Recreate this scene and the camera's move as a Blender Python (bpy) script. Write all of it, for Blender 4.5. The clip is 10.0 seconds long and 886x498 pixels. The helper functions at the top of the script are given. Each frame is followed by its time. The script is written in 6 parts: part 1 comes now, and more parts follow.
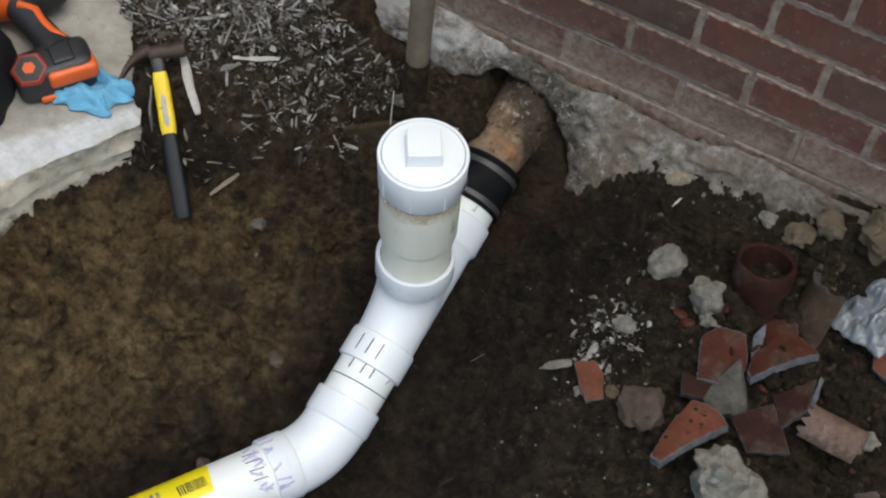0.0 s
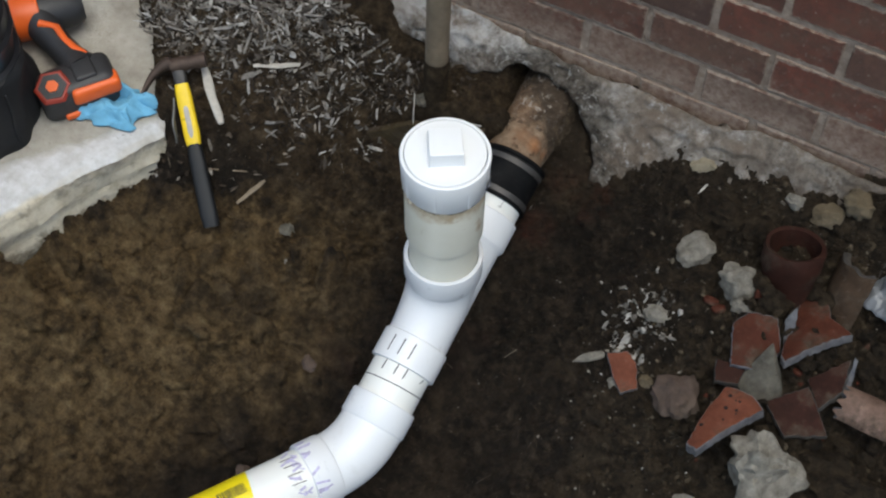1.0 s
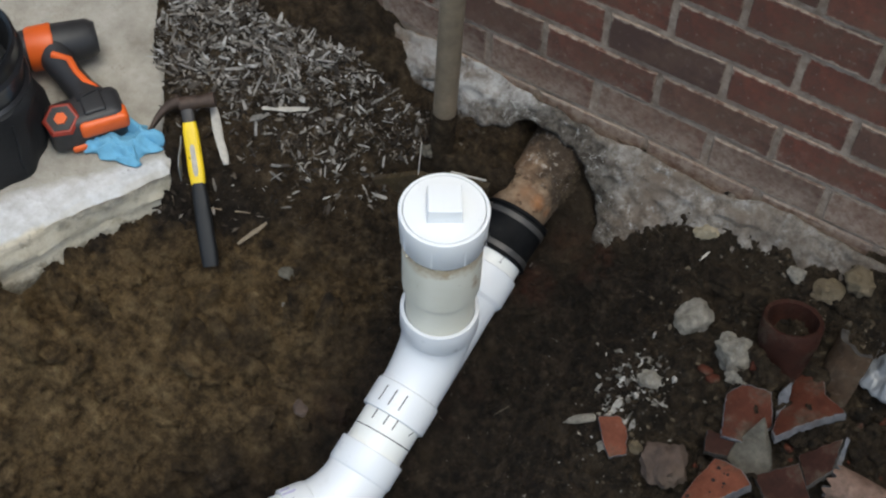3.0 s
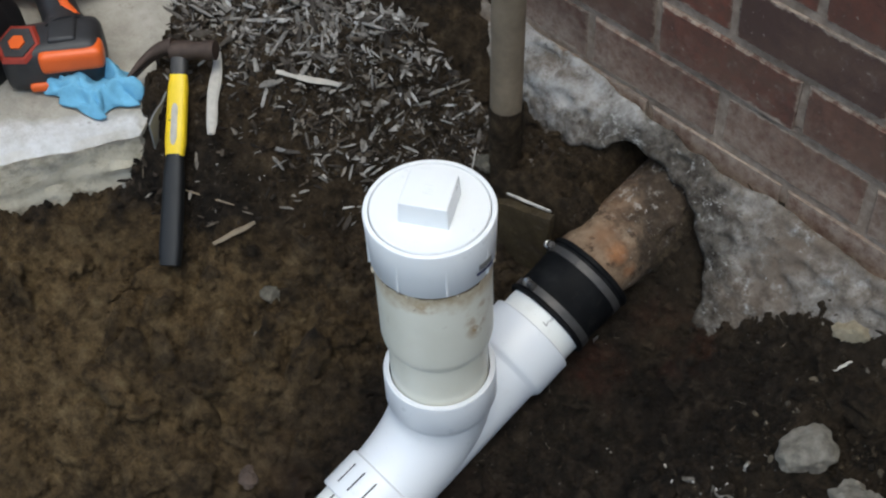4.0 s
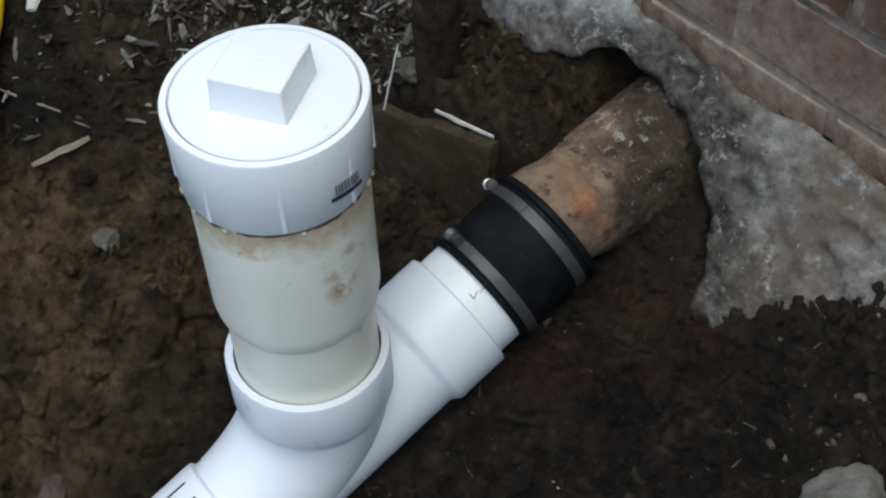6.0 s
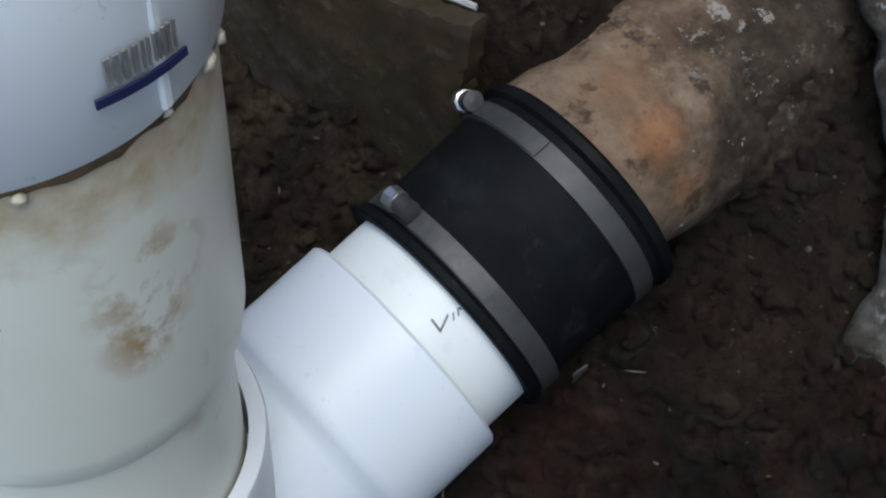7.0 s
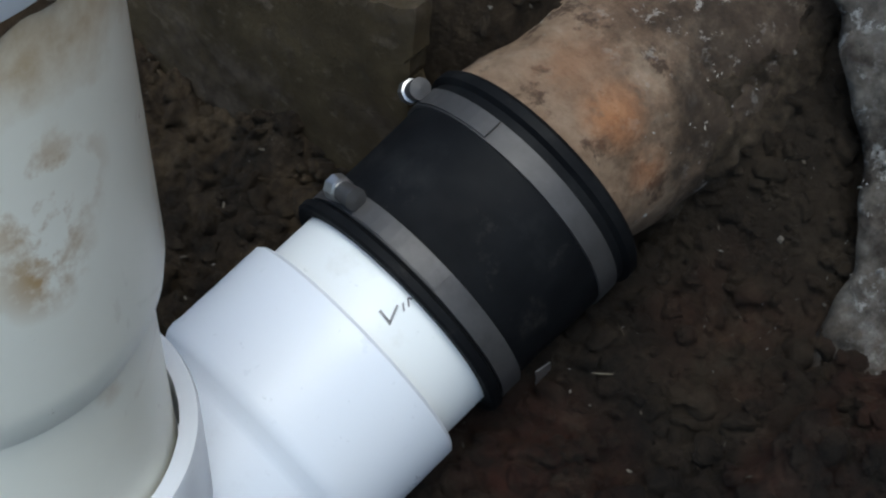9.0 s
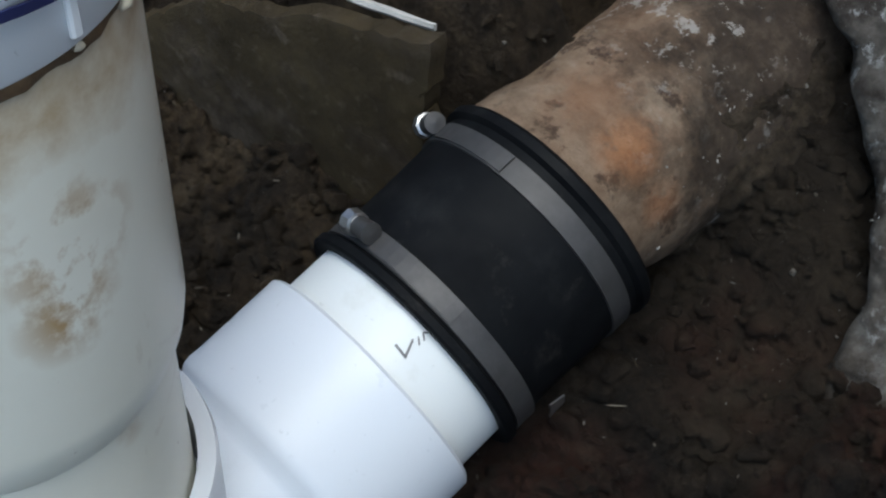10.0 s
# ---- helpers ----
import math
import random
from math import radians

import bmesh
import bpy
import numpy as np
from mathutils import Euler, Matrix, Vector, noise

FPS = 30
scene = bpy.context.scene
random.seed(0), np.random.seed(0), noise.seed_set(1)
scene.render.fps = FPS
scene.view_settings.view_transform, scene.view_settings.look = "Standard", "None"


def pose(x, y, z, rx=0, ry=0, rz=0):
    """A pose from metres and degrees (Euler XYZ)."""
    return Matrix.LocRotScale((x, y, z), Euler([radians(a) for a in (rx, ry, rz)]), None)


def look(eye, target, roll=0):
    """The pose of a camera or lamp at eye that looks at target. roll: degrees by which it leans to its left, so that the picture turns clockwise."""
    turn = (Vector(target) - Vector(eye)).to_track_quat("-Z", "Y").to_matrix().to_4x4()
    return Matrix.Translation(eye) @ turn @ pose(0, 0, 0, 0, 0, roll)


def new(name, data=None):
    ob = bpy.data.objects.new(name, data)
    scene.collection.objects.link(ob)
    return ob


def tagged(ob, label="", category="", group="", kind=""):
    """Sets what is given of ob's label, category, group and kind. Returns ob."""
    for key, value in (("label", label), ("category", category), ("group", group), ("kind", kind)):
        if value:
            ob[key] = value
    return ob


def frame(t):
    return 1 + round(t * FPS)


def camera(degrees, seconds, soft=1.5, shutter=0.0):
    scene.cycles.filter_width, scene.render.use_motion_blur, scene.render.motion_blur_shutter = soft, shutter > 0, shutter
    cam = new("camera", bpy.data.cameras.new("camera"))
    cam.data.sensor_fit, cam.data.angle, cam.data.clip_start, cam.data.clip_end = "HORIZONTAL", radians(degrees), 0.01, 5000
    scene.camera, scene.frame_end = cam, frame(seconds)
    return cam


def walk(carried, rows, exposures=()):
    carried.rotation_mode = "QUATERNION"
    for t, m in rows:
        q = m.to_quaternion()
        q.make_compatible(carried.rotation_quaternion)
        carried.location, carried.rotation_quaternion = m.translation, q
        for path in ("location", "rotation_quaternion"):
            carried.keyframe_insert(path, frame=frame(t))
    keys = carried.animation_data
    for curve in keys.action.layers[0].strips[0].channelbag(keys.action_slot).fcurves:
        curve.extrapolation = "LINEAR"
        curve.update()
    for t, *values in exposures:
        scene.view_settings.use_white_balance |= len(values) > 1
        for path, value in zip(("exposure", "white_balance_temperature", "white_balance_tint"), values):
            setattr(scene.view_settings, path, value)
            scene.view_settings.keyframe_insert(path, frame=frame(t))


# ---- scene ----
cam = camera(34.00, 10.0, soft=2.2)
PATH = [
    (0, (0.3754, -0.8096, 2.3234), (0.1470, -0.2987, 1.4947), 6.02),
    (0.5, (0.3979, -0.7895, 2.3256), (0.1634, -0.2803, 1.4975), 1.07),
    (1, (0.3911, -0.7982, 2.3323), (0.1408, -0.3028, 1.5005), 1.16),
    (1.5, (0.3965, -0.8388, 2.3354), (0.1090, -0.3525, 1.5103), 3.02),
    (2, (0.4047, -0.8524, 2.3402), (0.1130, -0.3755, 1.5110), 2.56),
    (2.5, (0.4161, -0.8328, 2.3653), (0.1422, -0.3532, 1.5317), 3.43),
    (3, (0.4138, -0.7383, 2.3555), (0.1399, -0.2387, 1.5337), 2.79),
    (3.2, (0.4722, -0.5695, 2.3368), (0.1710, -0.1044, 1.5043), -0.24),
    (4.3, (0.5890, -0.1995, 1.4614), (0.0597, 0.2338, 0.7319), -2.94),
    (4.5, (0.6185, -0.1618, 1.4275), (0.0843, 0.2745, 0.7034), -3.36),
    (5, (0.6379, -0.1352, 1.4148), (0.1028, 0.3075, 0.6952), -2.98),
    (5.2, (0.6471, -0.1192, 1.4244), (0.1129, 0.3192, 0.7016), -3.25),
    (6.3, (0.2935, 0.1811, 1.0393), (-0.2204, 0.5783, 0.2789), -2.18),
    (6.5, (0.2104, 0.2391, 0.9430), (-0.2870, 0.6396, 0.1734), -1.06),
    (7, (0.0648, 0.3367, 0.7053), (-0.3908, 0.7860, -0.0632), 2.93),
    (7.5, (0.0834, 0.3468, 0.6874), (-0.3891, 0.8220, -0.0548), 2.62),
    (8, (0.0916, 0.3430, 0.6476), (-0.4006, 0.8365, -0.0695), 2.11),
    (8.5, (0.0925, 0.3421, 0.6397), (-0.3840, 0.8556, -0.0740), 2.52),
    (9, (0.0866, 0.3388, 0.6401), (-0.4063, 0.8361, -0.0739), 1.64),
    (9.5, (0.0855, 0.3375, 0.6465), (-0.4110, 0.8374, -0.0631), 1.90),
    (10, (0.0826, 0.3378, 0.6484), (-0.4194, 0.8370, -0.0578), 1.36),
]
walk(cam, [(t, look(eye, target, roll)) for t, eye, target, roll in PATH],
     exposures=[(0, 0.62, 6550, 2), (3.0, 0.62, 6550, 2), (4.5, 0.66, 6250, 1), (5.2, 0.66, 6200, 0), (6.5, 0.64, 5900, 0), (7.5, 0.86, 5850, 0), (10, 0.86, 5850, 0)])

# ---- light: an overcast sky and a weak, wide sun ----
world = bpy.data.worlds.new("overcast_sky")
scene.world = world
world.use_nodes = True
wn = world.node_tree
sky = wn.nodes.new("ShaderNodeTexSky")
sky.sky_type, sky.sun_disc = "NISHITA", False
sky.sun_elevation, sky.sun_rotation = radians(76), radians(130)
sky.air_density, sky.dust_density = 1.0, 3.0
wn.links.new(sky.outputs["Color"], wn.nodes["Background"].inputs["Color"])
wn.nodes["Background"].inputs["Strength"].default_value = 0.13
sun = new("sun", bpy.data.lights.new("sun", "SUN"))
sun.data.energy, sun.data.angle, sun.data.color = 1.0, radians(50), (0.985, 0.985, 0.985)
sun.matrix_world = look((0, 0, 5), (-0.16, 0.14, 4.0))


# ---- materials ----
def shader(name, rough=0.8, metal=0.0):
    m = bpy.data.materials.new(name)
    m.use_nodes = True
    b = m.node_tree.nodes["Principled BSDF"]
    b.inputs["Roughness"].default_value = rough
    b.inputs["Metallic"].default_value = metal
    return m, m.node_tree, b


def tex(nt, scale, detail=6.0, rough=0.6, kind="noise", space="Object", distort=0.0):
    c = nt.nodes.new("ShaderNodeTexCoord").outputs[space]
    if kind == "voronoi":
        n = nt.nodes.new("ShaderNodeTexVoronoi")
        n.inputs["Scale"].default_value = scale
        nt.links.new(c, n.inputs["Vector"])
        return n.outputs["Distance"]
    n = nt.nodes.new("ShaderNodeTexNoise")
    n.inputs["Scale"].default_value = scale
    n.inputs["Detail"].default_value = detail
    n.inputs["Roughness"].default_value = rough
    n.inputs["Distortion"].default_value = distort
    nt.links.new(c, n.inputs["Vector"])
    return n.outputs["Fac"]


def ramp(nt, fac, stops):
    r = nt.nodes.new("ShaderNodeValToRGB")
    r.color_ramp.elements[0].position, r.color_ramp.elements[0].color = stops[0][0], (*stops[0][1], 1)
    r.color_ramp.elements[1].position, r.color_ramp.elements[1].color = stops[-1][0], (*stops[-1][1], 1)
    for p, c in stops[1:-1]:
        e = r.color_ramp.elements.new(p)
        e.color = (*c, 1)
    nt.links.new(fac, r.inputs["Fac"])
    return r.outputs["Color"]


def grey(nt, fac, a, b, lo=0.0, hi=1.0):
    n = nt.nodes.new("ShaderNodeMapRange")
    n.inputs["From Min"].default_value, n.inputs["From Max"].default_value = a, b
    n.inputs["To Min"].default_value, n.inputs["To Max"].default_value = lo, hi
    nt.links.new(fac, n.inputs["Value"])
    return n.outputs["Result"]


def mixc(nt, fac, a, b, mode="MIX"):
    n = nt.nodes.new("ShaderNodeMix")
    n.data_type, n.blend_type = "RGBA", mode
    ins = {"f": n.inputs[0], "a": n.inputs[6], "b": n.inputs[7]}
    for k, v in (("f", fac), ("a", a), ("b", b)):
        if isinstance(v, (int, float)):
            ins[k].default_value = v
        elif isinstance(v, tuple):
            ins[k].default_value = (*v, 1)
        else:
            nt.links.new(v, ins[k])
    return n.outputs[2]


def math_node(nt, op, a, b=0.0):
    n = nt.nodes.new("ShaderNodeMath")
    n.operation = op
    for i, v in enumerate((a, b)):
        if isinstance(v, (int, float)):
            n.inputs[i].default_value = v
        else:
            nt.links.new(v, n.inputs[i])
    return n.outputs[0]


def bump(nt, b, height, strength=0.4, dist=0.002):
    n = nt.nodes.new("ShaderNodeBump")
    n.inputs["Strength"].default_value, n.inputs["Distance"].default_value = strength, dist
    nt.links.new(height, n.inputs["Height"])
    nt.links.new(n.outputs["Normal"], b.inputs["Normal"])


def pvc(name, base, dirt, amount, rough=0.32):
    m, nt, b = shader(name, rough)
    smudge = grey(nt, tex(nt, 14, 8, 0.65), 0.62 - amount, 0.85 - amount * 0.5)
    fine = grey(nt, tex(nt, 160, 4, 0.7), 0.66, 0.74)
    col = mixc(nt, smudge, base, dirt)
    col = mixc(nt, math_node(nt, "MULTIPLY", fine, 0.35), col, tuple(v * 0.45 for v in dirt))
    mud = math_node(nt, "MULTIPLY", grey(nt, tex(nt, 130, 6, 0.7), 0.68, 0.72), grey(nt, tex(nt, 11, 4, 0.5), 0.50, 0.62))
    col = mixc(nt, math_node(nt, "MULTIPLY", mud, 0.7), col, (0.13, 0.095, 0.06))
    nt.links.new(col, b.inputs["Base Color"])
    nt.links.new(grey(nt, tex(nt, 40, 5), 0.3, 0.7, rough - 0.06, rough + 0.14), b.inputs["Roughness"])
    bump(nt, b, tex(nt, 90, 4), 0.06, 0.001)
    b.inputs["Subsurface Weight"].default_value = 0.0
    return m


PVC = pvc("white_pvc", (0.715, 0.73, 0.755), (0.57, 0.57, 0.565), 0.02)
PVC_BRIGHT = pvc("white_pvc_plug", (0.83, 0.845, 0.855), (0.69, 0.69, 0.69), 0.0)
PVC_PIPE = pvc("cream_pvc", (0.765, 0.77, 0.745), (0.58, 0.56, 0.49), 0.06, 0.38)


def riser_material():
    m, nt, b = shader("aged_cream_pvc", 0.4)
    base = mixc(nt, grey(nt, tex(nt, 9, 6), 0.35, 0.7), (0.88, 0.850, 0.730), (0.80, 0.765, 0.635))
    stain = grey(nt, tex(nt, 26, 8, 0.6, distort=0.6), 0.63, 0.72)
    col = mixc(nt, math_node(nt, "MULTIPLY", stain, 0.35), base, (0.40, 0.31, 0.19))
    # spilt glue and mud that dried in patches
    geo = nt.nodes.new("ShaderNodeNewGeometry")
    for place, size in (((-0.171, 0.455, 0.384), 0.026), ((-0.171, 0.451, 0.362), 0.019), ((-0.196, 0.396, 0.425), 0.016), ((-0.172, 0.468, 0.292), 0.012)):
        d = nt.nodes.new("ShaderNodeVectorMath")
        d.operation = "DISTANCE"
        d.inputs[1].default_value = place
        nt.links.new(geo.outputs["Position"], d.inputs[0])
        near = grey(nt, d.outputs["Value"], size, size * 0.25)
        spot = math_node(nt, "MULTIPLY", near, grey(nt, tex(nt, 60, 6, 0.6), 0.46, 0.60))
        col = mixc(nt, math_node(nt, "MULTIPLY", spot, 0.9), col, (0.42, 0.255, 0.095))
    zed = nt.nodes.new("ShaderNodeSeparateXYZ")
    nt.links.new(geo.outputs["Position"], zed.inputs[0])
    run = math_node(nt, "ADD", zed.outputs[2], math_node(nt, "MULTIPLY", math_node(nt, "SUBTRACT", tex(nt, 30, 7, 0.65), 0.5), 0.060))
    col = mixc(nt, grey(nt, run, 0.4080, 0.4300, 0.0, 0.85), col, mixc(nt, grey(nt, tex(nt, 90, 6), 0.4, 0.65), (0.50, 0.36, 0.19), (0.68, 0.58, 0.42)))
    fleck = grey(nt, tex(nt, 55, 5, 0.6), 0.70, 0.73, 0.0, 0.8)
    col = mixc(nt, fleck, col, (0.30, 0.20, 0.10))
    nt.links.new(col, b.inputs["Base Color"])
    bump(nt, b, tex(nt, 60, 4), 0.08, 0.001)
    return m


RISER = riser_material()


def plain(name, colour, rough=0.7, metal=0.0, vary=0.25, scale=40.0, bumpy=0.2, dist=0.001):
    m, nt, b = shader(name, rough, metal)
    dark = tuple(v * (1 - vary) for v in colour)
    light = tuple(min(1.0, v * (1 + vary)) for v in colour)
    col = mixc(nt, grey(nt, tex(nt, scale, 8, 0.65), 0.3, 0.7), dark, light)
    col = mixc(nt, grey(nt, tex(nt, scale * 0.18, 4), 0.35, 0.7, 0.0, 0.5), col, tuple(v * 0.7 for v in colour))
    nt.links.new(col, b.inputs["Base Color"])
    if bumpy:
        bump(nt, b, tex(nt, scale * 2.2, 8, 0.7), bumpy, dist)
    return m




def rubber_material():
    m, nt, b = shader("black_rubber", 0.6)
    col = ramp(nt, tex(nt, 16, 8, 0.65), [(0.38, (0.0030, 0.0032, 0.0038)), (0.54, (0.0055, 0.0058, 0.0065)), (0.70, (0.018, 0.018, 0.0175))])
    scuff = math_node(nt, "MULTIPLY", grey(nt, tex(nt, 48, 8, 0.72), 0.60, 0.70), 0.5)
    col = mixc(nt, scuff, col, (0.032, 0.029, 0.026))
    nt.links.new(col, b.inputs["Base Color"])
    nt.links.new(grey(nt, tex(nt, 20, 6), 0.35, 0.65, 0.52, 0.80), b.inputs["Roughness"])
    bump(nt, b, tex(nt, 34, 8, 0.65), 0.3, 0.0015)
    b.inputs["Specular IOR Level"].default_value = 0.10
    return m


RUBBER = rubber_material()
STEEL = plain("brushed_steel_band", (0.085, 0.080, 0.077), 0.55, 0.6, 0.3, 60, 0.15)
SCREW = plain("zinc_screw", (0.48, 0.47, 0.46), 0.32, 0.9, 0.15, 200, 0.1)
INK = plain("ink", (0.02, 0.02, 0.03), 0.6, 0, 0.3, 80, 0)
INK_FADED = plain("faded_ink", (0.22, 0.21, 0.20), 0.6, 0, 0.5, 120, 0)
PRIMER = plain("purple_primer", (0.50, 0.47, 0.66), 0.5, 0, 0.35, 70, 0)
YELLOW = plain("yellow_sticker", (0.86, 0.70, 0.015), 0.35, 0, 0.06, 30, 0)
NAVY = plain("navy_print", (0.02, 0.025, 0.09), 0.5, 0, 0.2, 60, 0)


def clay_material():
    """Buff clay with an orange spall, brown pits, lime specks, and clinging mud towards the wall that also paints the
    arch's shade.
    """
    m, nt, b = shader("encrusted_clay", 0.82)
    col = ramp(nt, tex(nt, 30, 10, 0.72), [(0.30, (0.050, 0.031, 0.018)), (0.41, (0.140, 0.091, 0.055)), (0.52, (0.220, 0.150, 0.096)), (0.63, (0.285, 0.210, 0.142)), (0.76, (0.39, 0.32, 0.25))])
    col = mixc(nt, grey(nt, tex(nt, 11, 6, 0.6), 0.45, 0.68, 0.0, 0.5), col, (0.20, 0.105, 0.058))
    pits = grey(nt, tex(nt, 40, 8, 0.7), 0.45, 0.38)
    col = mixc(nt, math_node(nt, "MULTIPLY", pits, 0.9), col, (0.055, 0.032, 0.019))
    geo = nt.nodes.new("ShaderNodeNewGeometry")
    for spot, size, tint in (((-0.192, 0.728, 0.248), 0.024, (0.42, 0.165, 0.055)), ((-0.228, 0.730, 0.257), 0.028, (0.26, 0.140, 0.075)), ((-0.175, 0.735, 0.215), 0.016, (0.30, 0.13, 0.055))):
        d = nt.nodes.new("ShaderNodeVectorMath")
        d.operation = "DISTANCE"
        d.inputs[1].default_value = spot
        nt.links.new(geo.outputs["Position"], d.inputs[0])
        near = math_node(nt, "MULTIPLY", grey(nt, d.outputs["Value"], size, size * 0.1), grey(nt, tex(nt, 48, 9, 0.72), 0.36, 0.50))
        col = mixc(nt, math_node(nt, "MULTIPLY", near, 0.9), col, tint)
    xyz = nt.nodes.new("ShaderNodeSeparateXYZ")
    nt.links.new(geo.outputs["Position"], xyz.inputs[0])
    # clinging mud; its dark colour also stands in for shade on the far end
    mud_n = math_node(nt, "MULTIPLY", math_node(nt, "SUBTRACT", tex(nt, 26, 9, 0.7), 0.5), 0.22)
    mud = grey(nt, math_node(nt, "ADD", math_node(nt, "ADD", xyz.outputs[1], math_node(nt, "MULTIPLY", xyz.outputs[0], 0.9)), mud_n), 0.550, 0.605)
    mud_col = ramp(nt, tex(nt, 70, 9, 0.72), [(0.32, (0.012, 0.0082, 0.005)), (0.5, (0.036, 0.025, 0.016)), (0.66, (0.082, 0.061, 0.041)), (0.78, (0.19, 0.155, 0.12))])
    col = mixc(nt, math_node(nt, "MULTIPLY", mud, 0.9), col, mud_col)
    crust = grey(nt, tex(nt, 85, 7, 0.72), 0.56, 0.61)
    crust = math_node(nt, "MULTIPLY", crust, grey(nt, math_node(nt, "ADD", math_node(nt, "MULTIPLY", xyz.outputs[1], 1.6), tex(nt, 14, 4, 0.5)), 1.70, 1.86))
    col = mixc(nt, math_node(nt, "MULTIPLY", crust, 0.55), col, (0.50, 0.46, 0.41))
    nt.links.new(col, b.inputs["Base Color"])
    h = math_node(nt, "ADD", tex(nt, 36, 10, 0.7), math_node(nt, "MULTIPLY", tex(nt, 150, 7, 0.7), 0.3))
    bump(nt, b, h, 0.8, 0.008)
    b.inputs["Specular IOR Level"].default_value = 0.3
    return m


CLAY = clay_material()


def plan_position(nt):
    """A world place in the dig's layout coordinates, undoing the fit to the camera's view."""
    geo, out = nt.nodes.new("ShaderNodeNewGeometry"), nt.nodes.new("ShaderNodeCombineXYZ")
    for axis, (row, shift) in enumerate((((1.0299, 0.0349, -0.0356), -0.0627), ((-0.1632, 1.1231, -0.2082), -0.0173), ((0.1343, -0.1809, 1.3253), 0.0174))):
        dot = nt.nodes.new("ShaderNodeVectorMath")
        dot.operation = "DOT_PRODUCT"
        dot.inputs[1].default_value = row
        nt.links.new(geo.outputs["Position"], dot.inputs[0])
        nt.links.new(math_node(nt, "ADD", dot.outputs["Value"], shift), out.inputs[axis])
    return out.outputs[0]


def soil_material():
    """Dark wet topsoil, with brown clay subsoil in the lower bank on the slab's side; beside the pipes the trench's
    shade is put into the colour.
    """
    m, nt, b = shader("soil", 0.9)
    n1 = tex(nt, 9, 10, 0.7)
    n2 = tex(nt, 55, 10, 0.74)
    n3 = tex(nt, 21, 9, 0.72)
    both = math_node(nt, "ADD", math_node(nt, "MULTIPLY", n2, 0.55), math_node(nt, "MULTIPLY", n3, 0.45))
    top = ramp(nt, both, [(0.36, (0.0036, 0.0024, 0.0015)), (0.46, (0.0135, 0.0092, 0.0058)), (0.55, (0.0330, 0.0228, 0.0145)), (0.66, (0.080, 0.0590, 0.040))])
    sub = ramp(nt, both, [(0.36, (0.017, 0.0102, 0.0045)), (0.45, (0.068, 0.0432, 0.0190)), (0.54, (0.149, 0.0985, 0.0460)), (0.66, (0.25, 0.188, 0.100))])
    red = grey(nt, tex(nt, 6.5, 5, 0.5), 0.60, 0.70)
    top = mixc(nt, math_node(nt, "MULTIPLY", red, 0.45), top, (0.034, 0.0125, 0.0075))
    tan = grey(nt, tex(nt, 11, 6, 0.6), 0.57, 0.70)
    top = mixc(nt, math_node(nt, "MULTIPLY", tan, 0.5), top, (0.055, 0.040, 0.0235))
    plan = plan_position(nt)
    # brick-red stains beside the coupling
    for spot, size in (((-0.172, 0.815, 0.06), 0.042), ((-0.099, 0.828, 0.07), 0.048), ((-0.200, 0.705, 0.03), 0.040), ((-0.086, 0.785, 0.07), 0.034), ((-0.110, 0.760, 0.06), 0.025)):
        d = nt.nodes.new("ShaderNodeVectorMath")
        d.operation = "DISTANCE"
        d.inputs[1].default_value = spot
        nt.links.new(plan, d.inputs[0])
        near = math_node(nt, "MULTIPLY", grey(nt, d.outputs["Value"], size * 1.3, size * 0.2), grey(nt, tex(nt, 38, 8, 0.7), 0.40, 0.62))
        top = mixc(nt, math_node(nt, "MULTIPLY", near, 0.6), top, (0.100, 0.024, 0.0135))
    xyz = nt.nodes.new("ShaderNodeSeparateXYZ")
    nt.links.new(plan, xyz.inputs[0])
    # subsoil: below the topsoil line, on the bank side of the pipe
    wob = math_node(nt, "MULTIPLY", math_node(nt, "SUBTRACT", n1, 0.5), 0.28)
    low = math_node(nt, "ADD", math_node(nt, "SUBTRACT", 0.062, xyz.outputs[2]), math_node(nt, "ADD", math_node(nt, "ADD", wob, math_node(nt, "MULTIPLY", grey(nt, xyz.outputs[0], -0.86, -0.96, 0.0, 0.35), grey(nt, xyz.outputs[1], 0.20, 0.08))), grey(nt, xyz.outputs[0], -0.60, -0.80, 0.0, 0.06)))
    # how far out from the run and from the tail pipe
    run = math_node(nt, "SUBTRACT", -0.29, xyz.outputs[0])
    tail = math_node(nt, "ADD", math_node(nt, "MULTIPLY", xyz.outputs[0], -0.783), math_node(nt, "ADD", math_node(nt, "MULTIPLY", xyz.outputs[1], 0.622), -0.363))
    # subsoil stops short of the pipes: the dark colour left there paints trench shade
    west = math_node(nt, "SUBTRACT", math_node(nt, "MINIMUM", run, tail), math_node(nt, "ADD", 0.17, math_node(nt, "MULTIPLY", wob, 1.0)))
    south = math_node(nt, "SUBTRACT", 0.60, math_node(nt, "ADD", xyz.outputs[1], math_node(nt, "MULTIPLY", wob, 0.8)))
    fac = math_node(nt, "MINIMUM", math_node(nt, "MINIMUM", grey(nt, low, -0.02, 0.04), grey(nt, west, -0.06, 0.10)), grey(nt, south, -0.02, 0.08))
    heap = ramp(nt, both, [(0.36, (0.0050, 0.0032, 0.0018)), (0.46, (0.0200, 0.0134, 0.0074)), (0.55, (0.050, 0.0350, 0.0200)), (0.66, (0.115, 0.087, 0.053))])
    east = math_node(nt, "ADD", xyz.outputs[0], math_node(nt, "MULTIPLY", wob, 1.3))
    top = mixc(nt, grey(nt, east, 0.0, 0.16, 0.0, 0.85), top, heap)
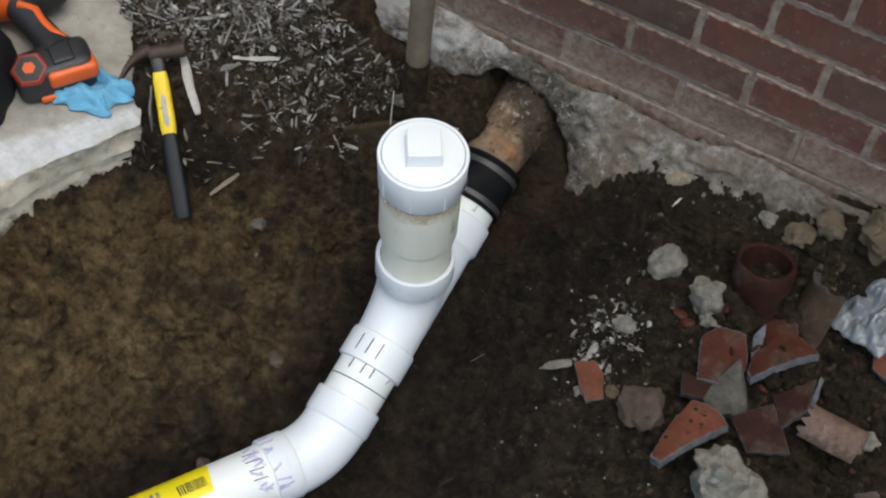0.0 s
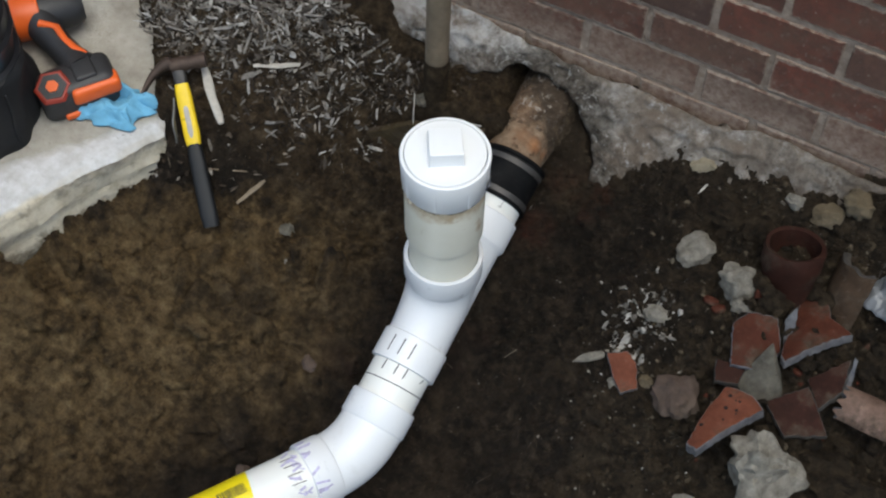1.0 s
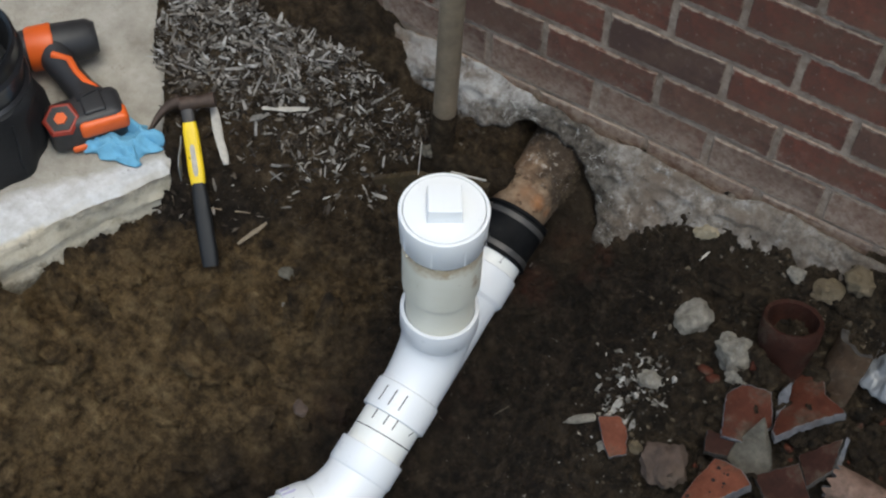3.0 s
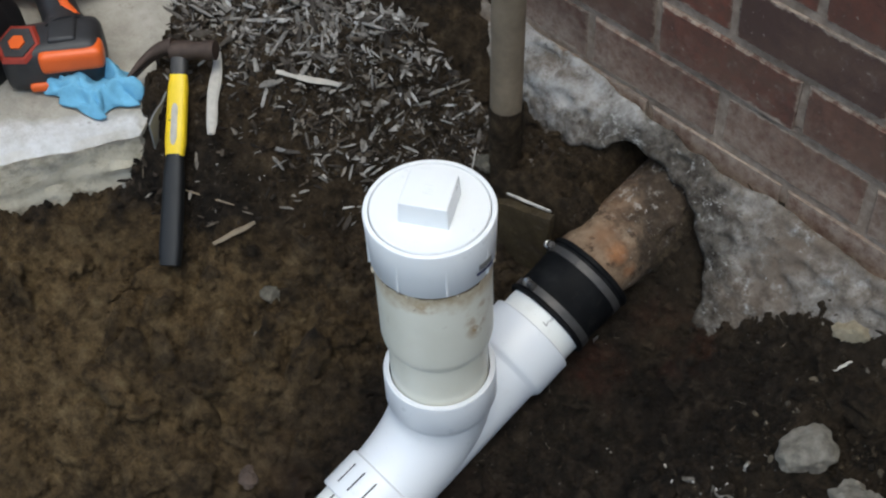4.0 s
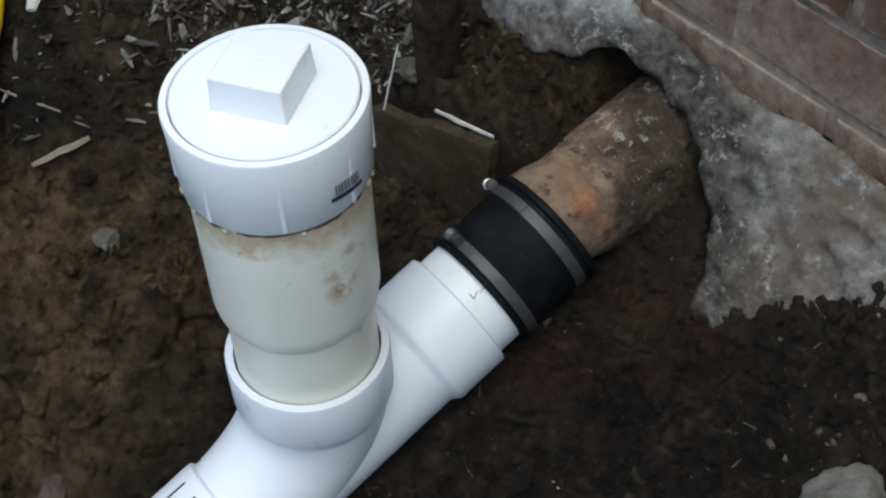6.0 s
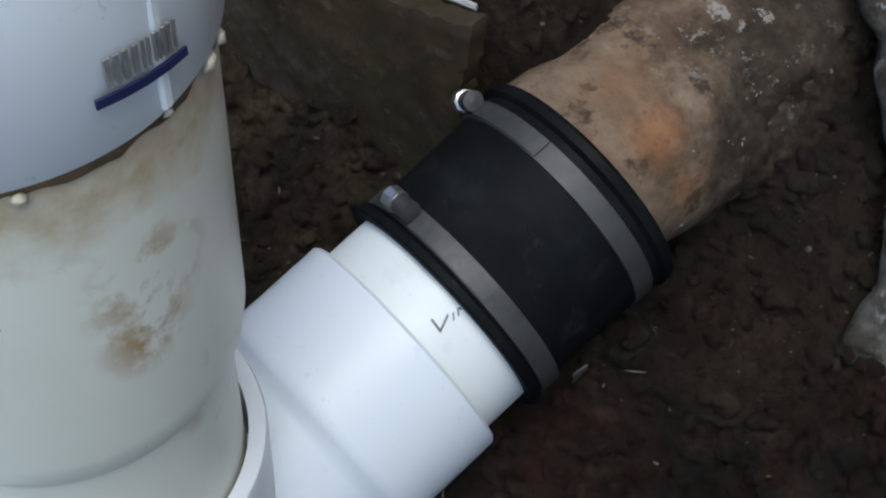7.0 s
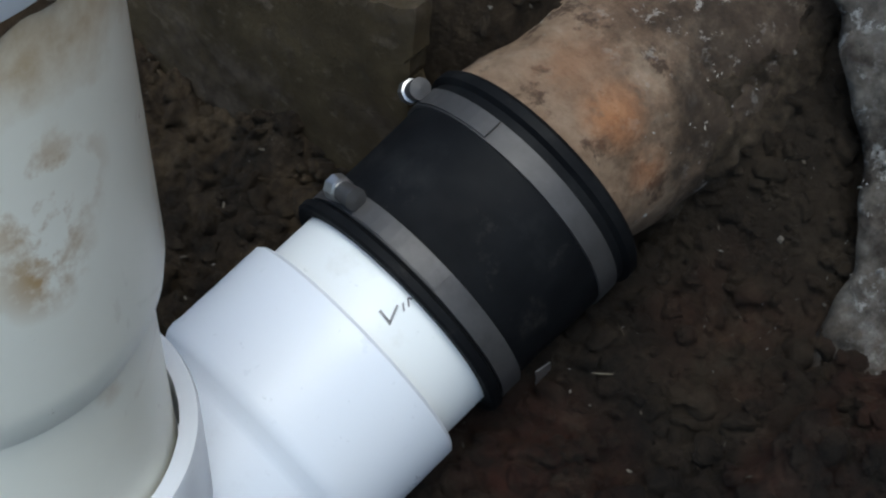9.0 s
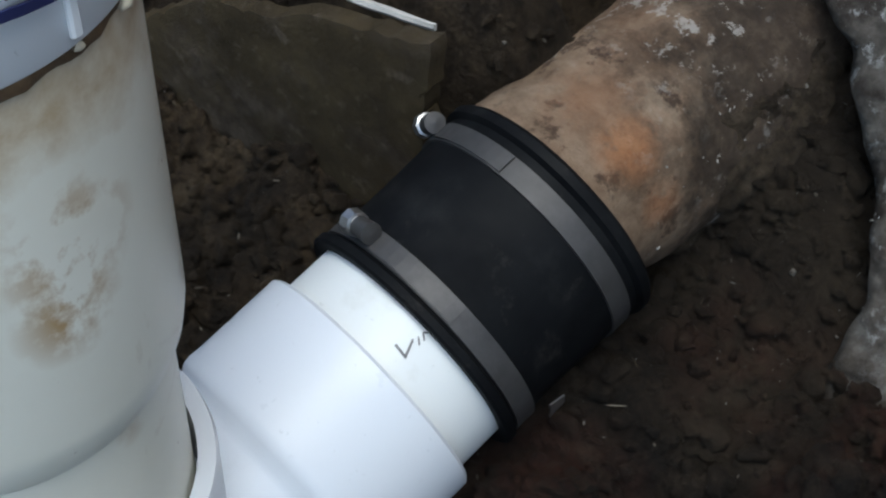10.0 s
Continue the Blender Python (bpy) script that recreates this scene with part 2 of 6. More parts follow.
    by_wall = math_node(nt, "ADD", xyz.outputs[1], math_node(nt, "MULTIPLY", wob, 0.6))
    top = mixc(nt, grey(nt, by_wall, 0.76, 0.85, 0.0, 0.85), top, mixc(nt, 0.5, heap, (0.048, 0.034, 0.0205)))
    lee = math_node(nt, "MULTIPLY", grey(nt, math_node(nt, "ADD", xyz.outputs[0], math_node(nt, "MULTIPLY", wob, 0.4)), -0.27, -0.36), grey(nt, math_node(nt, "ADD", xyz.outputs[1], math_node(nt, "MULTIPLY", wob, 0.5)), 0.50, 0.62))
    brown = ramp(nt, both, [(0.36, (0.0085, 0.0054, 0.0028)), (0.46, (0.034, 0.0225, 0.0120)), (0.55, (0.080, 0.055, 0.0305)), (0.66, (0.15, 0.112, 0.068))])
    top = mixc(nt, math_node(nt, "MULTIPLY", lee, 0.85), top, brown)
    col = mixc(nt, fac, top, sub)
    dark = grey(nt, tex(nt, 7.5, 7, 0.6), 0.50, 0.66, 0.0, 0.55)
    col = mixc(nt, dark, col, (0.013, 0.0095, 0.0065))
    nt.links.new(col, b.inputs["Base Color"])
    nt.links.new(grey(nt, tex(nt, 30, 6), 0.3, 0.7, 0.62, 1.0), b.inputs["Roughness"])
    h = math_node(nt, "ADD", both, math_node(nt, "MULTIPLY", tex(nt, 200, 8, 0.75), 0.45))
    bump(nt, b, h, 1.0, 0.020)
    b.inputs["Specular IOR Level"].default_value = 0.2
    return m


SOIL = soil_material()


def dry_soil_material():
    """Dusty soil under the footing, mixed with lime crumbs."""
    m, nt, b = shader("dusty_soil", 0.95)
    both = math_node(nt, "ADD", math_node(nt, "MULTIPLY", tex(nt, 60, 10, 0.74), 0.55), math_node(nt, "MULTIPLY", tex(nt, 22, 9, 0.72), 0.45))
    col = ramp(nt, both, [(0.36, (0.011, 0.0075, 0.0045)), (0.46, (0.046, 0.032, 0.019)), (0.55, (0.100, 0.073, 0.046)), (0.66, (0.20, 0.158, 0.110))])
    lime = math_node(nt, "MULTIPLY", grey(nt, tex(nt, 110, 7, 0.72), 0.57, 0.64), grey(nt, tex(nt, 20, 5, 0.6), 0.50, 0.64))
    col = mixc(nt, math_node(nt, "MULTIPLY", lime, 0.6), col, (0.46, 0.43, 0.38))
    nt.links.new(col, b.inputs["Base Color"])
    h = math_node(nt, "ADD", both, math_node(nt, "MULTIPLY", tex(nt, 200, 8, 0.75), 0.45))
    bump(nt, b, h, 1.0, 0.022)
    b.inputs["Specular IOR Level"].default_value = 0.25
    return m


DRY_SOIL = dry_soil_material()


def clod_material(name, stops, rough=0.9, spec=0.2):
    m, nt, b = shader(name, rough)
    g = nt.nodes.new("ShaderNodeNewGeometry")
    col = ramp(nt, g.outputs["Random Per Island"], stops)
    col = mixc(nt, grey(nt, tex(nt, 90, 6), 0.35, 0.7, 0.0, 0.6), col, (0.012, 0.0096, 0.007))
    nt.links.new(col, b.inputs["Base Color"])
    bump(nt, b, tex(nt, 160, 6), 0.5, 0.003)
    b.inputs["Specular IOR Level"].default_value = spec
    return m


CHIPS = clod_material("mulch_chips", [(0.0, (0.05, 0.042, 0.036)), (0.3, (0.13, 0.115, 0.10)), (0.6, (0.27, 0.25, 0.225)), (0.82, (0.36, 0.34, 0.315)), (1.0, (0.54, 0.53, 0.51))])
CHIPS_DARK = clod_material("dark_mulch_chips", [(0.0, (0.016, 0.012, 0.009)), (0.5, (0.046, 0.035, 0.026)), (0.8, (0.11, 0.09, 0.07)), (0.93, (0.24, 0.21, 0.175)), (1.0, (0.48, 0.45, 0.41))])
FLECKS = clod_material("pale_flecks", [(0.0, (0.08, 0.066, 0.048)), (0.6, (0.15, 0.13, 0.105)), (1.0, (0.40, 0.375, 0.33))])
PLASTER = clod_material("plaster_crumbs", [(0.0, (0.10, 0.092, 0.080)), (0.6, (0.24, 0.225, 0.20)), (1.0, (0.46, 0.44, 0.41))])
LIME = plain("lime_flakes", (0.36, 0.335, 0.295), 0.9, 0, 0.3, 200, 0.3)
CRUMBS = clod_material("heap_crumbs", [(0.0, (0.010, 0.0072, 0.0045)), (0.6, (0.030, 0.022, 0.0135)), (0.93, (0.070, 0.053, 0.033)), (1.0, (0.15, 0.125, 0.09))])
FIBRES = clod_material("fine_roots", [(0.0, (0.08, 0.058, 0.036)), (0.7, (0.14, 0.110, 0.075)), (1.0, (0.30, 0.255, 0.19))])


def stone(name, a, b_, scale=30.0):
    m, nt, b = shader(name, 0.85)
    col = ramp(nt, tex(nt, scale, 9, 0.7), [(0.3, a), (0.5, tuple((p + q) / 2 for p, q in zip(a, b_))), (0.7, b_)])
    col = mixc(nt, grey(nt, tex(nt, scale * 0.35, 5), 0.5, 0.72, 0.0, 0.55), col, (0.10, 0.08, 0.06))
    nt.links.new(col, b.inputs["Base Color"])
    bump(nt, b, math_node(nt, "ADD", tex(nt, scale * 0.9, 9, 0.75), math_node(nt, "MULTIPLY", tex(nt, scale * 4.0, 8, 0.75), 0.4)), 0.95, 0.010)
    return m


CONCRETE_LUMP = stone("pale_mortar_lump", (0.105, 0.092, 0.072), (0.385, 0.357, 0.305), 45)
STONE_CREAM = stone("cream_mortar", (0.24, 0.195, 0.125), (0.50, 0.43, 0.30), 40)
STONE_TAN = stone("tan_stone", (0.075, 0.054, 0.029), (0.185, 0.143, 0.086), 22)
STONE_GREY = stone("grey_stone", (0.050, 0.044, 0.033), (0.19, 0.172, 0.135), 38)
STONE_PINK = stone("reddish_stone", (0.045, 0.030, 0.022), (0.13, 0.088, 0.068), 26)


def terracotta(name, a, b_, mud_from, dusty=0.08):
    """Fired clay, scuffed, with mud dried on in patches."""
    m, nt, b = shader(name, 0.75)
    col = ramp(nt, tex(nt, 26, 9, 0.7), [(0.32, a), (0.52, tuple((p + q) / 2 for p, q in zip(a, b_))), (0.70, b_)])
    mud = grey(nt, tex(nt, 15, 9, 0.72), mud_from, mud_from + 0.14, 0.0, 0.9)
    col = mixc(nt, mud, col, mixc(nt, grey(nt, tex(nt, 70, 7), 0.35, 0.65), (0.020, 0.014, 0.009), (0.085, 0.066, 0.048)))
    dust = math_node(nt, "MULTIPLY", grey(nt, tex(nt, 90, 7, 0.7), 0.58, 0.66), dusty)
    col = mixc(nt, dust, col, (0.34, 0.27, 0.22))
    nt.links.new(col, b.inputs["Base Color"])
    bump(nt, b, tex(nt, 60, 9, 0.75), 0.7, 0.004)
    b.inputs["Specular IOR Level"].default_value = 0.18
    return m


TERRACOTTA = terracotta("terracotta", (0.085, 0.027, 0.015), (0.175, 0.058, 0.033), 0.54)
TERRACOTTA_MID = terracotta("dull_terracotta", (0.040, 0.0118, 0.0066), (0.094, 0.027, 0.0145), 0.49)
TERRACOTTA_DARK = terracotta("dark_terracotta", (0.016, 0.0058, 0.0038), (0.046, 0.0150, 0.0095), 0.50, 0.03)
CLAY_PALE = terracotta("pale_pink_clay", (0.10, 0.062, 0.046), (0.235, 0.155, 0.122), 0.50, 0.1)
MUDDY_CLAY = terracotta("mud_coated_clay", (0.030, 0.0185, 0.011), (0.082, 0.052, 0.032), 0.44, 0.1)
SHARD_EDGE = stone("broken_clay_edge", (0.066, 0.066, 0.073), (0.21, 0.212, 0.227), 60)
SHARD_EDGE_MUDDY = stone("muddy_clay_edge", (0.030, 0.026, 0.022), (0.10, 0.092, 0.085), 60)


def footing_material():
    """Old lime render: grey-brown, with whitish crumbly patches and mud low down."""
    m, nt, b = shader("old_render", 0.92)
    fine = tex(nt, 60, 10, 0.72)
    col = ramp(nt, fine, [(0.30, (0.080, 0.066, 0.051)), (0.45, (0.190, 0.165, 0.139)), (0.58, (0.300, 0.272, 0.240)), (0.72, (0.46, 0.435, 0.40))])
    brown = grey(nt, tex(nt, 9, 7, 0.65), 0.44, 0.64, 0.0, 0.8)
    col = mixc(nt, brown, col, (0.150, 0.112, 0.082))
    lime = math_node(nt, "MULTIPLY", grey(nt, tex(nt, 17, 8, 0.7), 0.55, 0.64), grey(nt, tex(nt, 120, 6, 0.7), 0.42, 0.58))
    col = mixc(nt, math_node(nt, "MULTIPLY", lime, 0.7), col, (0.52, 0.51, 0.49))
    geo = nt.nodes.new("ShaderNodeNewGeometry")
    # remnants of whitewash beside the stake
    wash = nt.nodes.new("ShaderNodeVectorMath")
    wash.operation = "DISTANCE"
    wash.inputs[1].default_value = (-0.41, 0.850, 0.290)
    nt.links.new(geo.outputs["Position"], wash.inputs[0])
    white = math_node(nt, "MULTIPLY", grey(nt, wash.outputs["Value"], 0.20, 0.06), grey(nt, tex(nt, 24, 9, 0.72), 0.40, 0.58))
    col = mixc(nt, math_node(nt, "MULTIPLY", white, 0.8), col, (0.50, 0.48, 0.455))
    xyz = nt.nodes.new("ShaderNodeSeparateXYZ")
    nt.links.new(geo.outputs["Position"], xyz.inputs[0])
    splash = math_node(nt, "ADD", xyz.outputs[2], math_node(nt, "MULTIPLY", math_node(nt, "SUBTRACT", tex(nt, 15, 9, 0.7), 0.5), 0.34))
    raised = math_node(nt, "SUBTRACT", splash, grey(nt, xyz.outputs[0], -0.20, -0.30, 0.0, 0.055))
    col = mixc(nt, grey(nt, raised, 0.225, 0.165, 0.0, 0.9), col, mixc(nt, grey(nt, tex(nt, 70, 8), 0.35, 0.65), (0.022, 0.0155, 0.0105), (0.11, 0.086, 0.062)))
    rim = nt.nodes.new("ShaderNodeVectorMath")
    rim.operation = "DISTANCE"
    rim.inputs[1].default_value = (-0.235, 0.820, 0.180)
    nt.links.new(geo.outputs["Position"], rim.inputs[0])
    ring = math_node(nt, "ADD", rim.outputs["Value"], math_node(nt, "MULTIPLY", math_node(nt, "SUBTRACT", tex(nt, 22, 9, 0.7), 0.5), 0.13))
    col = mixc(nt, grey(nt, ring, 0.178, 0.135, 0.0, 0.85), col, mixc(nt, grey(nt, tex(nt, 75, 8), 0.40, 0.72), (0.018, 0.0125, 0.0085), (0.15, 0.132, 0.108)))
    clump = math_node(nt, "MULTIPLY", grey(nt, tex(nt, 95, 7, 0.72), 0.54, 0.62), grey(nt, tex(nt, 26, 5, 0.6), 0.48, 0.60))
    col = mixc(nt, math_node(nt, "MULTIPLY", clump, grey(nt, ring, 0.24, 0.15, 0.0, 0.8)), col, (0.46, 0.445, 0.415))
    # darker brown towards the east end, with a ragged border
    brown_east = math_node(nt, "ADD", xyz.outputs[0], math_node(nt, "MULTIPLY", math_node(nt, "SUBTRACT", tex(nt, 8, 8, 0.7), 0.5), 0.5))
    col = mixc(nt, grey(nt, brown_east, 0.10, 0.34, 0.0, 0.75), col, mixc(nt, grey(nt, tex(nt, 48, 9, 0.7), 0.35, 0.65), (0.052, 0.038, 0.027), (0.155, 0.122, 0.092)))
    pits = grey(nt, tex(nt, 85, 7, 0.75), 0.40, 0.32)
    col = mixc(nt, math_node(nt, "MULTIPLY", pits, 0.7), col, (0.035, 0.029, 0.023))
    nt.links.new(col, b.inputs["Base Color"])
    h = math_node(nt, "ADD", tex(nt, 38, 10, 0.75), math_node(nt, "MULTIPLY", tex(nt, 190, 8, 0.75), 0.4))
    bump(nt, b, h, 0.8, 0.007)
    b.inputs["Specular IOR Level"].default_value = 0.25
    return m


FOUNDATION = footing_material()
SLATE = terracotta("muddy_slate", (0.026, 0.0185, 0.0092), (0.072, 0.0530, 0.0270), 0.46, 0.12)
WOOD = plain("weathered_wood", (0.20, 0.155, 0.105), 0.75, 0, 0.3, 30, 0.3)
WOOD_PALE = plain("pale_splinter", (0.48, 0.45, 0.40), 0.75, 0, 0.25, 50, 0.3)
CLOTH_BLUE = plain("blue_cloth", (0.16, 0.42, 0.62), 0.85, 0, 0.15, 60, 0.3)
ORANGE = plain("orange_plastic", (0.80, 0.13, 0.02), 0.4, 0, 0.08, 30, 0.05)
BLACK_PLASTIC = plain("charcoal_plastic", (0.028, 0.028, 0.030), 0.5, 0, 0.3, 60, 0.15)
RED_LENS = plain("dark_red_plastic", (0.30, 0.035, 0.02), 0.4, 0, 0.2, 50, 0)
CANVAS = plain("black_canvas", (0.0085, 0.0088, 0.0105), 0.8, 0, 0.4, 120, 0.4)
HANDLE_YELLOW = plain("yellow_handle", (0.83, 0.58, 0.02), 0.45, 0, 0.15, 35, 0.1)
HANDLE_BLACK = plain("black_grip", (0.0035, 0.0042, 0.0055), 0.6, 0, 0.4, 50, 0.2)
IRON = plain("rusty_iron", (0.085, 0.058, 0.045), 0.6, 0.5, 0.4, 60, 0.3)
SHEET_GREY = plain("grey_sheet", (0.20, 0.20, 0.195), 0.6, 0.2, 0.25, 20, 0.2)
FILM = plain("cloudy_plastic_film", (0.19, 0.20, 0.215), 0.28, 0, 0.2, 30, 0.2)


def brick_material(name, smeared):
    """Old red brick; smeared: mortar drawn over the edges of each one."""
    m, nt, b = shader(name, 0.9)
    info = nt.nodes.new("ShaderNodeObjectInfo")
    base = ramp(nt, info.outputs["Random"], [(0.0, (0.070, 0.040, 0.033)), (0.2, (0.155, 0.058, 0.038)), (0.5, (0.220, 0.066, 0.040)), (0.75, (0.145, 0.076, 0.054)), (1.0, (0.230, 0.108, 0.070))])
    col = mixc(nt, grey(nt, tex(nt, 45, 9, 0.7), 0.35, 0.66, 0.0, 0.8), base, (0.082, 0.046, 0.034))
    col = mixc(nt, grey(nt, tex(nt, 9, 8, 0.7), 0.48, 0.64, 0.0, 0.6), col, (0.150, 0.090, 0.060))
    col = mixc(nt, grey(nt, tex(nt, 130, 6, 0.6), 0.64, 0.70, 0.0, 0.6), col, (0.36, 0.31, 0.25))
    bloom = grey(nt, tex(nt, 16, 9, 0.75), 0.58, 0.74, 0.0, 0.32)
    geo = nt.nodes.new("ShaderNodeNewGeometry")
    xyz = nt.nodes.new("ShaderNodeSeparateXYZ")
    nt.links.new(geo.outputs["Position"], xyz.inputs[0])
    ragged = math_node(nt, "ADD", xyz.outputs[2], math_node(nt, "MULTIPLY", math_node(nt, "SUBTRACT", tex(nt, 13, 8, 0.7), 0.5), 0.30))
    smear = mixc(nt, grey(nt, tex(nt, 60, 8, 0.7), 0.35, 0.65), (0.180, 0.108, 0.076), (0.43, 0.335, 0.26))
    col = mixc(nt, grey(nt, ragged, 0.45, 0.34, 0.0, 0.85), col, smear)
    if smeared:
        own, local = nt.nodes.new("ShaderNodeTexCoord"), nt.nodes.new("ShaderNodeSeparateXYZ")
        nt.links.new(own.outputs["Object"], local.inputs[0])
        away = math_node(nt, "MINIMUM", math_node(nt, "SUBTRACT", 0.0382, math_node(nt, "ABSOLUTE", local.outputs[2])), math_node(nt, "SUBTRACT", 0.1045, math_node(nt, "ABSOLUTE", local.outputs[0])))
        away = math_node(nt, "ADD", away, math_node(nt, "MULTIPLY", math_node(nt, "SUBTRACT", tex(nt, 45, 8, 0.7), 0.5), 0.030))
        lap = mixc(nt, grey(nt, tex(nt, 80, 8, 0.7), 0.35, 0.65), (0.22, 0.155, 0.112), (0.46, 0.37, 0.29))
        col = mixc(nt, grey(nt, away, 0.0035, 0.0, 0.0, 0.85), col, lap)
    col = mixc(nt, bloom, col, (0.33, 0.275, 0.225))
    nt.links.new(col, b.inputs["Base Color"])
    bump(nt, b, tex(nt, 75, 9, 0.75), 0.75, 0.005)
    return m


BRICK = brick_material("old_brick", True)
BRICK_FAR = brick_material("upper_brick", False)
MORTAR = stone("old_mortar", (0.27, 0.195, 0.145), (0.58, 0.465, 0.37), 55)


def slab_material():
    """Worn concrete: beige trowelled top with a whitish band along the broken edge, cream aggregate below, its colour
    lightened for the little sky it gets.
    """
    m, nt, b = shader("worn_concrete", 0.88)
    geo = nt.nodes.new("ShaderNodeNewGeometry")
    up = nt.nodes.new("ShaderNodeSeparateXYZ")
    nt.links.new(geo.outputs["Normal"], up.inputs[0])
    # sides by normal: beige broken aggregate, painted lighter to make up for missing sky light
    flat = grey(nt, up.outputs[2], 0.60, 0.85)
    broken = ramp(nt, tex(nt, 24, 9, 0.70), [(0.32, (0.40, 0.345, 0.25)), (0.5, (0.60, 0.535, 0.415)), (0.72, (0.72, 0.665, 0.55))])
    streak = nt.nodes.new("ShaderNodeMapping")
    streak.inputs["Scale"].default_value = (5, 5, 60)
    nt.links.new(geo.outputs["Position"], streak.inputs["Vector"])
    layers = nt.nodes.new("ShaderNodeTexNoise")
    layers.inputs["Scale"].default_value, layers.inputs["Detail"].default_value = 1.0, 6.0
    nt.links.new(streak.outputs[0], layers.inputs["Vector"])
    broken = mixc(nt, grey(nt, layers.outputs["Fac"], 0.56, 0.66, 0.0, 0.25), broken, (0.22, 0.18, 0.125))
    top = ramp(nt, tex(nt, 14, 10, 0.70), [(0.32, (0.27, 0.245, 0.205)), (0.5, (0.37, 0.345, 0.295)), (0.68, (0.46, 0.435, 0.385))])
    top = mixc(nt, grey(nt, tex(nt, 150, 5, 0.6), 0.60, 0.68, 0.0, 0.4), top, (0.20, 0.175, 0.14))
    # whitish band, ragged on its inner side
    d = nt.nodes.new("ShaderNodeVectorMath")
    d.operation = "DOT_PRODUCT"
    d.inputs[1].default_value = (0.797, -0.605, 0.0)
    nt.links.new(geo.outputs["Position"], d.inputs[0])
    edge = math_node(nt, "ADD", d.outputs["Value"], math_node(nt, "MULTIPLY", math_node(nt, "SUBTRACT", tex(nt, 10, 8, 0.65), 0.5), 0.07))
    white = mixc(nt, grey(nt, tex(nt, 30, 9, 0.7), 0.32, 0.70), (0.45, 0.44, 0.42), (0.70, 0.70, 0.71))
    top = mixc(nt, grey(nt, edge, -0.905, -0.885), top, white)
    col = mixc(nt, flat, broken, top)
    # grey bruised rim between top and broken face, and soil on the face
    soiled = grey(nt, tex(nt, 17, 9, 0.72), 0.57, 0.68, 0.0, 0.65)
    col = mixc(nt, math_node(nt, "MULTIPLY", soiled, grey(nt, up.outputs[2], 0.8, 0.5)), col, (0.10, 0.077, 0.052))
    zz = nt.nodes.new("ShaderNodeSeparateXYZ")
    nt.links.new(geo.outputs["Position"], zz.inputs[0])
    low = math_node(nt, "ADD", zz.outputs[2], math_node(nt, "MULTIPLY", math_node(nt, "SUBTRACT", tex(nt, 20, 9, 0.7), 0.5), 0.15))
    col = mixc(nt, grey(nt, low, 0.205, 0.175, 0.0, 0.8), col, mixc(nt, grey(nt, tex(nt, 60, 8), 0.4, 0.65), (0.030, 0.021, 0.013), (0.17, 0.135, 0.09)))
    bruise = math_node(nt, "MULTIPLY", grey(nt, low, 0.262, 0.285), grey(nt, tex(nt, 13, 8, 0.7), 0.44, 0.56))
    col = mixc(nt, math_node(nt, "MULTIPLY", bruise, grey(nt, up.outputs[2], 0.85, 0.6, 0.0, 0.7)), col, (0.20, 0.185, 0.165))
    spots = grey(nt, tex(nt, 38, 8, 0.75), 0.64, 0.71, 0.0, 0.6)
    col = mixc(nt, spots, col, (0.13, 0.10, 0.07))
    nt.links.new(col, b.inputs["Base Color"])
    bump(nt, b, math_node(nt, "ADD", tex(nt, 30, 9, 0.7), math_node(nt, "MULTIPLY", tex(nt, 110, 9, 0.7), 0.5)), 0.75, 0.008)
    b.inputs["Specular IOR Level"].default_value = 0.3
    return m


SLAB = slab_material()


# ---- mesh helpers ----
def mesh_object(name, verts, faces, mat, parent=None, smooth=True, label="", mats=None, slots=None):
    me = bpy.data.meshes.new(name)
    me.from_pydata([tuple(v) for v in verts], [], faces)
    for m in mats or [mat]:
        me.materials.append(m)
    if slots is not None:
        me.polygons.foreach_set("material_index", slots)
    me.polygons.foreach_set("use_smooth", [smooth] * len(me.polygons))
    me.update()
    ob = new(name, me)
    if parent is not None:
        ob.parent = parent
    if label:
        ob["label"] = label
    return ob


def part(name, bm, material, parent, label="", smooth=False):
    me = bpy.data.meshes.new(name)
    bm.to_mesh(me)
    bm.free()
    me.materials.append(material)
    me.polygons.foreach_set("use_smooth", [smooth] * len(me.polygons))
    ob = new(name, me)
    if parent is not None:
        ob.parent = parent
    if label:
        ob["label"] = label
    return ob


def sharpen(ob, angle=35):
    me = ob.data
    bm = bmesh.new()
    bm.from_mesh(me)
    for e in bm.edges:
        e.smooth = len(e.link_faces) < 2 or e.calc_face_angle(0) < radians(angle)
    bm.to_mesh(me)
    bm.free()
    return ob


def thing(name, label, category, group="", at=(0, 0, 0), kind=""):
    ob = new(name)
    ob.location = at
    ob.empty_display_size = 0.05
    return tagged(ob, label, category, group, kind)


def basis(d):
    d = Vector(d).normalized()
    up = Vector((0, 0, 1)) if abs(d.z) < 0.95 else Vector((1, 0, 0))
    e1 = (up - d * up.dot(d)).normalized()
    return d, e1, d.cross(e1)


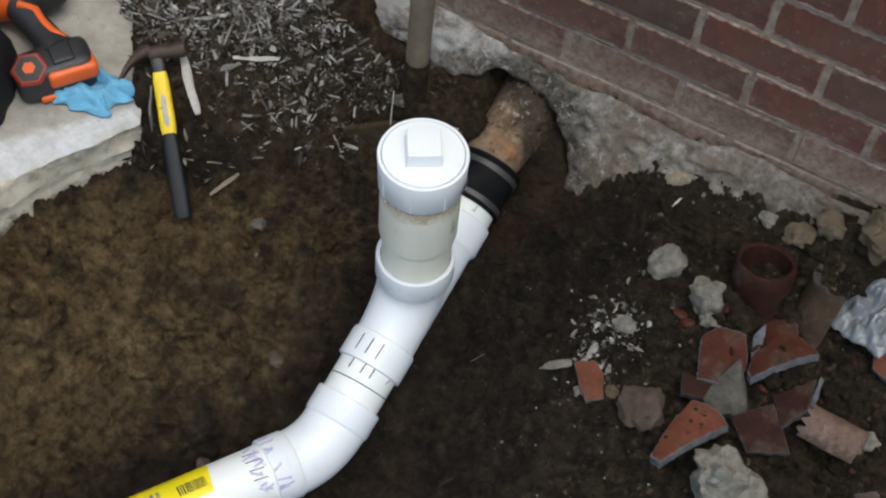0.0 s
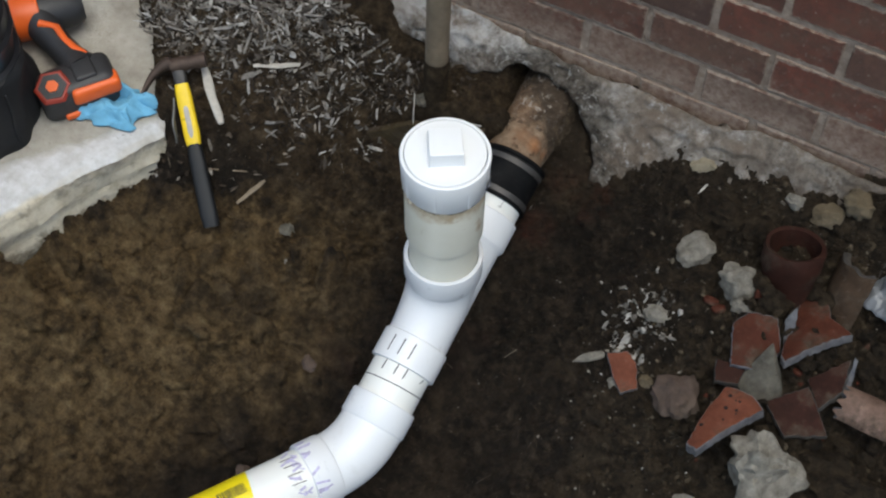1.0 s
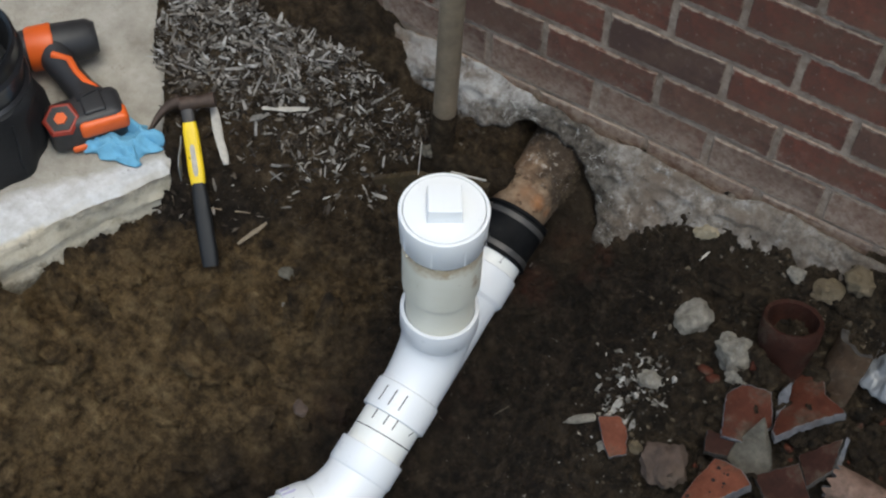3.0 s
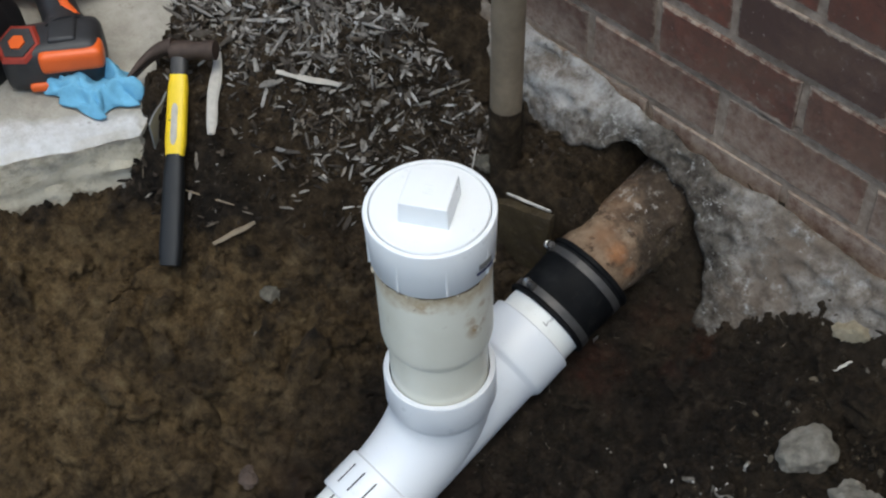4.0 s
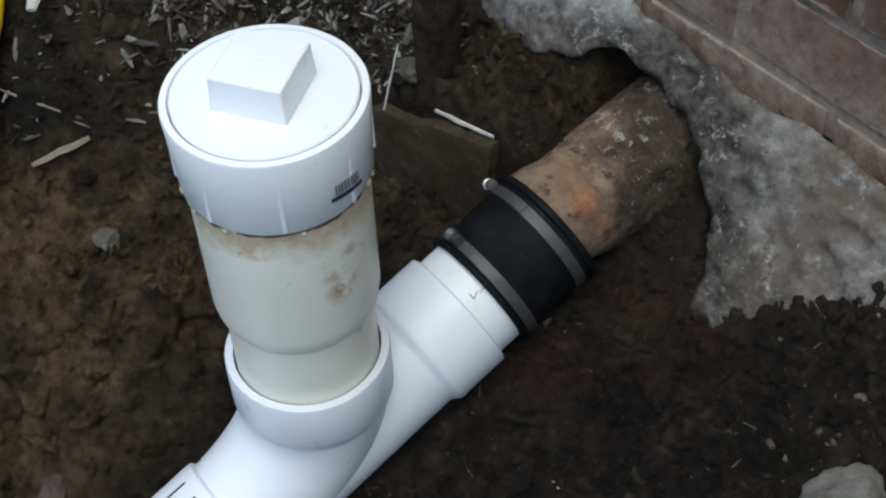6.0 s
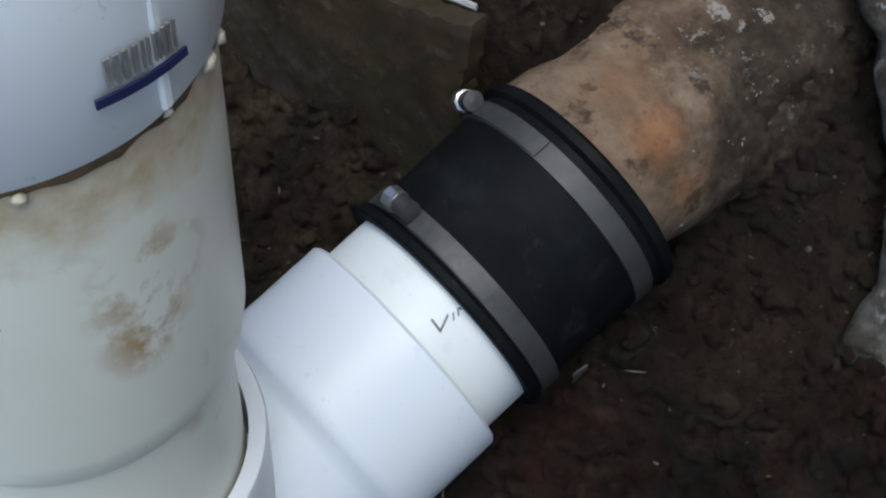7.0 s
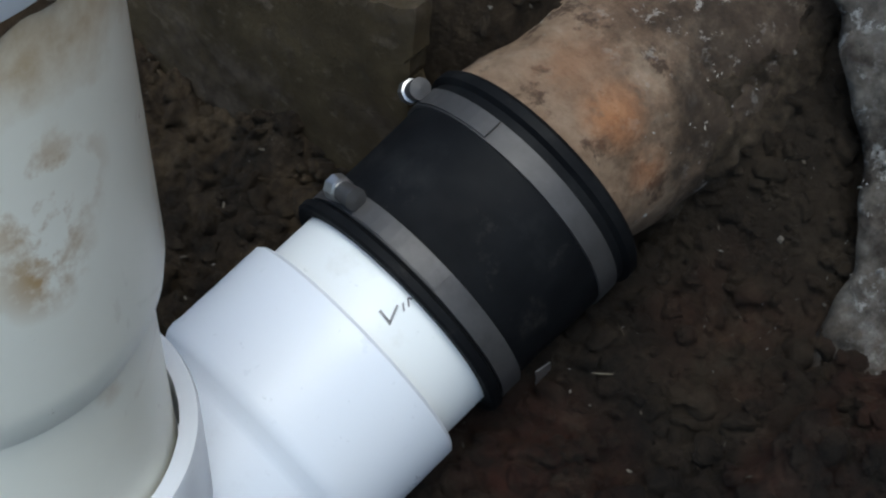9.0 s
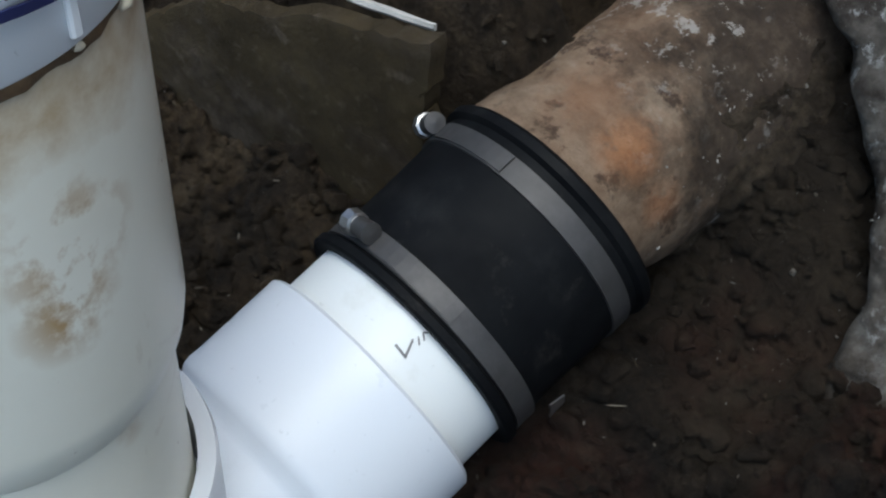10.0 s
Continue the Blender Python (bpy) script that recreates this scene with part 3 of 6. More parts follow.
def lathe(name, profile, origin, d, mat, parent, n=72, label="", wobble=None, sharp=35):
    """A surface turned about the line from origin along d; profile: rows of (along, radius)."""
    d, e1, e2 = basis(d)
    o = Vector(origin)
    verts, faces = [], []
    for i, (s, r) in enumerate(profile):
        for k in range(n):
            a = 2 * math.pi * k / n
            v = o + d * s + (e1 * math.cos(a) + e2 * math.sin(a)) * r
            if wobble:
                v += (v - o - d * s).normalized() * wobble(v) if r > 1e-5 else Vector()
            verts.append(v)
    for i in range(len(profile) - 1):
        for k in range(n):
            a, b = i * n + k, i * n + (k + 1) % n
            faces.append((a, b, b + n, a + n))
    ob = mesh_object(name, verts, faces, mat, parent, True, label)
    return sharpen(ob, sharp) if sharp else ob


def swept(name, points, radius, mat, parent, n=48, label="", inner=0.0):
    """A round tube through points; radius: one number or one for each point."""
    pts = [Vector(p) for p in points]
    rad = radius if isinstance(radius, (list, tuple)) else [radius] * len(pts)
    tang = [(pts[min(i + 1, len(pts) - 1)] - pts[max(i - 1, 0)]).normalized() for i in range(len(pts))]
    _, e1, _ = basis(tang[0])
    verts, faces = [], []
    for p, t, r in zip(pts, tang, rad):
        e1 = (e1 - t * e1.dot(t)).normalized()
        e2 = t.cross(e1)
        for k in range(n):
            a = 2 * math.pi * k / n
            verts.append(p + (e1 * math.cos(a) + e2 * math.sin(a)) * r)
    m = len(pts)
    for i in range(m - 1):
        for k in range(n):
            a, b = i * n + k, i * n + (k + 1) % n
            faces.append((a, b, b + n, a + n))
    faces.append(tuple(range(n))[::-1])
    faces.append(tuple((m - 1) * n + k for k in range(n)))
    return sharpen(mesh_object(name, verts, faces, mat, parent, True, label), 50)


def wrap(name, outline, origin, d, r, mat, parent, label="", thick=0.0008, cell=0.004):
    """A thin sheet lying round a cylinder; outline: corners (along, degrees), filled as a quad."""
    d, e1, e2 = basis(d)
    (s0, a0), (s1, a1), (s2, a2), (s3, a3) = outline
    nu = max(2, int(max(abs(a1 - a0), abs(a2 - a3)) / 5) + 1)
    nv = 2
    verts, faces = [], []
    for layer in (0.0, thick):
        for j in range(nv):
            v = j / (nv - 1)
            for i in range(nu):
                u = i / (nu - 1)
                s = (s0 * (1 - u) + s1 * u) * (1 - v) + (s3 * (1 - u) + s2 * u) * v
                a = radians((a0 * (1 - u) + a1 * u) * (1 - v) + (a3 * (1 - u) + a2 * u) * v)
                verts.append(Vector(origin) + d * s + (e1 * math.cos(a) + e2 * math.sin(a)) * (r + 0.0003 + layer))
    n = nu * nv
    for j in range(nv - 1):
        for i in range(nu - 1):
            q = (j * nu + i, j * nu + i + 1, (j + 1) * nu + i + 1, (j + 1) * nu + i)
            faces.append(tuple(v + n for v in q))
            faces.append(q[::-1])
    rim = [i for i in range(nu)] + [nu + i for i in reversed(range(nu))]
    for a, b in zip(rim, rim[1:] + rim[:1]):
        faces.append((a, b, b + n, a + n))
    return mesh_object(name, verts, faces, mat, parent, False, label)


def block(size, bevel=0.0, seg=2, at=(0, 0, 0)):
    bm = bmesh.new()
    bmesh.ops.create_cube(bm, size=1.0)
    bmesh.ops.scale(bm, vec=size, verts=bm.verts)
    if bevel:
        bmesh.ops.bevel(bm, geom=bm.edges[:], offset=bevel, segments=seg, affect="EDGES", profile=0.6)
    bmesh.ops.translate(bm, vec=at, verts=bm.verts)
    return bm


def wob(p, scale, amount, seed=0.0):
    return noise.noise(Vector(p) * scale + Vector((seed, seed * 1.7, -seed))) * amount


def lump_mesh(seed, size, rough=0.3, sub=3, flat=1.0, chips=6):
    """A stone: a sphere cut by chance planes, then roughened."""
    rnd = random.Random(seed)
    bm = bmesh.new()
    bmesh.ops.create_icosphere(bm, subdivisions=sub, radius=1.0)
    cuts = [(Vector((rnd.gauss(0, 1), rnd.gauss(0, 1), rnd.gauss(0, 1))).normalized(), rnd.uniform(0.55, 0.85)) for _ in range(chips)]
    for v in bm.verts:
        p = v.co.copy()
        for n, h in cuts:
            over = p.dot(n) - h
            if over > 0:
                p -= n * over * 0.92
        p *= 1 + rough * noise.noise(p * 2.1 + Vector((seed, 0, 0))) + rough * 0.35 * noise.noise(p * 6.0 + Vector((0, seed, 0))) + (rough * 0.22 * noise.noise(p * 14.0 + Vector((seed, seed, 0))) if sub > 3 else 0.0)
        v.co = Vector((p.x * size[0], p.y * size[1], p.z * size[2] * flat))
    return bm


# ---- the ground: a trench with the pipe in it, one sheet ----
RUN_O = Vector((-0.2368, 0.4000, 0.0845))
RUN_D = Vector((0.0327, 0.9424, 0.3328)).normalized()
RISER_XY = (-0.2377, 0.4485)
BEND = Vector((-0.2459, 0.1378, -0.0081))
TAIL_D = Vector((-0.5267, -0.8473, 0.0685)).normalized()
CLAY_D = (RUN_D + Vector((0.000, 0.10, -0.260))).normalized()


def run_at(y):
    return RUN_O + RUN_D * ((y - RUN_O.y) / RUN_D.y)


def run_s(y):
    return (y - RUN_O.y) / RUN_D.y


def side_distance(px, py, line):
    """Signed distance from points to a polyline, positive on its left."""
    best = np.full(px.shape, 1e9)
    sign = np.ones(px.shape)
    for (ax, ay), (bx, by) in zip(line, line[1:]):
        dx, dy = bx - ax, by - ay
        ll = dx * dx + dy * dy
        u = np.clip(((px - ax) * dx + (py - ay) * dy) / ll, 0, 1)
        qx, qy = px - ax - u * dx, py - ay - u * dy
        d = np.hypot(qx, qy)
        s = np.where(dx * qy - dy * qx > 0, 1.0, -1.0)
        near = d < best
        best, sign = np.where(near, d, best), np.where(near, s, sign)
    return best * sign


def smooth(x):
    x = np.clip(x, 0, 1)
    return x * x * (3 - 2 * x)


WALL_Y = 0.900
CENTRE = [(-2.2, -2.15), (-0.66, -0.24), (-0.33, 0.15), (-0.285, 0.30), (-0.265, 0.62), (-0.24, 1.2)]
TOPSOIL = [(-3.0, -1.6), (-1.30, 0.02), (-0.86, 0.43), (-0.66, 0.47), (-0.61, 0.68), (-0.575, 0.79), (-0.44, 0.83), (-0.36, 0.95), (-0.36, 1.2)]


SLAB_FRONT = [(-2.37, -1.50), (-0.985, -0.040), (-0.953, 0.010), (-0.910, 0.053), (-0.931, 0.090), (-0.918, 0.118), (-0.898, 0.156), (-0.858, 0.262), (-0.819, 0.325), (-0.782, 0.399), (-0.915, 0.614), (-1.004, 0.755), (-1.087, 0.886)]
PLAN_FRONT = [(-2.6, -1.62), (-1.14, 0.118), (-1.03, 0.226), (-0.93, 0.350), (-0.842, 0.482), (-0.98, 0.722), (-1.075, 0.886)]


def dig_plan(px, py):
    """Heights of the dig in its own layout coordinates, before the fit to the view."""
    floor = np.interp(py, [-1.5, -0.2, 0.1, 0.2, 0.384, 0.5, 0.62, 0.75, 1.0], [-0.19, -0.165, -0.155, -0.150, -0.085, -0.032, 0.008, 0.040, 0.075])
    d = side_distance(px, py, CENTRE)
    left, right = np.maximum(d, 0), np.maximum(-d, 0)
    z = floor + (0.06 - floor) * smooth((left - 0.075) / 0.36)
    z = z + 0.185 * smooth((side_distance(px, py, TOPSOIL) + 0.02) / 0.20)
    rise = np.interp(py, [-1.0, 0.3, 0.7, 0.9], [0.17, 0.17, 0.11, 0.09])
    z = z + rise * smooth((right - 0.10) / 0.22) + 0.095 * smooth((right - 0.24) / 0.30)
    z = z + 0.040 * np.exp(-(((px - 0.33) / 0.11) ** 2 + ((py - 0.47) / 0.12) ** 2))
    # soil banked up behind the slate to the footing
    behind = np.interp(px, [-0.57, -0.47, -0.40, -0.33], [0.115, 0.165, 0.188, 0.200]) + 0.45 * (py - 0.80)
    mask = smooth((py - 0.792) / 0.022) * smooth((-0.278 - px) / 0.055)
    z = z + np.maximum(behind - z, 0) * mask
    # soil left clinging against the slab's broken face
    face = -side_distance(px, py, PLAN_FRONT)
    z = z + np.where(face > -0.02, (0.048 + 0.020 * np.exp(-((px + 0.84) ** 2 + (py - 0.47) ** 2) / 0.012)) * np.exp(-((face - 0.0) / 0.055) ** 2), 0) * smooth((0.62 - py) / 0.08)
    # under the slab
    return np.where(side_distance(px, py, PLAN_FRONT) > 0.012, np.minimum(z, 0.17), z)


# affine map that shifts the layout to fit the camera's view
VIEW_FIT = ((0.9639, -0.0265, 0.0217, 0.0596),
       (0.1251, 0.9101, 0.1463, 0.0210),
       (-0.0806, 0.1269, 0.7723, -0.0163))


def ground_base(px, py):
    """The dug ground: the layout sheared and tilted to fit the camera's view."""
    (a, b, c, d), (e, f, g, h), (i, j, k, l) = VIEW_FIT
    det, w = a * f - b * e, np.zeros(px.shape)
    for _ in range(5):
        p, q = px - d - c * w, py - h - g * w
        u, v = (f * p - b * q) / det, (a * q - e * p) / det
        w = dig_plan(u, v)
    z = i * np.clip(u, -2, 2) + j * np.clip(v, -2, 2) + k * w + l
    # soil heaped against the footing
    heaped = np.interp(px, [-0.10, -0.043, -0.02, 0.025, 0.06, 0.10, 0.16, 0.25, 0.36, 0.46], [0.165, 0.172, 0.205, 0.240, 0.258, 0.262, 0.258, 0.264, 0.284, 0.315])
    face = WALL_Y - 0.012 - 0.62 * (0.345 - heaped)
    near = smooth((py - face + 0.13) / 0.13) * smooth((px + 0.12) / 0.07)
    z = z * (1 - near) + (heaped - 0.004 + 0.2 * np.clip(py - face, -0.13, 0.05)) * near
    # and up to the ragged edge left of the arch
    left = np.interp(px, [-0.60, -0.50, -0.42, -0.38, -0.345, -0.318, -0.30], [0.262, 0.262, 0.240, 0.248, 0.259, 0.272, 0.278]) - 0.010
    near = smooth((py - 0.735) / 0.075) * smooth((-0.300 - px) / 0.05) * smooth((px + 1.0) / 0.2)
    z = z + np.maximum(left - z, 0) * near
    near = smooth((py - 0.755) / 0.05) * smooth((-0.285 - px) / 0.03) * smooth((px + 0.66) / 0.16)
    z = z + np.minimum(left + 0.004 - z, 0) * near
    # soil banked up to the slab's buried corner
    out = -side_distance(px, py, SLAB_FRONT)
    bank = 0.288 - 1.15 * np.maximum(out, 0) - 0.25 * np.maximum(-out, 0)
    z = z + np.maximum(bank - z, 0) * smooth((0.115 - py) / 0.06) * smooth((0.16 - np.abs(out)) / 0.06)
    z = np.where(out < -0.05, np.minimum(z, 0.20), z)
    # dug out under the arch
    near = smooth((py - 0.745) / 0.06) * smooth((px + 0.335) / 0.04) * smooth((-0.075 - px) / 0.04)
    return z + (np.interp(px, [-0.31, -0.22, -0.18, -0.145, -0.115, -0.08], [0.205, 0.195, 0.210, 0.205, 0.182, 0.170]) + 0.25 * np.clip(py - 0.80, -0.06, 0.10) - z) * near


TU, TV = np.arange(-1.40, 0.80, 0.01), np.arange(-0.60, 1.05, 0.01)
TABLE = dig_plan(*np.meshgrid(TU, TV, indexing="ij"))


def plan_height(u, v):
    p, q = min(max((u + 1.40) / 0.01, 0), len(TU) - 1.01), min(max((v + 0.60) / 0.01, 0), len(TV) - 1.01)
    i, j = int(p), int(q)
    p, q = p - i, q - j
    return float((TABLE[i, j] * (1 - p) + TABLE[i + 1, j] * p) * (1 - q) + (TABLE[i, j + 1] * (1 - p) + TABLE[i + 1, j + 1] * p) * q)


def laid(u, v):
    """A place of the layout in the world, moved to fit the camera's view."""
    w = plan_height(u, v)
    return VIEW_FIT[0][0] * u + VIEW_FIT[0][1] * v + VIEW_FIT[0][2] * w + VIEW_FIT[0][3], VIEW_FIT[1][0] * u + VIEW_FIT[1][1] * v + VIEW_FIT[1][2] * w + VIEW_FIT[1][3]


def fractal(px, py, scale, octaves, seed):
    out = np.empty(px.shape)
    flat_x, flat_y, flat = px.ravel(), py.ravel(), out.ravel()
    for i in range(len(flat)):
        flat[i] = noise.fractal(Vector((flat_x[i] * scale, flat_y[i] * scale, seed)), 0.9, 2.1, octaves)
    return flat.reshape(px.shape)


def axis_steps(lo, hi, step, far):
    inner = np.arange(lo, hi, step)
    out, s = [], step
    p = lo
    while p > -far:
        s *= 1.35
        p -= s
        out.append(p)
    more, s, p = [], step, inner[-1]
    while p < far:
        s *= 1.35
        p += s
        more.append(p)
    return np.array(out[::-1] + list(inner) + more)


GX, GY = axis_steps(-1.25, 0.62, 0.0042, 60), axis_steps(-0.35, 1.00, 0.0042, 60)
PX, PY = np.meshgrid(GX, GY, indexing="ij")


def cobbled(px, py, scale, seed):
    """Rounded lumps with creases between them, 0 to 1."""
    flat_x, flat_y = px.ravel(), py.ravel()
    out = np.zeros(len(flat_x))
    for i in range(len(out)):
        x, y = flat_x[i], flat_y[i]
        if -1.4 < x < 0.75 and -0.6 < y < 1.0:
            w = noise.noise(Vector((x * scale * 0.6, y * scale * 0.6, seed)))
            d = noise.voronoi(Vector((x * scale + w, y * scale - w, seed)))[0]
            out[i] = min(1.0, (d[1] - d[0]) * 1.6) * (0.55 + 0.9 * w)
    return out.reshape(px.shape)


def ground_height(px, py):
    z = ground_base(px, py)
    rough = fractal(px, py, 7.0, 5, 3.3) * 0.022 + fractal(px, py, 19.0, 3, 5.7) * 0.009 + fractal(px, py, 48.0, 4, 8.1) * 0.0075
    rough = rough + cobbled(px, py, 15.0, 1.0) * (0.020 + 0.022 * smooth((-0.36 - px) / 0.1) * smooth((0.5 - py) / 0.1)) + cobbled(px, py, 40.0, 2.0) * 0.010 - 0.010
    calm = 1.0 - 0.65 * np.exp(-((px + 0.235) / 0.09) ** 2) * smooth((0.9 - py) / 0.2)
    return z + rough * calm


PZ = ground_height(PX, PY)


def height_at(x, y):
    i = int(np.clip(np.searchsorted(GX, x) - 1, 0, len(GX) - 2))
    j = int(np.clip(np.searchsorted(GY, y) - 1, 0, len(GY) - 2))
    u, v = (x - GX[i]) / (GX[i + 1] - GX[i]), (y - GY[j]) / (GY[j + 1] - GY[j])
    return float((PZ[i, j] * (1 - u) + PZ[i + 1, j] * u) * (1 - v) + (PZ[i, j + 1] * (1 - u) + PZ[i + 1, j + 1] * u) * v)


def build_ground():
    ni, nj = PX.shape
    verts = np.stack([PX, PY, PZ], -1).reshape(-1, 3)
    i, j = np.meshgrid(np.arange(ni - 1), np.arange(nj - 1), indexing="ij")
    a = (i * nj + j).ravel()
    faces = np.stack([a, a + nj, a + nj + 1, a + 1], -1)
    me = bpy.data.meshes.new("ground")
    me.from_pydata(verts.tolist(), [], faces.tolist())
    me.materials.append(SOIL)
    me.polygons.foreach_set("use_smooth", [True] * len(me.polygons))
    tagged(new("ground", me), "dark damp soil with a dug trench and a brown clay bank", "ground", kind="structure")


build_ground()

# ---- the brick wall on its rendered footing ----
PITCH_X, PITCH_Z, BRICK_L, BRICK_H = 0.223, 0.0890, 0.209, 0.0765
COURSE_Z = 0.1520


def mesh_brick(seed, length=BRICK_L):
    rnd = random.Random(seed)
    bm = bmesh.new()
    bmesh.ops.create_cube(bm, size=1.0)
    bmesh.ops.scale(bm, vec=(length, 0.06, BRICK_H), verts=bm.verts)
    bmesh.ops.bevel(bm, geom=[e for e in bm.edges if all(v.co.y < 0 for v in e.verts)], offset=0.0018, segments=1, affect="EDGES")
    for v in bm.verts:
        v.co += Vector((rnd.uniform(-1, 1), rnd.uniform(-0.8, 0.8), rnd.uniform(-1, 1))) * 0.0022
    me = bpy.data.meshes.new("brick")
    bm.to_mesh(me)
    bm.free()
    me.materials.append(BRICK)
    return me


def hole_inside(x, z):
    """The dug arch under the wall where the old clay pipe comes through."""
    x = x + 0.007 * noise.noise(Vector((x * 22, z * 22, 2.0)))
    edge = float(np.interp(x, [-0.62, -0.50, -0.42, -0.38, -0.345, -0.318, -0.295, -0.25, -0.195, -0.16, -0.138, -0.12, -0.100, -0.097], [0.255, 0.257, 0.227, 0.239, 0.250, 0.268, 0.287, 0.280, 0.274, 0.254, 0.231, 0.207, 0.178, -1.0]))
    return z < edge + 0.007 * noise.noise(Vector((x * 40, 4, 1)))


def build_wall():
    bm = bmesh.new()
    for x0, x1, z0 in ((-9, -0.5, 0.20), (-0.5, -0.05, 0.290), (-0.05, 9, 0.20)):
        bmesh.ops.create_cube(bm, size=1.0, matrix=Matrix.Translation(((x0 + x1) / 2, WALL_Y + 0.1521, (z0 + 2.7) / 2)) @ Matrix.Diagonal((x1 - x0, 0.2958, 2.7 - z0, 1)))
    wall = part("wall_north", bm, MORTAR, None)
    tagged(wall, "old red-brown brick house wall with pale mortar joints", "wall", kind="structure")
    # footing: a grid with the dug arch left open, made thick by a modifier
    step = 0.005
    xs, zs = np.arange(-1.6, 1.3, step), np.arange(-0.35, 0.375, step)
    index, verts, faces = {}, [], []

    def top(x):
        return float(np.interp(x, [-0.46, -0.30, -0.10, 0.07, 0.26], [0.328, 0.315, 0.306, 0.309, 0.314])) + 0.007 * noise.noise(Vector((x * 7, 0, 9))) + 0.005 * noise.noise(Vector((x * 30, 0, 4)))

    def vert(i, k):
        if (i, k) not in index:
            x, z = xs[i], min(zs[k], top(xs[i]))
            lip = 0.004 * math.exp(-((z - 0.300 + 0.02 * noise.noise(Vector((x * 5, 1, 1)))) / 0.012) ** 2)
            y = WALL_Y - 0.012 - lip - 0.62 * min(0.20, max(0.0, 0.345 - z)) + 0.007 * noise.noise(Vector((x * 9, z * 16, 1))) + 0.010 * abs(noise.noise(Vector((x * 20, z * 46, 7)))) + 0.006 * noise.noise(Vector((x * 36, z * 40, 11))) + 0.0040 * noise.noise(Vector((x * 60, z * 75, 3))) + 0.0025 * noise.noise(Vector((x * 130, z * 130, 5)))
            if z > top(x) - 0.02:
                y += 0.011
            index[i, k] = len(verts)
            verts.append((x, y, z))
        return index[i, k]

    for i in range(len(xs) - 1):
        for k in range(len(zs) - 1):
            x, z = xs[i] + step / 2, zs[k] + step / 2
            if zs[k] < top(x) and not hole_inside(x, z):
                faces.append((vert(i, k), vert(i + 1, k), vert(i + 1, k + 1), vert(i, k + 1)))
    # round off the stepped rim of the arch
    count = {}
    for q in faces:
        for a, b in zip(q, q[1:] + q[:1]):
            count[frozenset((a, b))] = count.get(frozenset((a, b)), 0) + 1
    rim = {}
    for e, n in count.items():
        if n == 1:
            a, b = tuple(e)
            rim.setdefault(a, []).append(b)
            rim.setdefault(b, []).append(a)
    for _ in range(5):
        old = [Vector(v) for v in verts]
        for a, bs in rim.items():
            if len(bs) == 2 and abs(old[a].x) < 1.0:
                verts[a] = tuple(old[a] * 0.4 + (old[bs[0]] + old[bs[1]]) * 0.3)
    for a in rim:
        v = Vector(verts[a])
        verts[a] = tuple(v + Vector((wob(v, 60, 0.0025), 0.004, wob(v, 60, 0.0025, 4))))
    foot = mesh_object("footing", verts, faces, FOUNDATION, None, True)
    mod = foot.modifiers.new("thick", "SOLIDIFY")
    mod.thickness, mod.offset = 0.05, -1.0
    tagged(foot, "grey cement-rendered footing with a rough arch dug through", "footing", kind="structure")
    return wall


WALL = build_wall()


def build_cavity():
    """Soil round the old pipe, behind the arch, and banked on its flank."""
    verts, faces, nu, nv = [], [], 60, 22
    for j in range(nv + 1):
        t = j / nv * math.pi / 2
        for i in range(nu + 1):
            a = -0.5 + (math.pi + 1.0) * i / nu
            r = math.cos(t) * 1.30
            deep = 0.050 + 0.200 * max(0.0, math.cos(a - 0.95)) ** 1.5
            p = Vector((-0.262 + 0.185 * r * math.cos(a) - 0.015 * r * math.sin(a), 0.932 + deep * math.sin(t), 0.125 + 0.160 * r * math.sin(a)))
            p.y -= 0.62 * min(0.20, max(0.0, 0.345 - p.z)) * (1 - 0.5 * math.sin(t))
            p += Vector((wob(p, 14, 0.012), wob(p, 18, 0.020, 3) + wob(p, 60, 0.007, 4), wob(p, 14, 0.012, 6)))
            verts.append(p)
    for j in range(nv):
        for i in range(nu):
            a = j * (nu + 1) + i
            faces.append((a, a + nu + 1, a + nu + 2, a + 1))
    # a ragged collar of soil clinging to the pipe
    d, e1, e2 = basis(CLAY_D)
    o = run_at(0.700) + (e1 * 0.57 - e2 * 0.82) * 0.008
    base, m, n = len(verts), 220, 60
    for j in range(n + 1):
        u = j / n
        for i in range(m):
            a = 2 * math.pi * i / m
            out = e1 * math.cos(a) + e2 * math.sin(a)
            s0 = 0.128 - 0.078 * max(0.0, math.cos(a - radians(112))) + 0.030 * noise.noise(out * 2.2) + 0.012 * noise.noise(out * 7)
            wide = 0.003 + 0.016 * max(0.0, math.cos(a - radians(115)))
            s1 = s0 + u * 0.12
            p = o + d * s1
            r = 0.0512 + (0.005 + 0.008 * max(0.0, math.cos(a - radians(125)))) * min(1.0, u * 2.5) + wide * 0.3 * float(smooth(np.array((p.y - 0.825) / 0.07)))
            p = p + out * r
            k = min(1.0, u * 4)
            verts.append(p + out * k * (wob(p, 18, 0.005, 2) + wob(p, 60, 0.005, 5) + wob(p, 130, 0.004, 8) + wob(p, 260, 0.003, 9)))
    for j in range(n):
        for i in range(m):
            a, b = base + j * m + i, base + j * m + (i + 1) % m
            faces.append((a, b, b + m, a + m))
    ob = mesh_object("soil_pocket", verts, faces, DRY_SOIL)
    tagged(ob, "hollow of dark soil round the old pipe behind the footing", "soil", kind="structure")


build_cavity()

# ---- concrete slab beside the trench ----
SLAB_TOP = 0.300


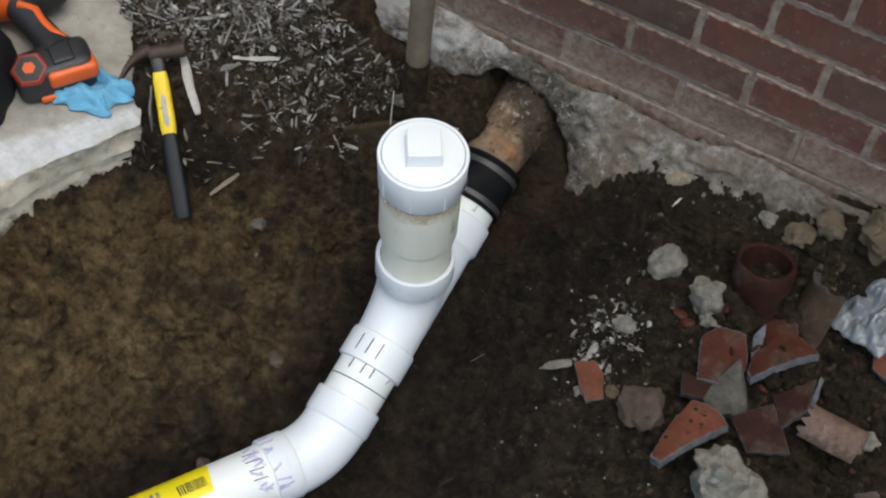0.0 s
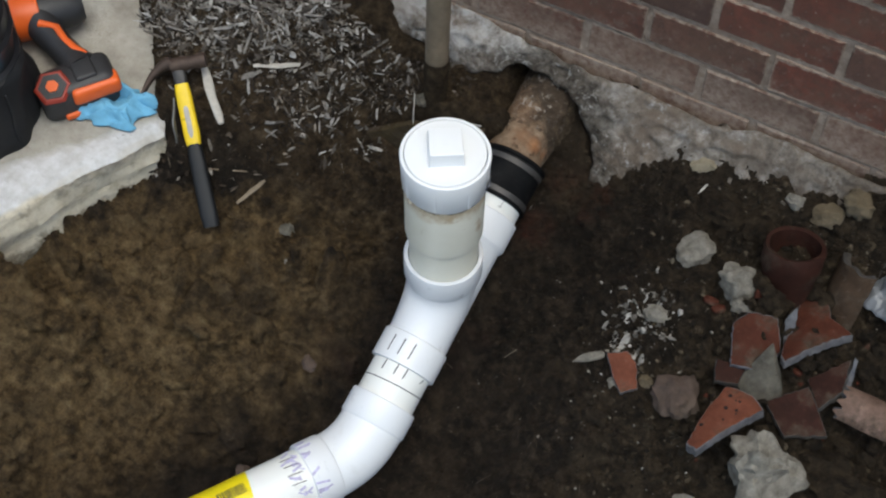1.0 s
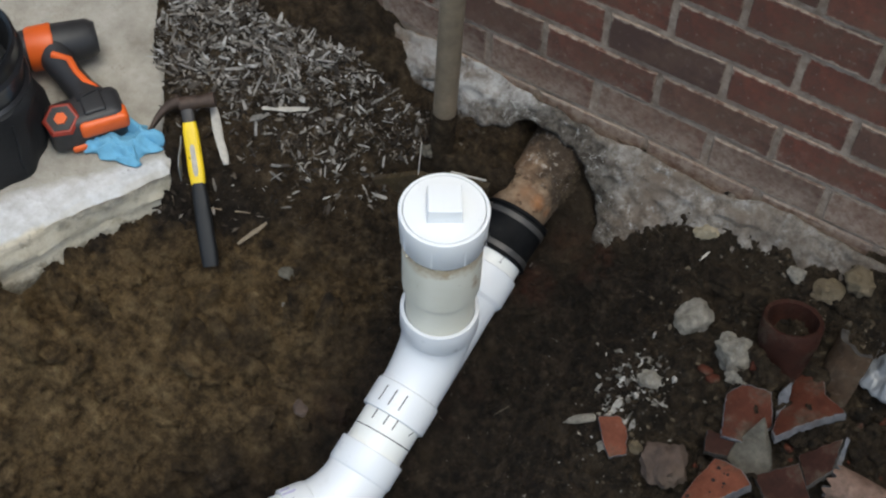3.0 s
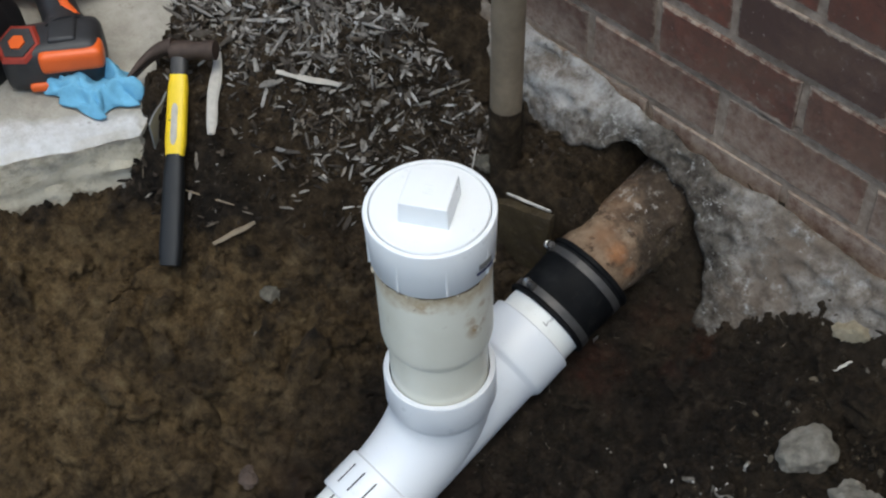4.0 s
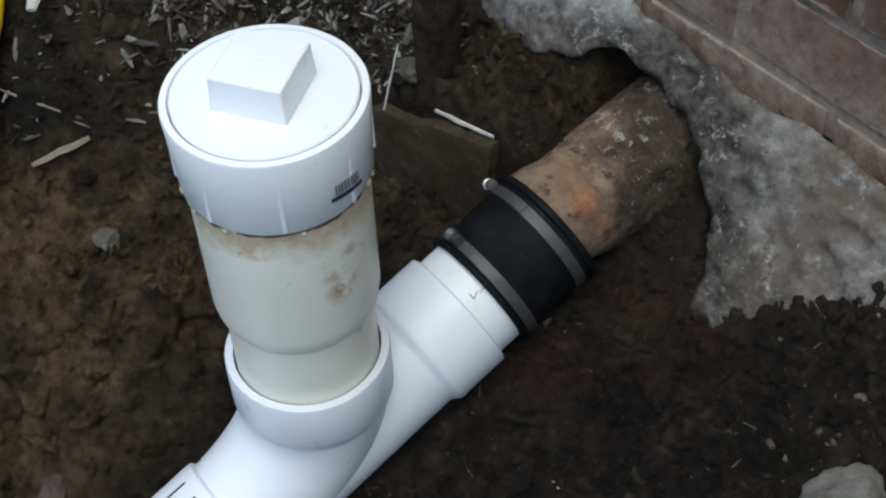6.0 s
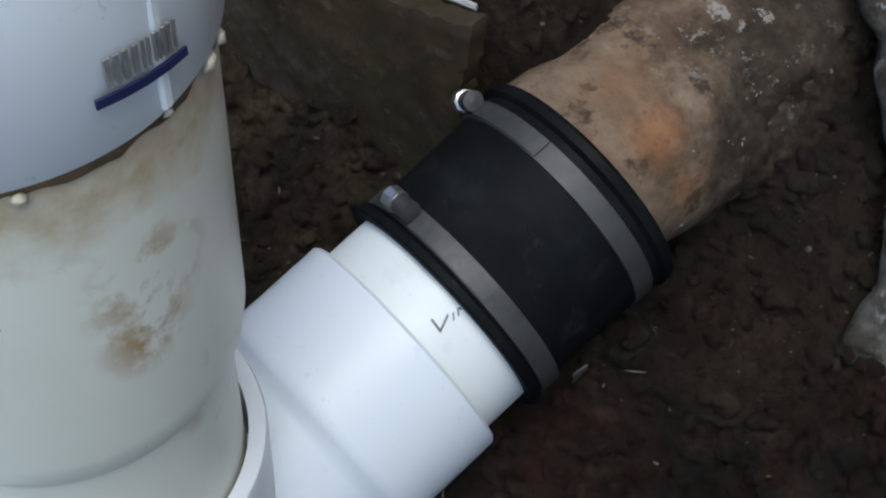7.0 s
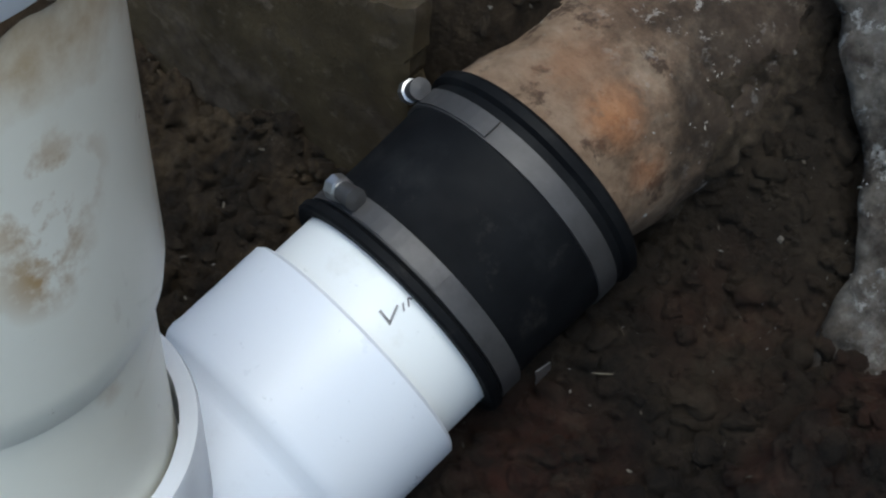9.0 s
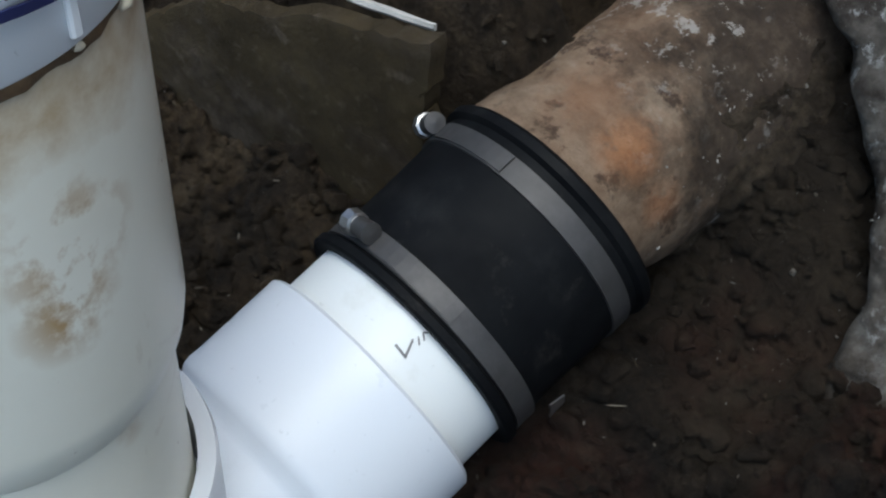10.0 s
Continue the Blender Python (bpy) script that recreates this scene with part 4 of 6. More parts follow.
def build_slab():
    front = SLAB_FRONT
    pts = []
    for (ax, ay), (bx, by) in zip(front, front[1:]):
        n = max(2, int(math.hypot(bx - ax, by - ay) / 0.012))
        pts += [(ax + (bx - ax) * k / n, ay + (by - ay) * k / n) for k in range(n)]
    pts.append(front[-1])
    # outward direction
    rings = [(0.0, 0.016, 0.0), (-0.0008, 0.010, 0.002), (-0.005, 0.004, 0.005)] + [(-0.012 * k, -0.003 - 0.0012 * k + (0.006 if k > 5 else 0.0), 0.0065) for k in range(1, 17)]
    verts, faces = [], []
    m = len(pts)
    for dz, inset, amp in rings:
        for i, (x, y) in enumerate(pts):
            ax, ay = pts[max(i - 4, 0)]
            bx, by = pts[min(i + 4, m - 1)]
            tx, ty = bx - ax, by - ay
            ln = math.hypot(tx, ty)
            nx, ny = ty / ln, -tx / ln
            o = -inset + amp * (noise.noise(Vector((x * 7, y * 7, dz * 30))) + 0.9 * abs(noise.noise(Vector((x * 16, y * 16, dz * 60 + 3)))) + 0.5 * noise.noise(Vector((x * 60, y * 60, dz * 75))))
            verts.append((x + nx * o, y + ny * o, SLAB_TOP + dz + min(0.006, amp) * noise.noise(Vector((x * 20, y * 20, dz * 9)))))
    for r in range(len(rings) - 1):
        for i in range(m - 1):
            a = r * m + i
            faces.append((a + m, a + m + 1, a + 1, a))
    far = [(-1.4, 0.886, SLAB_TOP), (-6.0, 0.886, SLAB_TOP), (-6.0, -1.62, SLAB_TOP)]
    base = len(verts)
    verts += far
    faces.append(tuple(range(m)) + (base, base + 1, base + 2))
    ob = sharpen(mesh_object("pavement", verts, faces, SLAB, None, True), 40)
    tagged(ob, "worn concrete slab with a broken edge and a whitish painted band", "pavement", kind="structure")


build_slab()

# ---- the new drain: tail pipe, bend, junction, riser, all glued together ----
R_PIPE, R_HUB = 0.0546, 0.0617
DRAIN = thing("drain_pipe", "white plastic drain pipe with bend, junction and capped riser in trench", "pipe", at=tuple(run_at(0.37)))


def drained(ob):
    ob.matrix_parent_inverse = DRAIN.matrix_basis.inverted()
    return ob


def build_drain():
    s = run_s
    # lower straight pipe and its bend
    tail0 = BEND + TAIL_D * 0.055
    drained(lathe("pipe", [(0.0, R_PIPE), (1.3, R_PIPE), (1.3, R_PIPE - 0.004), (0.0, R_PIPE - 0.004)], tail0, TAIL_D, PVC_PIPE, DRAIN, label="cream-white straight pipe"))
    # elbow: hub, curved middle, hub
    h1 = run_at(0.193)
    t1 = BEND + TAIL_D * 0.056
    path = [h1 + RUN_D * 0.006]
    for k in range(13):
        u = k / 12
        path.append(h1.lerp(BEND, u).lerp(BEND.lerp(t1, u), u))
    path.append(t1 + TAIL_D * 0.006)
    elbow = drained(swept("elbow", path, 0.0588, PVC, DRAIN, 56, "white bend fitting"))
    up = RUN_D
    lathe("hub", [(-0.004, 0.0568), (0.0, R_HUB - 0.0012), (0.003, R_HUB), (0.046, R_HUB), (0.0475, R_HUB - 0.0015), (0.0475, R_PIPE), (0.02, R_PIPE)], h1 - up * 0.002, up, PVC, elbow)
    lathe("hub", [(-0.004, 0.0568), (0.0, R_HUB - 0.0012), (0.003, R_HUB), (0.046, R_HUB), (0.0475, R_HUB - 0.0015), (0.0475, R_PIPE), (0.02, R_PIPE)], t1 - TAIL_D * 0.002, TAIL_D, PVC, elbow)
    # short pipe between the bend and the junction
    drained(lathe("pipe", [(s(0.21), R_PIPE), (s(0.32), R_PIPE)], RUN_O, RUN_D, PVC_PIPE, DRAIN, label="short cream-white pipe with a cut line"))
    drained(lathe("pipe", [(s(0.57), R_PIPE), (s(0.66), R_PIPE)], RUN_O, RUN_D, PVC_PIPE, DRAIN, label="short cream-white pipe"))
    # junction body: straight way
    prof = [(s(0.312), R_PIPE - 0.002), (s(0.2980), R_PIPE), (s(0.2980), R_HUB - 0.0015), (s(0.2995), R_HUB), (s(0.346), R_HUB), (s(0.350), R_HUB - 0.0006), (s(0.3525), 0.0570),
            (s(0.52), 0.0556), (s(0.5460), 0.0556), (s(0.5490), 0.0562), (s(0.5530), 0.0600), (s(0.5555), R_HUB - 0.0004), (s(0.5585), R_HUB), (s(0.563), R_HUB - 0.0004), (s(0.6035), R_HUB - 0.0004), (s(0.6050), R_HUB - 0.0019), (s(0.6050), R_PIPE), (s(0.59), R_PIPE - 0.002)]
    body = drained(lathe("junction", prof, RUN_O, RUN_D, PVC, DRAIN, 96, "white swept junction fitting"))
    # junction branch: from the collar down and forward into the straight way
    cx, cy = RISER_XY
    top = Vector((cx, cy, 0.188))
    low = run_at(0.362) + Vector((0, 0, 0.002))
    mid = Vector((cx, cy + 0.004, 0.108))
    path = [top + (mid - top) * 0 + Vector((0, 0, 0.012))]
    rad = [0.0665]
    for k in range(15):
        u = k / 14
        path.append(top.lerp(mid, u).lerp(mid.lerp(low, u), u))
        rad.append(0.0655 * (1 - u) + 0.0566 * u)
    swept("branch", path, rad, PVC, body, 72)
    lathe("collar", [(0.168, 0.0650), (0.177, 0.0680), (0.182, 0.0695), (0.2270, 0.0695), (0.2293, 0.0685), (0.2293, 0.0620), (0.19, 0.0620)], (cx, cy, 0), (0, 0, 1), PVC, body, 96)
    # riser: stub, sleeve, adapter and plug
    z_sleeve, z_cap0, z_cap1 = 0.3000, 0.4420, 0.5132
    drained(lathe("riser_pipe", [(0.17, 0.0600), (z_sleeve + 0.012, 0.0600)], (cx, cy, 0), (0, 0, 1), RISER, DRAIN, 96, "aged cream plastic riser pipe"))
    drained(lathe("sleeve", [(z_sleeve - 0.006, 0.0601), (z_sleeve - 0.002, 0.0622), (z_sleeve + 0.006, 0.0655), (z_sleeve + 0.014, 0.0668), (z_cap0 + 0.004, 0.0672), (z_cap0 + 0.006, 0.060)], (cx, cy, 0), (0, 0, 1), RISER, DRAIN, 96, "aged cream sleeve with brown stains"))
    # glue ring
    glue = plain("dried_glue", (0.17, 0.105, 0.052), 0.75, 0, 0.85, 40, 0.8)
    drained(lathe("glue_line", [(z_cap0 - 0.0050, 0.0670), (z_cap0 - 0.0042, 0.0680), (z_cap0 - 0.0025, 0.0687), (z_cap0 - 0.0005, 0.0690), (z_cap0 + 0.002, 0.0676)], (cx, cy, 0), (0, 0, 1), glue, DRAIN, 120,
                  "brown dried glue round the adapter", wobble=lambda v: wob(v, 70, 0.0016) + wob(v, 200, 0.0012)))
    ring = bpy.data.objects[[o.name for o in DRAIN.children if o.name.startswith("glue_line")][0]]
    cream = plain("cream_glue", (0.62, 0.54, 0.40), 0.6, 0, 0.25, 60, 0.4)
    rnd = random.Random(31)
    for k in range(16):
        a = radians(rnd.uniform(175, 300) if k < 11 else rnd.uniform(-60, 60))
        size = rnd.uniform(0.0012, 0.0034)
        bead = part("glue_bead", lump_mesh(90 + k, (size * 1.5, size, size), 0.3, 1, 1.0, 2), cream, ring, "pale bead of dried glue" if k == 0 else "", True)
        bead.matrix_basis = Matrix.Translation((cx + math.cos(a) * 0.0690, cy + math.sin(a) * 0.0690, z_cap0 - rnd.uniform(0.001, 0.008))) @ Matrix.Rotation(a + math.pi / 2, 4, "Z")
    r = 0.0735
    cap = drained(lathe("cleanout_adapter", [(z_cap0 - 0.001, 0.066), (z_cap0, r - 0.0042), (z_cap0 + 0.002, r - 0.0030), (z_cap1 - 0.0025, r), (z_cap1 - 0.0005, r - 0.0008), (z_cap1, r - 0.0025), (z_cap1, 0.0680), (z_cap1 - 0.003, 0.0668), (z_cap1 - 0.010, 0.0664)],
                        (cx, cy, 0), (0, 0, 1), PVC_BRIGHT, DRAIN, 120, "white threaded cleanout adapter"))
    for k in range(8):
        a = radians(-75 + 45 * k)
        bm = block((0.0022, 0.0036, 0.046), 0.0007, 1)
        ob = part("rib", bm, PVC_BRIGHT, cap)
        ob.matrix_basis = Matrix.Translation((cx + math.cos(a) * (r - 0.0018), cy + math.sin(a) * (r - 0.0018), z_cap0 + 0.027)) @ Matrix.Rotation(a, 4, "Z")
    plug = drained(lathe("plug", [(z_cap1 - 0.010, 0.0660), (z_cap1 - 0.0005, 0.0660), (z_cap1 + 0.0008, 0.0648), (z_cap1 + 0.0006, 0.0)], (cx, cy, 0), (0, 0, 1), PVC_BRIGHT, DRAIN, 120, "white screw plug with a square boss"))
    bm = bmesh.new()
    bmesh.ops.create_cube(bm, size=1.0)
    for v in bm.verts:
        k = 0.0288 if v.co.z < 0 else 0.0268
        v.co = Vector((k if v.co.x > 0 else -k, k if v.co.y > 0 else -k, -0.006 if v.co.z < 0 else 0.0290))
    bmesh.ops.bevel(bm, geom=bm.edges[:], offset=0.0018, segments=3, affect="EDGES", profile=0.6)
    boss = part("boss", bm, PVC_BRIGHT, plug, "", True)
    sharpen(boss, 40)
    boss.matrix_basis = Matrix.Translation((cx, cy, z_cap1)) @ Matrix.Rotation(radians(32), 4, "Z")
    for k, (u, w) in enumerate(((0.012, 0.0018), (0.010, 0.0018), (0.013, 0.0018))):
        ob = part("moulded_mark", block((u, w, 0.0007), 0.0002, 1), PVC_BRIGHT, plug)
        ob.matrix_basis = Matrix.Translation((cx, cy, z_cap1 + 0.0292)) @ Matrix.Rotation(radians(32), 4, "Z") @ Matrix.Translation((0, 0.006 - 0.006 * k, 0))
    # printed code on the adapter: short dark bars over a navy line
    def adapter_patch(name, quad, mat, label=""):
        ob = wrap(name, quad, (cx, cy, 0), (0, 0, 1), r - 0.0004, mat, cap, label)
    # angles here run from the +x axis towards +y
    adapter_patch("printed_line", [(0.4620, -2), (0.4590, 21), (0.4618, 21), (0.4648, -2)], NAVY, "navy printed line")
    rnd = random.Random(5)
    a = 1.0
    while a < 19:
        w = rnd.choice((0.5, 0.8, 1.2))
        adapter_patch("bar", [(0.4668 - a * 0.00013, a), (0.4668 - a * 0.00013, a + w), (0.4755 - a * 0.00013, a + w), (0.4755 - a * 0.00013, a)], INK_FADED)
        a += w + rnd.choice((0.5, 0.8, 1.1))
    # pen strokes on the fitting and pipe, a cut line, and print that cannot be read
    def mark(name, s0, a0, s1, a1, width, rr, mat, label=""):
        """A drawn stroke from (along, degrees) to (along, degrees)."""
        turn = width / rr * 57.3
        if abs(a1 - a0) * rr / 57.3 > abs(s1 - s0):
            quad = [(s0, a0), (s1, a1), (s1 + width, a1), (s0 + width, a0)]
        else:
            quad = [(s0, a0), (s0, a0 + turn), (s1, a1 + turn), (s1, a1)]
        drained(wrap(name, quad, RUN_O, RUN_D, rr, mat, DRAIN, label, 0.0004))
    for a in (-24.5, -4.5, 15.0):
        mark("pen_stroke", s(0.311), a - 0.5, s(0.340), a + 0.5, 0.0021, R_HUB, INK, "black pen stroke")
    for a in (-22, 4, 23):
        mark("pen_stroke", s(0.2795), a, s(0.2975), a + 1, 0.0021, R_PIPE, INK, "black pen stroke")
    mark("pen_stroke", s(0.2860), 60, s(0.2960), 66, 0.0019, R_PIPE, INK, "black pen stroke")
    mark("cut_line", s(0.262), -78, s(0.266), 98, 0.0018, R_PIPE, INK, "dark cut line")
    # the printed letters by the coupling, drawn as plain strokes
    mark("print_stroke", s(0.6146), 26.9, s(0.6141), 33.6, 0.0011, R_PIPE, INK_FADED)
    mark("print_stroke", s(0.6214), 29.9, s(0.6141), 33.2, 0.0011, R_PIPE, INK_FADED)
    mark("print_stroke", s(0.6212), 34.2, s(0.6232), 31.2, 0.0009, R_PIPE, INK_FADED)
    mark("print_stroke", s(0.6238), 34.2, s(0.6258), 31.2, 0.0009, R_PIPE, INK_FADED)
    mark("print_stroke", s(0.6258), 31.2, s(0.6268), 33.0, 0.0009, R_PIPE, INK_FADED)


build_drain()

# sticker, primer and strokes on the tail pipe
def build_tail_marks():
    def tail(name, quad, mat, rr=R_PIPE, label="", thick=0.0005):
        return drained(wrap(name, quad, BEND, TAIL_D, rr, mat, DRAIN, label, thick))
    sticker = tail("sticker", [(0.206, -16), (0.194, 57), (0.352, 60), (0.378, -16)], YELLOW, label="yellow product sticker with dark print")
    rnd = random.Random(8)
    p = 0.211
    while p < 0.259:
        w = rnd.choice((0.0012, 0.002, 0.003))
        ob = wrap("bar", [(p, -1), (p, 20), (p + w, 20), (p + w, -1)], BEND, TAIL_D, R_PIPE + 0.0007, INK, sticker, "", 0.0003)
        p += w + rnd.choice((0.0012, 0.002))
    for k in range(6):
        q = 0.290 + 0.0105 * k
        wrap("bar", [(q, 14), (q, 27), (q + 0.006, 27), (q + 0.006, 14)], BEND, TAIL_D, R_PIPE + 0.0007, INK_FADED, sticker, "", 0.0003)
    for k in range(17):
        a, q = rnd.uniform(-60, 60), rnd.uniform(0.105, 0.126)
        w, da, dq = rnd.uniform(2.5, 6.0), rnd.uniform(-10, 14), rnd.uniform(0.008, 0.020)
        tail("primer_smear", [(q, a), (q, a + w), (q + dq, a + w + da), (q + dq, a + da)], PRIMER, R_PIPE, "purple primer smear")
    for k in range(9):
        a, q = rnd.uniform(-60, 48), rnd.uniform(0.072, 0.090)
        w, da = rnd.uniform(2.5, 7.0), rnd.uniform(-8, 8)
        tail("primer_smear", [(q, a), (q, a + w), (0.1005, a + w + da), (0.1005, a + da)], PRIMER, R_HUB, "purple primer smear")
    for k in range(4):
        a = -30 + 18 * k
        tail("pen_stroke", [(0.112, a), (0.112, a + 1.6), (0.138, a + 3.6), (0.138, a + 2)], INK, R_PIPE, "black pen stroke")


build_tail_marks()

# ---- rubber coupling with two steel clamps ----
def build_coupling():
    s = run_s
    c = thing("rubber_coupling", "black rubber coupling with two steel clamps on the pipe", "coupling", at=tuple(run_at(0.66)))
    inv = c.matrix_basis.inverted()
    r = 0.0590
    prof = [(s(0.6303), R_PIPE - 0.001), (s(0.6275), R_PIPE + 0.001), (s(0.6275), r + 0.0016), (s(0.6286), r + 0.0030), (s(0.6320), r + 0.0030), (s(0.6336), r), (s(0.6568), r - 0.0004), (s(0.6804), r), (s(0.7059), r),
            (s(0.7076), r + 0.0028), (s(0.7116), r + 0.0028), (s(0.7135), r + 0.0010), (s(0.7135), 0.0525), (s(0.7040), 0.0515)]
    ob = lathe("sleeve", prof, RUN_O, RUN_D, RUBBER, c, 110, "matt black rubber sleeve", wobble=lambda v: wob(v, 22, 0.0009))
    ob.matrix_parent_inverse = inv
    for y, ang in ((0.6392, -16.0), (0.6965, -46.0)):
        band = lathe("clamp_band", [(s(y - 0.0052), r), (s(y - 0.0050), r + 0.0014), (s(y + 0.0050), r + 0.0014), (s(y + 0.0052), r)], RUN_O, RUN_D, STEEL, c, 110, "dull steel clamp band")
        band.matrix_parent_inverse = inv
        d, e1, e2 = basis(RUN_D)
        wrap("tongue", [(s(y - 0.0044), ang + 6), (s(y - 0.0044), ang + 52), (s(y + 0.0044), ang + 52), (s(y + 0.0044), ang + 6)], RUN_O, RUN_D, r + 0.0014, STEEL, band, "overlapping band end", 0.0009)
        a = radians(ang)
        out = e1 * math.cos(a) + e2 * math.sin(a)
        round_ = -e1 * math.sin(a) + e2 * math.cos(a)
        o = RUN_O + RUN_D * s(y) + out * (r + 0.0062)
        lathe("screw_housing", [(-0.0035, 0.0), (-0.0035, 0.0046), (0.0060, 0.0050), (0.0068, 0.0)], o, round_, STEEL, band, 24)
        prof2 = [(-0.0030, 0.0), (-0.0030, 0.0046), (-0.0042, 0.0046), (-0.0046, 0.0058), (-0.0100, 0.0060), (-0.0106, 0.0052), (-0.0106, 0.0040), (-0.0096, 0.0036), (-0.0096, 0.0)]
        lathe("clamp_screw", prof2, o, round_, SCREW, band, 9, "bright zinc clamp screw")
    # loose tail of the clamp, bent out under the sleeve
    tab = wrap("band_tail", [(s(0.6473), 96), (s(0.6473), 112), (s(0.6554), 110), (s(0.6554), 100)], RUN_O, RUN_D, 0.0660, SCREW, c, "bright bent band end", 0.0008)
    tab.matrix_parent_inverse = inv


build_coupling()

# ---- the old clay pipe ----
def build_clay():
    d, e1, e2 = basis(CLAY_D)
    o = run_at(0.698) + (e1 * 0.57 - e2 * 0.82) * 0.008
    prof = [(0.0, 0.0515), (0.004, 0.0530)] + [(0.006 + 0.006 * k, 0.0532 + 0.00004 * k * k * 0.3) for k in range(48)]
    ob = lathe("old_pipe", prof, o, d, CLAY, None, 96, wobble=lambda v: wob(v, 24, 0.0030) + wob(v, 75, 0.0013) + wob(v, 180, 0.0006), sharp=0)
    tagged(ob, "encrusted rusty brown old clay pipe coming through the footing", "pipe")
    # flakes of lime stuck along its flank
    rnd = random.Random(21)
    bm = bmesh.new()
    bmesh.ops.create_icosphere(bm, subdivisions=1, radius=1.0)
    ball, tri = [v.co.copy() for v in bm.verts], [tuple(v.index for v in f.verts) for f in bm.faces]
    bm.free()
    verts, faces = [], []
    for _ in range(300):
        a = radians(rnd.gauss(82, 24))
        s = min(0.20, max(0.030, rnd.gauss(0.125, 0.036)))
        out = e1 * math.cos(a) + e2 * math.sin(a)
        c = o + d * s + out * (0.0536 + (0.003 if s > 0.11 else 0.0))
        k = 0.0003 * (3.2 ** (rnd.random() ** 2))
        m = Euler((rnd.uniform(0, 6), rnd.uniform(0, 6), rnd.uniform(0, 6))).to_matrix()
        n = len(verts)
        verts += [c + m @ Vector((v.x * k * 2.2, v.y * k, v.z * k * 0.5)) * rnd.uniform(0.5, 1.5) for v in ball]
        faces += [tuple(i + n for i in f) for f in tri]
    mesh_object("lime_crust", verts, faces, LIME, ob, True, "whitish lime flakes stuck on the pipe")["kind"] = "stuff"


build_clay()

# ---- things in the soil by the wall ----
def prism(outline, thick, mats, name, parent=None, curve=0.0, jag=0.0015, seed=1, bevel=0.0012):
    """A flat piece with the outline (x, y) and thickness; top and bottom take mats[0], the broken edge mats[1]."""
    rnd = random.Random(seed)
    pts = []
    for (ax, ay), (bx, by) in zip(outline, outline[1:] + outline[:1]):
        m = max(2, int(math.hypot(bx - ax, by - ay) / 0.006))
        for k in range(m):
            j = jag if k else 0
            pts.append((ax + (bx - ax) * k / m + rnd.uniform(-j, j), ay + (by - ay) * k / m + rnd.uniform(-j, j)))
    cx, cy = sum(p[0] for p in pts) / len(pts), sum(p[1] for p in pts) / len(pts)
    m = len(pts)
    verts, faces, slots = [], [], []

    def bend(x, y):
        return -curve * (x - cx) ** 2
    for z, k in ((0.0, 0.965), (bevel, 1.0), (thick - bevel, 1.0), (thick, 0.965), (thick, 0.6), (thick, 0.25)):
        for x, y in pts:
            u, v = cx + (x - cx) * k, cy + (y - cy) * k
            verts.append((u, v, z + bend(u, v)))
    for r in range(5):
        for i in range(m):
            a, b = r * m + i, r * m + (i + 1) % m
            faces.append((a, b, b + m, a + m))
            slots.append(1 if r in (0, 1, 2) else 0)
    faces.append(tuple(5 * m + i for i in range(m)))
    slots.append(0)
    faces.append(tuple(range(m))[::-1])
    slots.append(0)
    return sharpen(mesh_object(name, verts, faces, None, parent, True, "", mats, slots), 30)


def build_plate():
    out = [(-0.345, -0.05), (-0.329, 0.198), (-0.365, 0.188), (-0.40, 0.181), (-0.432, 0.166), (-0.47, 0.160), (-0.515, 0.128), (-0.560, 0.098), (-0.562, -0.06)]
    ob = prism(out, 0.014, [SLATE, SLATE], "slate", None, 0.0, 0.0016, 3)
    ob.matrix_basis = Matrix.Translation((-0.286, 0.704, 0.266)) @ Matrix.Rotation(radians(8), 4, "Z") @ Matrix.Translation((0.329, 0, -0.198)) @ Matrix.Rotation(radians(90), 4, "X")
    tagged(ob, "muddy flat slate standing on edge in the soil", "slate")


build_plate()


def build_stake():
    c = thing("wooden_stake", "round weathered wooden stake driven into soil by the wall", "stake", at=(-0.405, 0.727, 0.119))
    o = Vector((0, 0, 0))
    lathe("shaft", [(0.10, 0.0), (0.11, 0.017), (0.25, 0.0215), (0.60, 0.0218), (1.05, 0.0222), (1.06, 0.019), (1.06, 0.0)], o, (0.012, 0.02, 1), WOOD, c, 40, wobble=lambda v: wob(v, 30, 0.0012))
    lathe("muddy_end", [(0.0, 0.0), (0.02, 0.014), (0.10, 0.0205), (0.236, 0.0232), (0.246, 0.0222)], o, (0.012, 0.02, 1), SOIL, c, 32, "mud-caked lower end", wobble=lambda v: wob(v, 60, 0.002))


build_stake()


def place(ob, x, y, z, rx=0, ry=0, rz=0, scale=1.0):
    ob.matrix_basis = pose(x, y, z, rx, ry, rz) @ Matrix.Scale(scale, 4)
    return ob


def stone_at(name, label, x, y, size, mat, seed, sink=0.35, turn=0, rough=0.28, flat=1.0, chips=6, lift=0.0, tilt=0, group="", category="stone"):
    bm = lump_mesh(seed, size, rough, 4, flat, chips)
    ob = part(name, bm, mat, None, "", True)
    sharpen(ob, 38)
    place(ob, x, y, height_at(x, y) + size[2] * flat * (1 - 2 * sink) + lift, tilt, 0, turn)
    return tagged(ob, label, category, group)


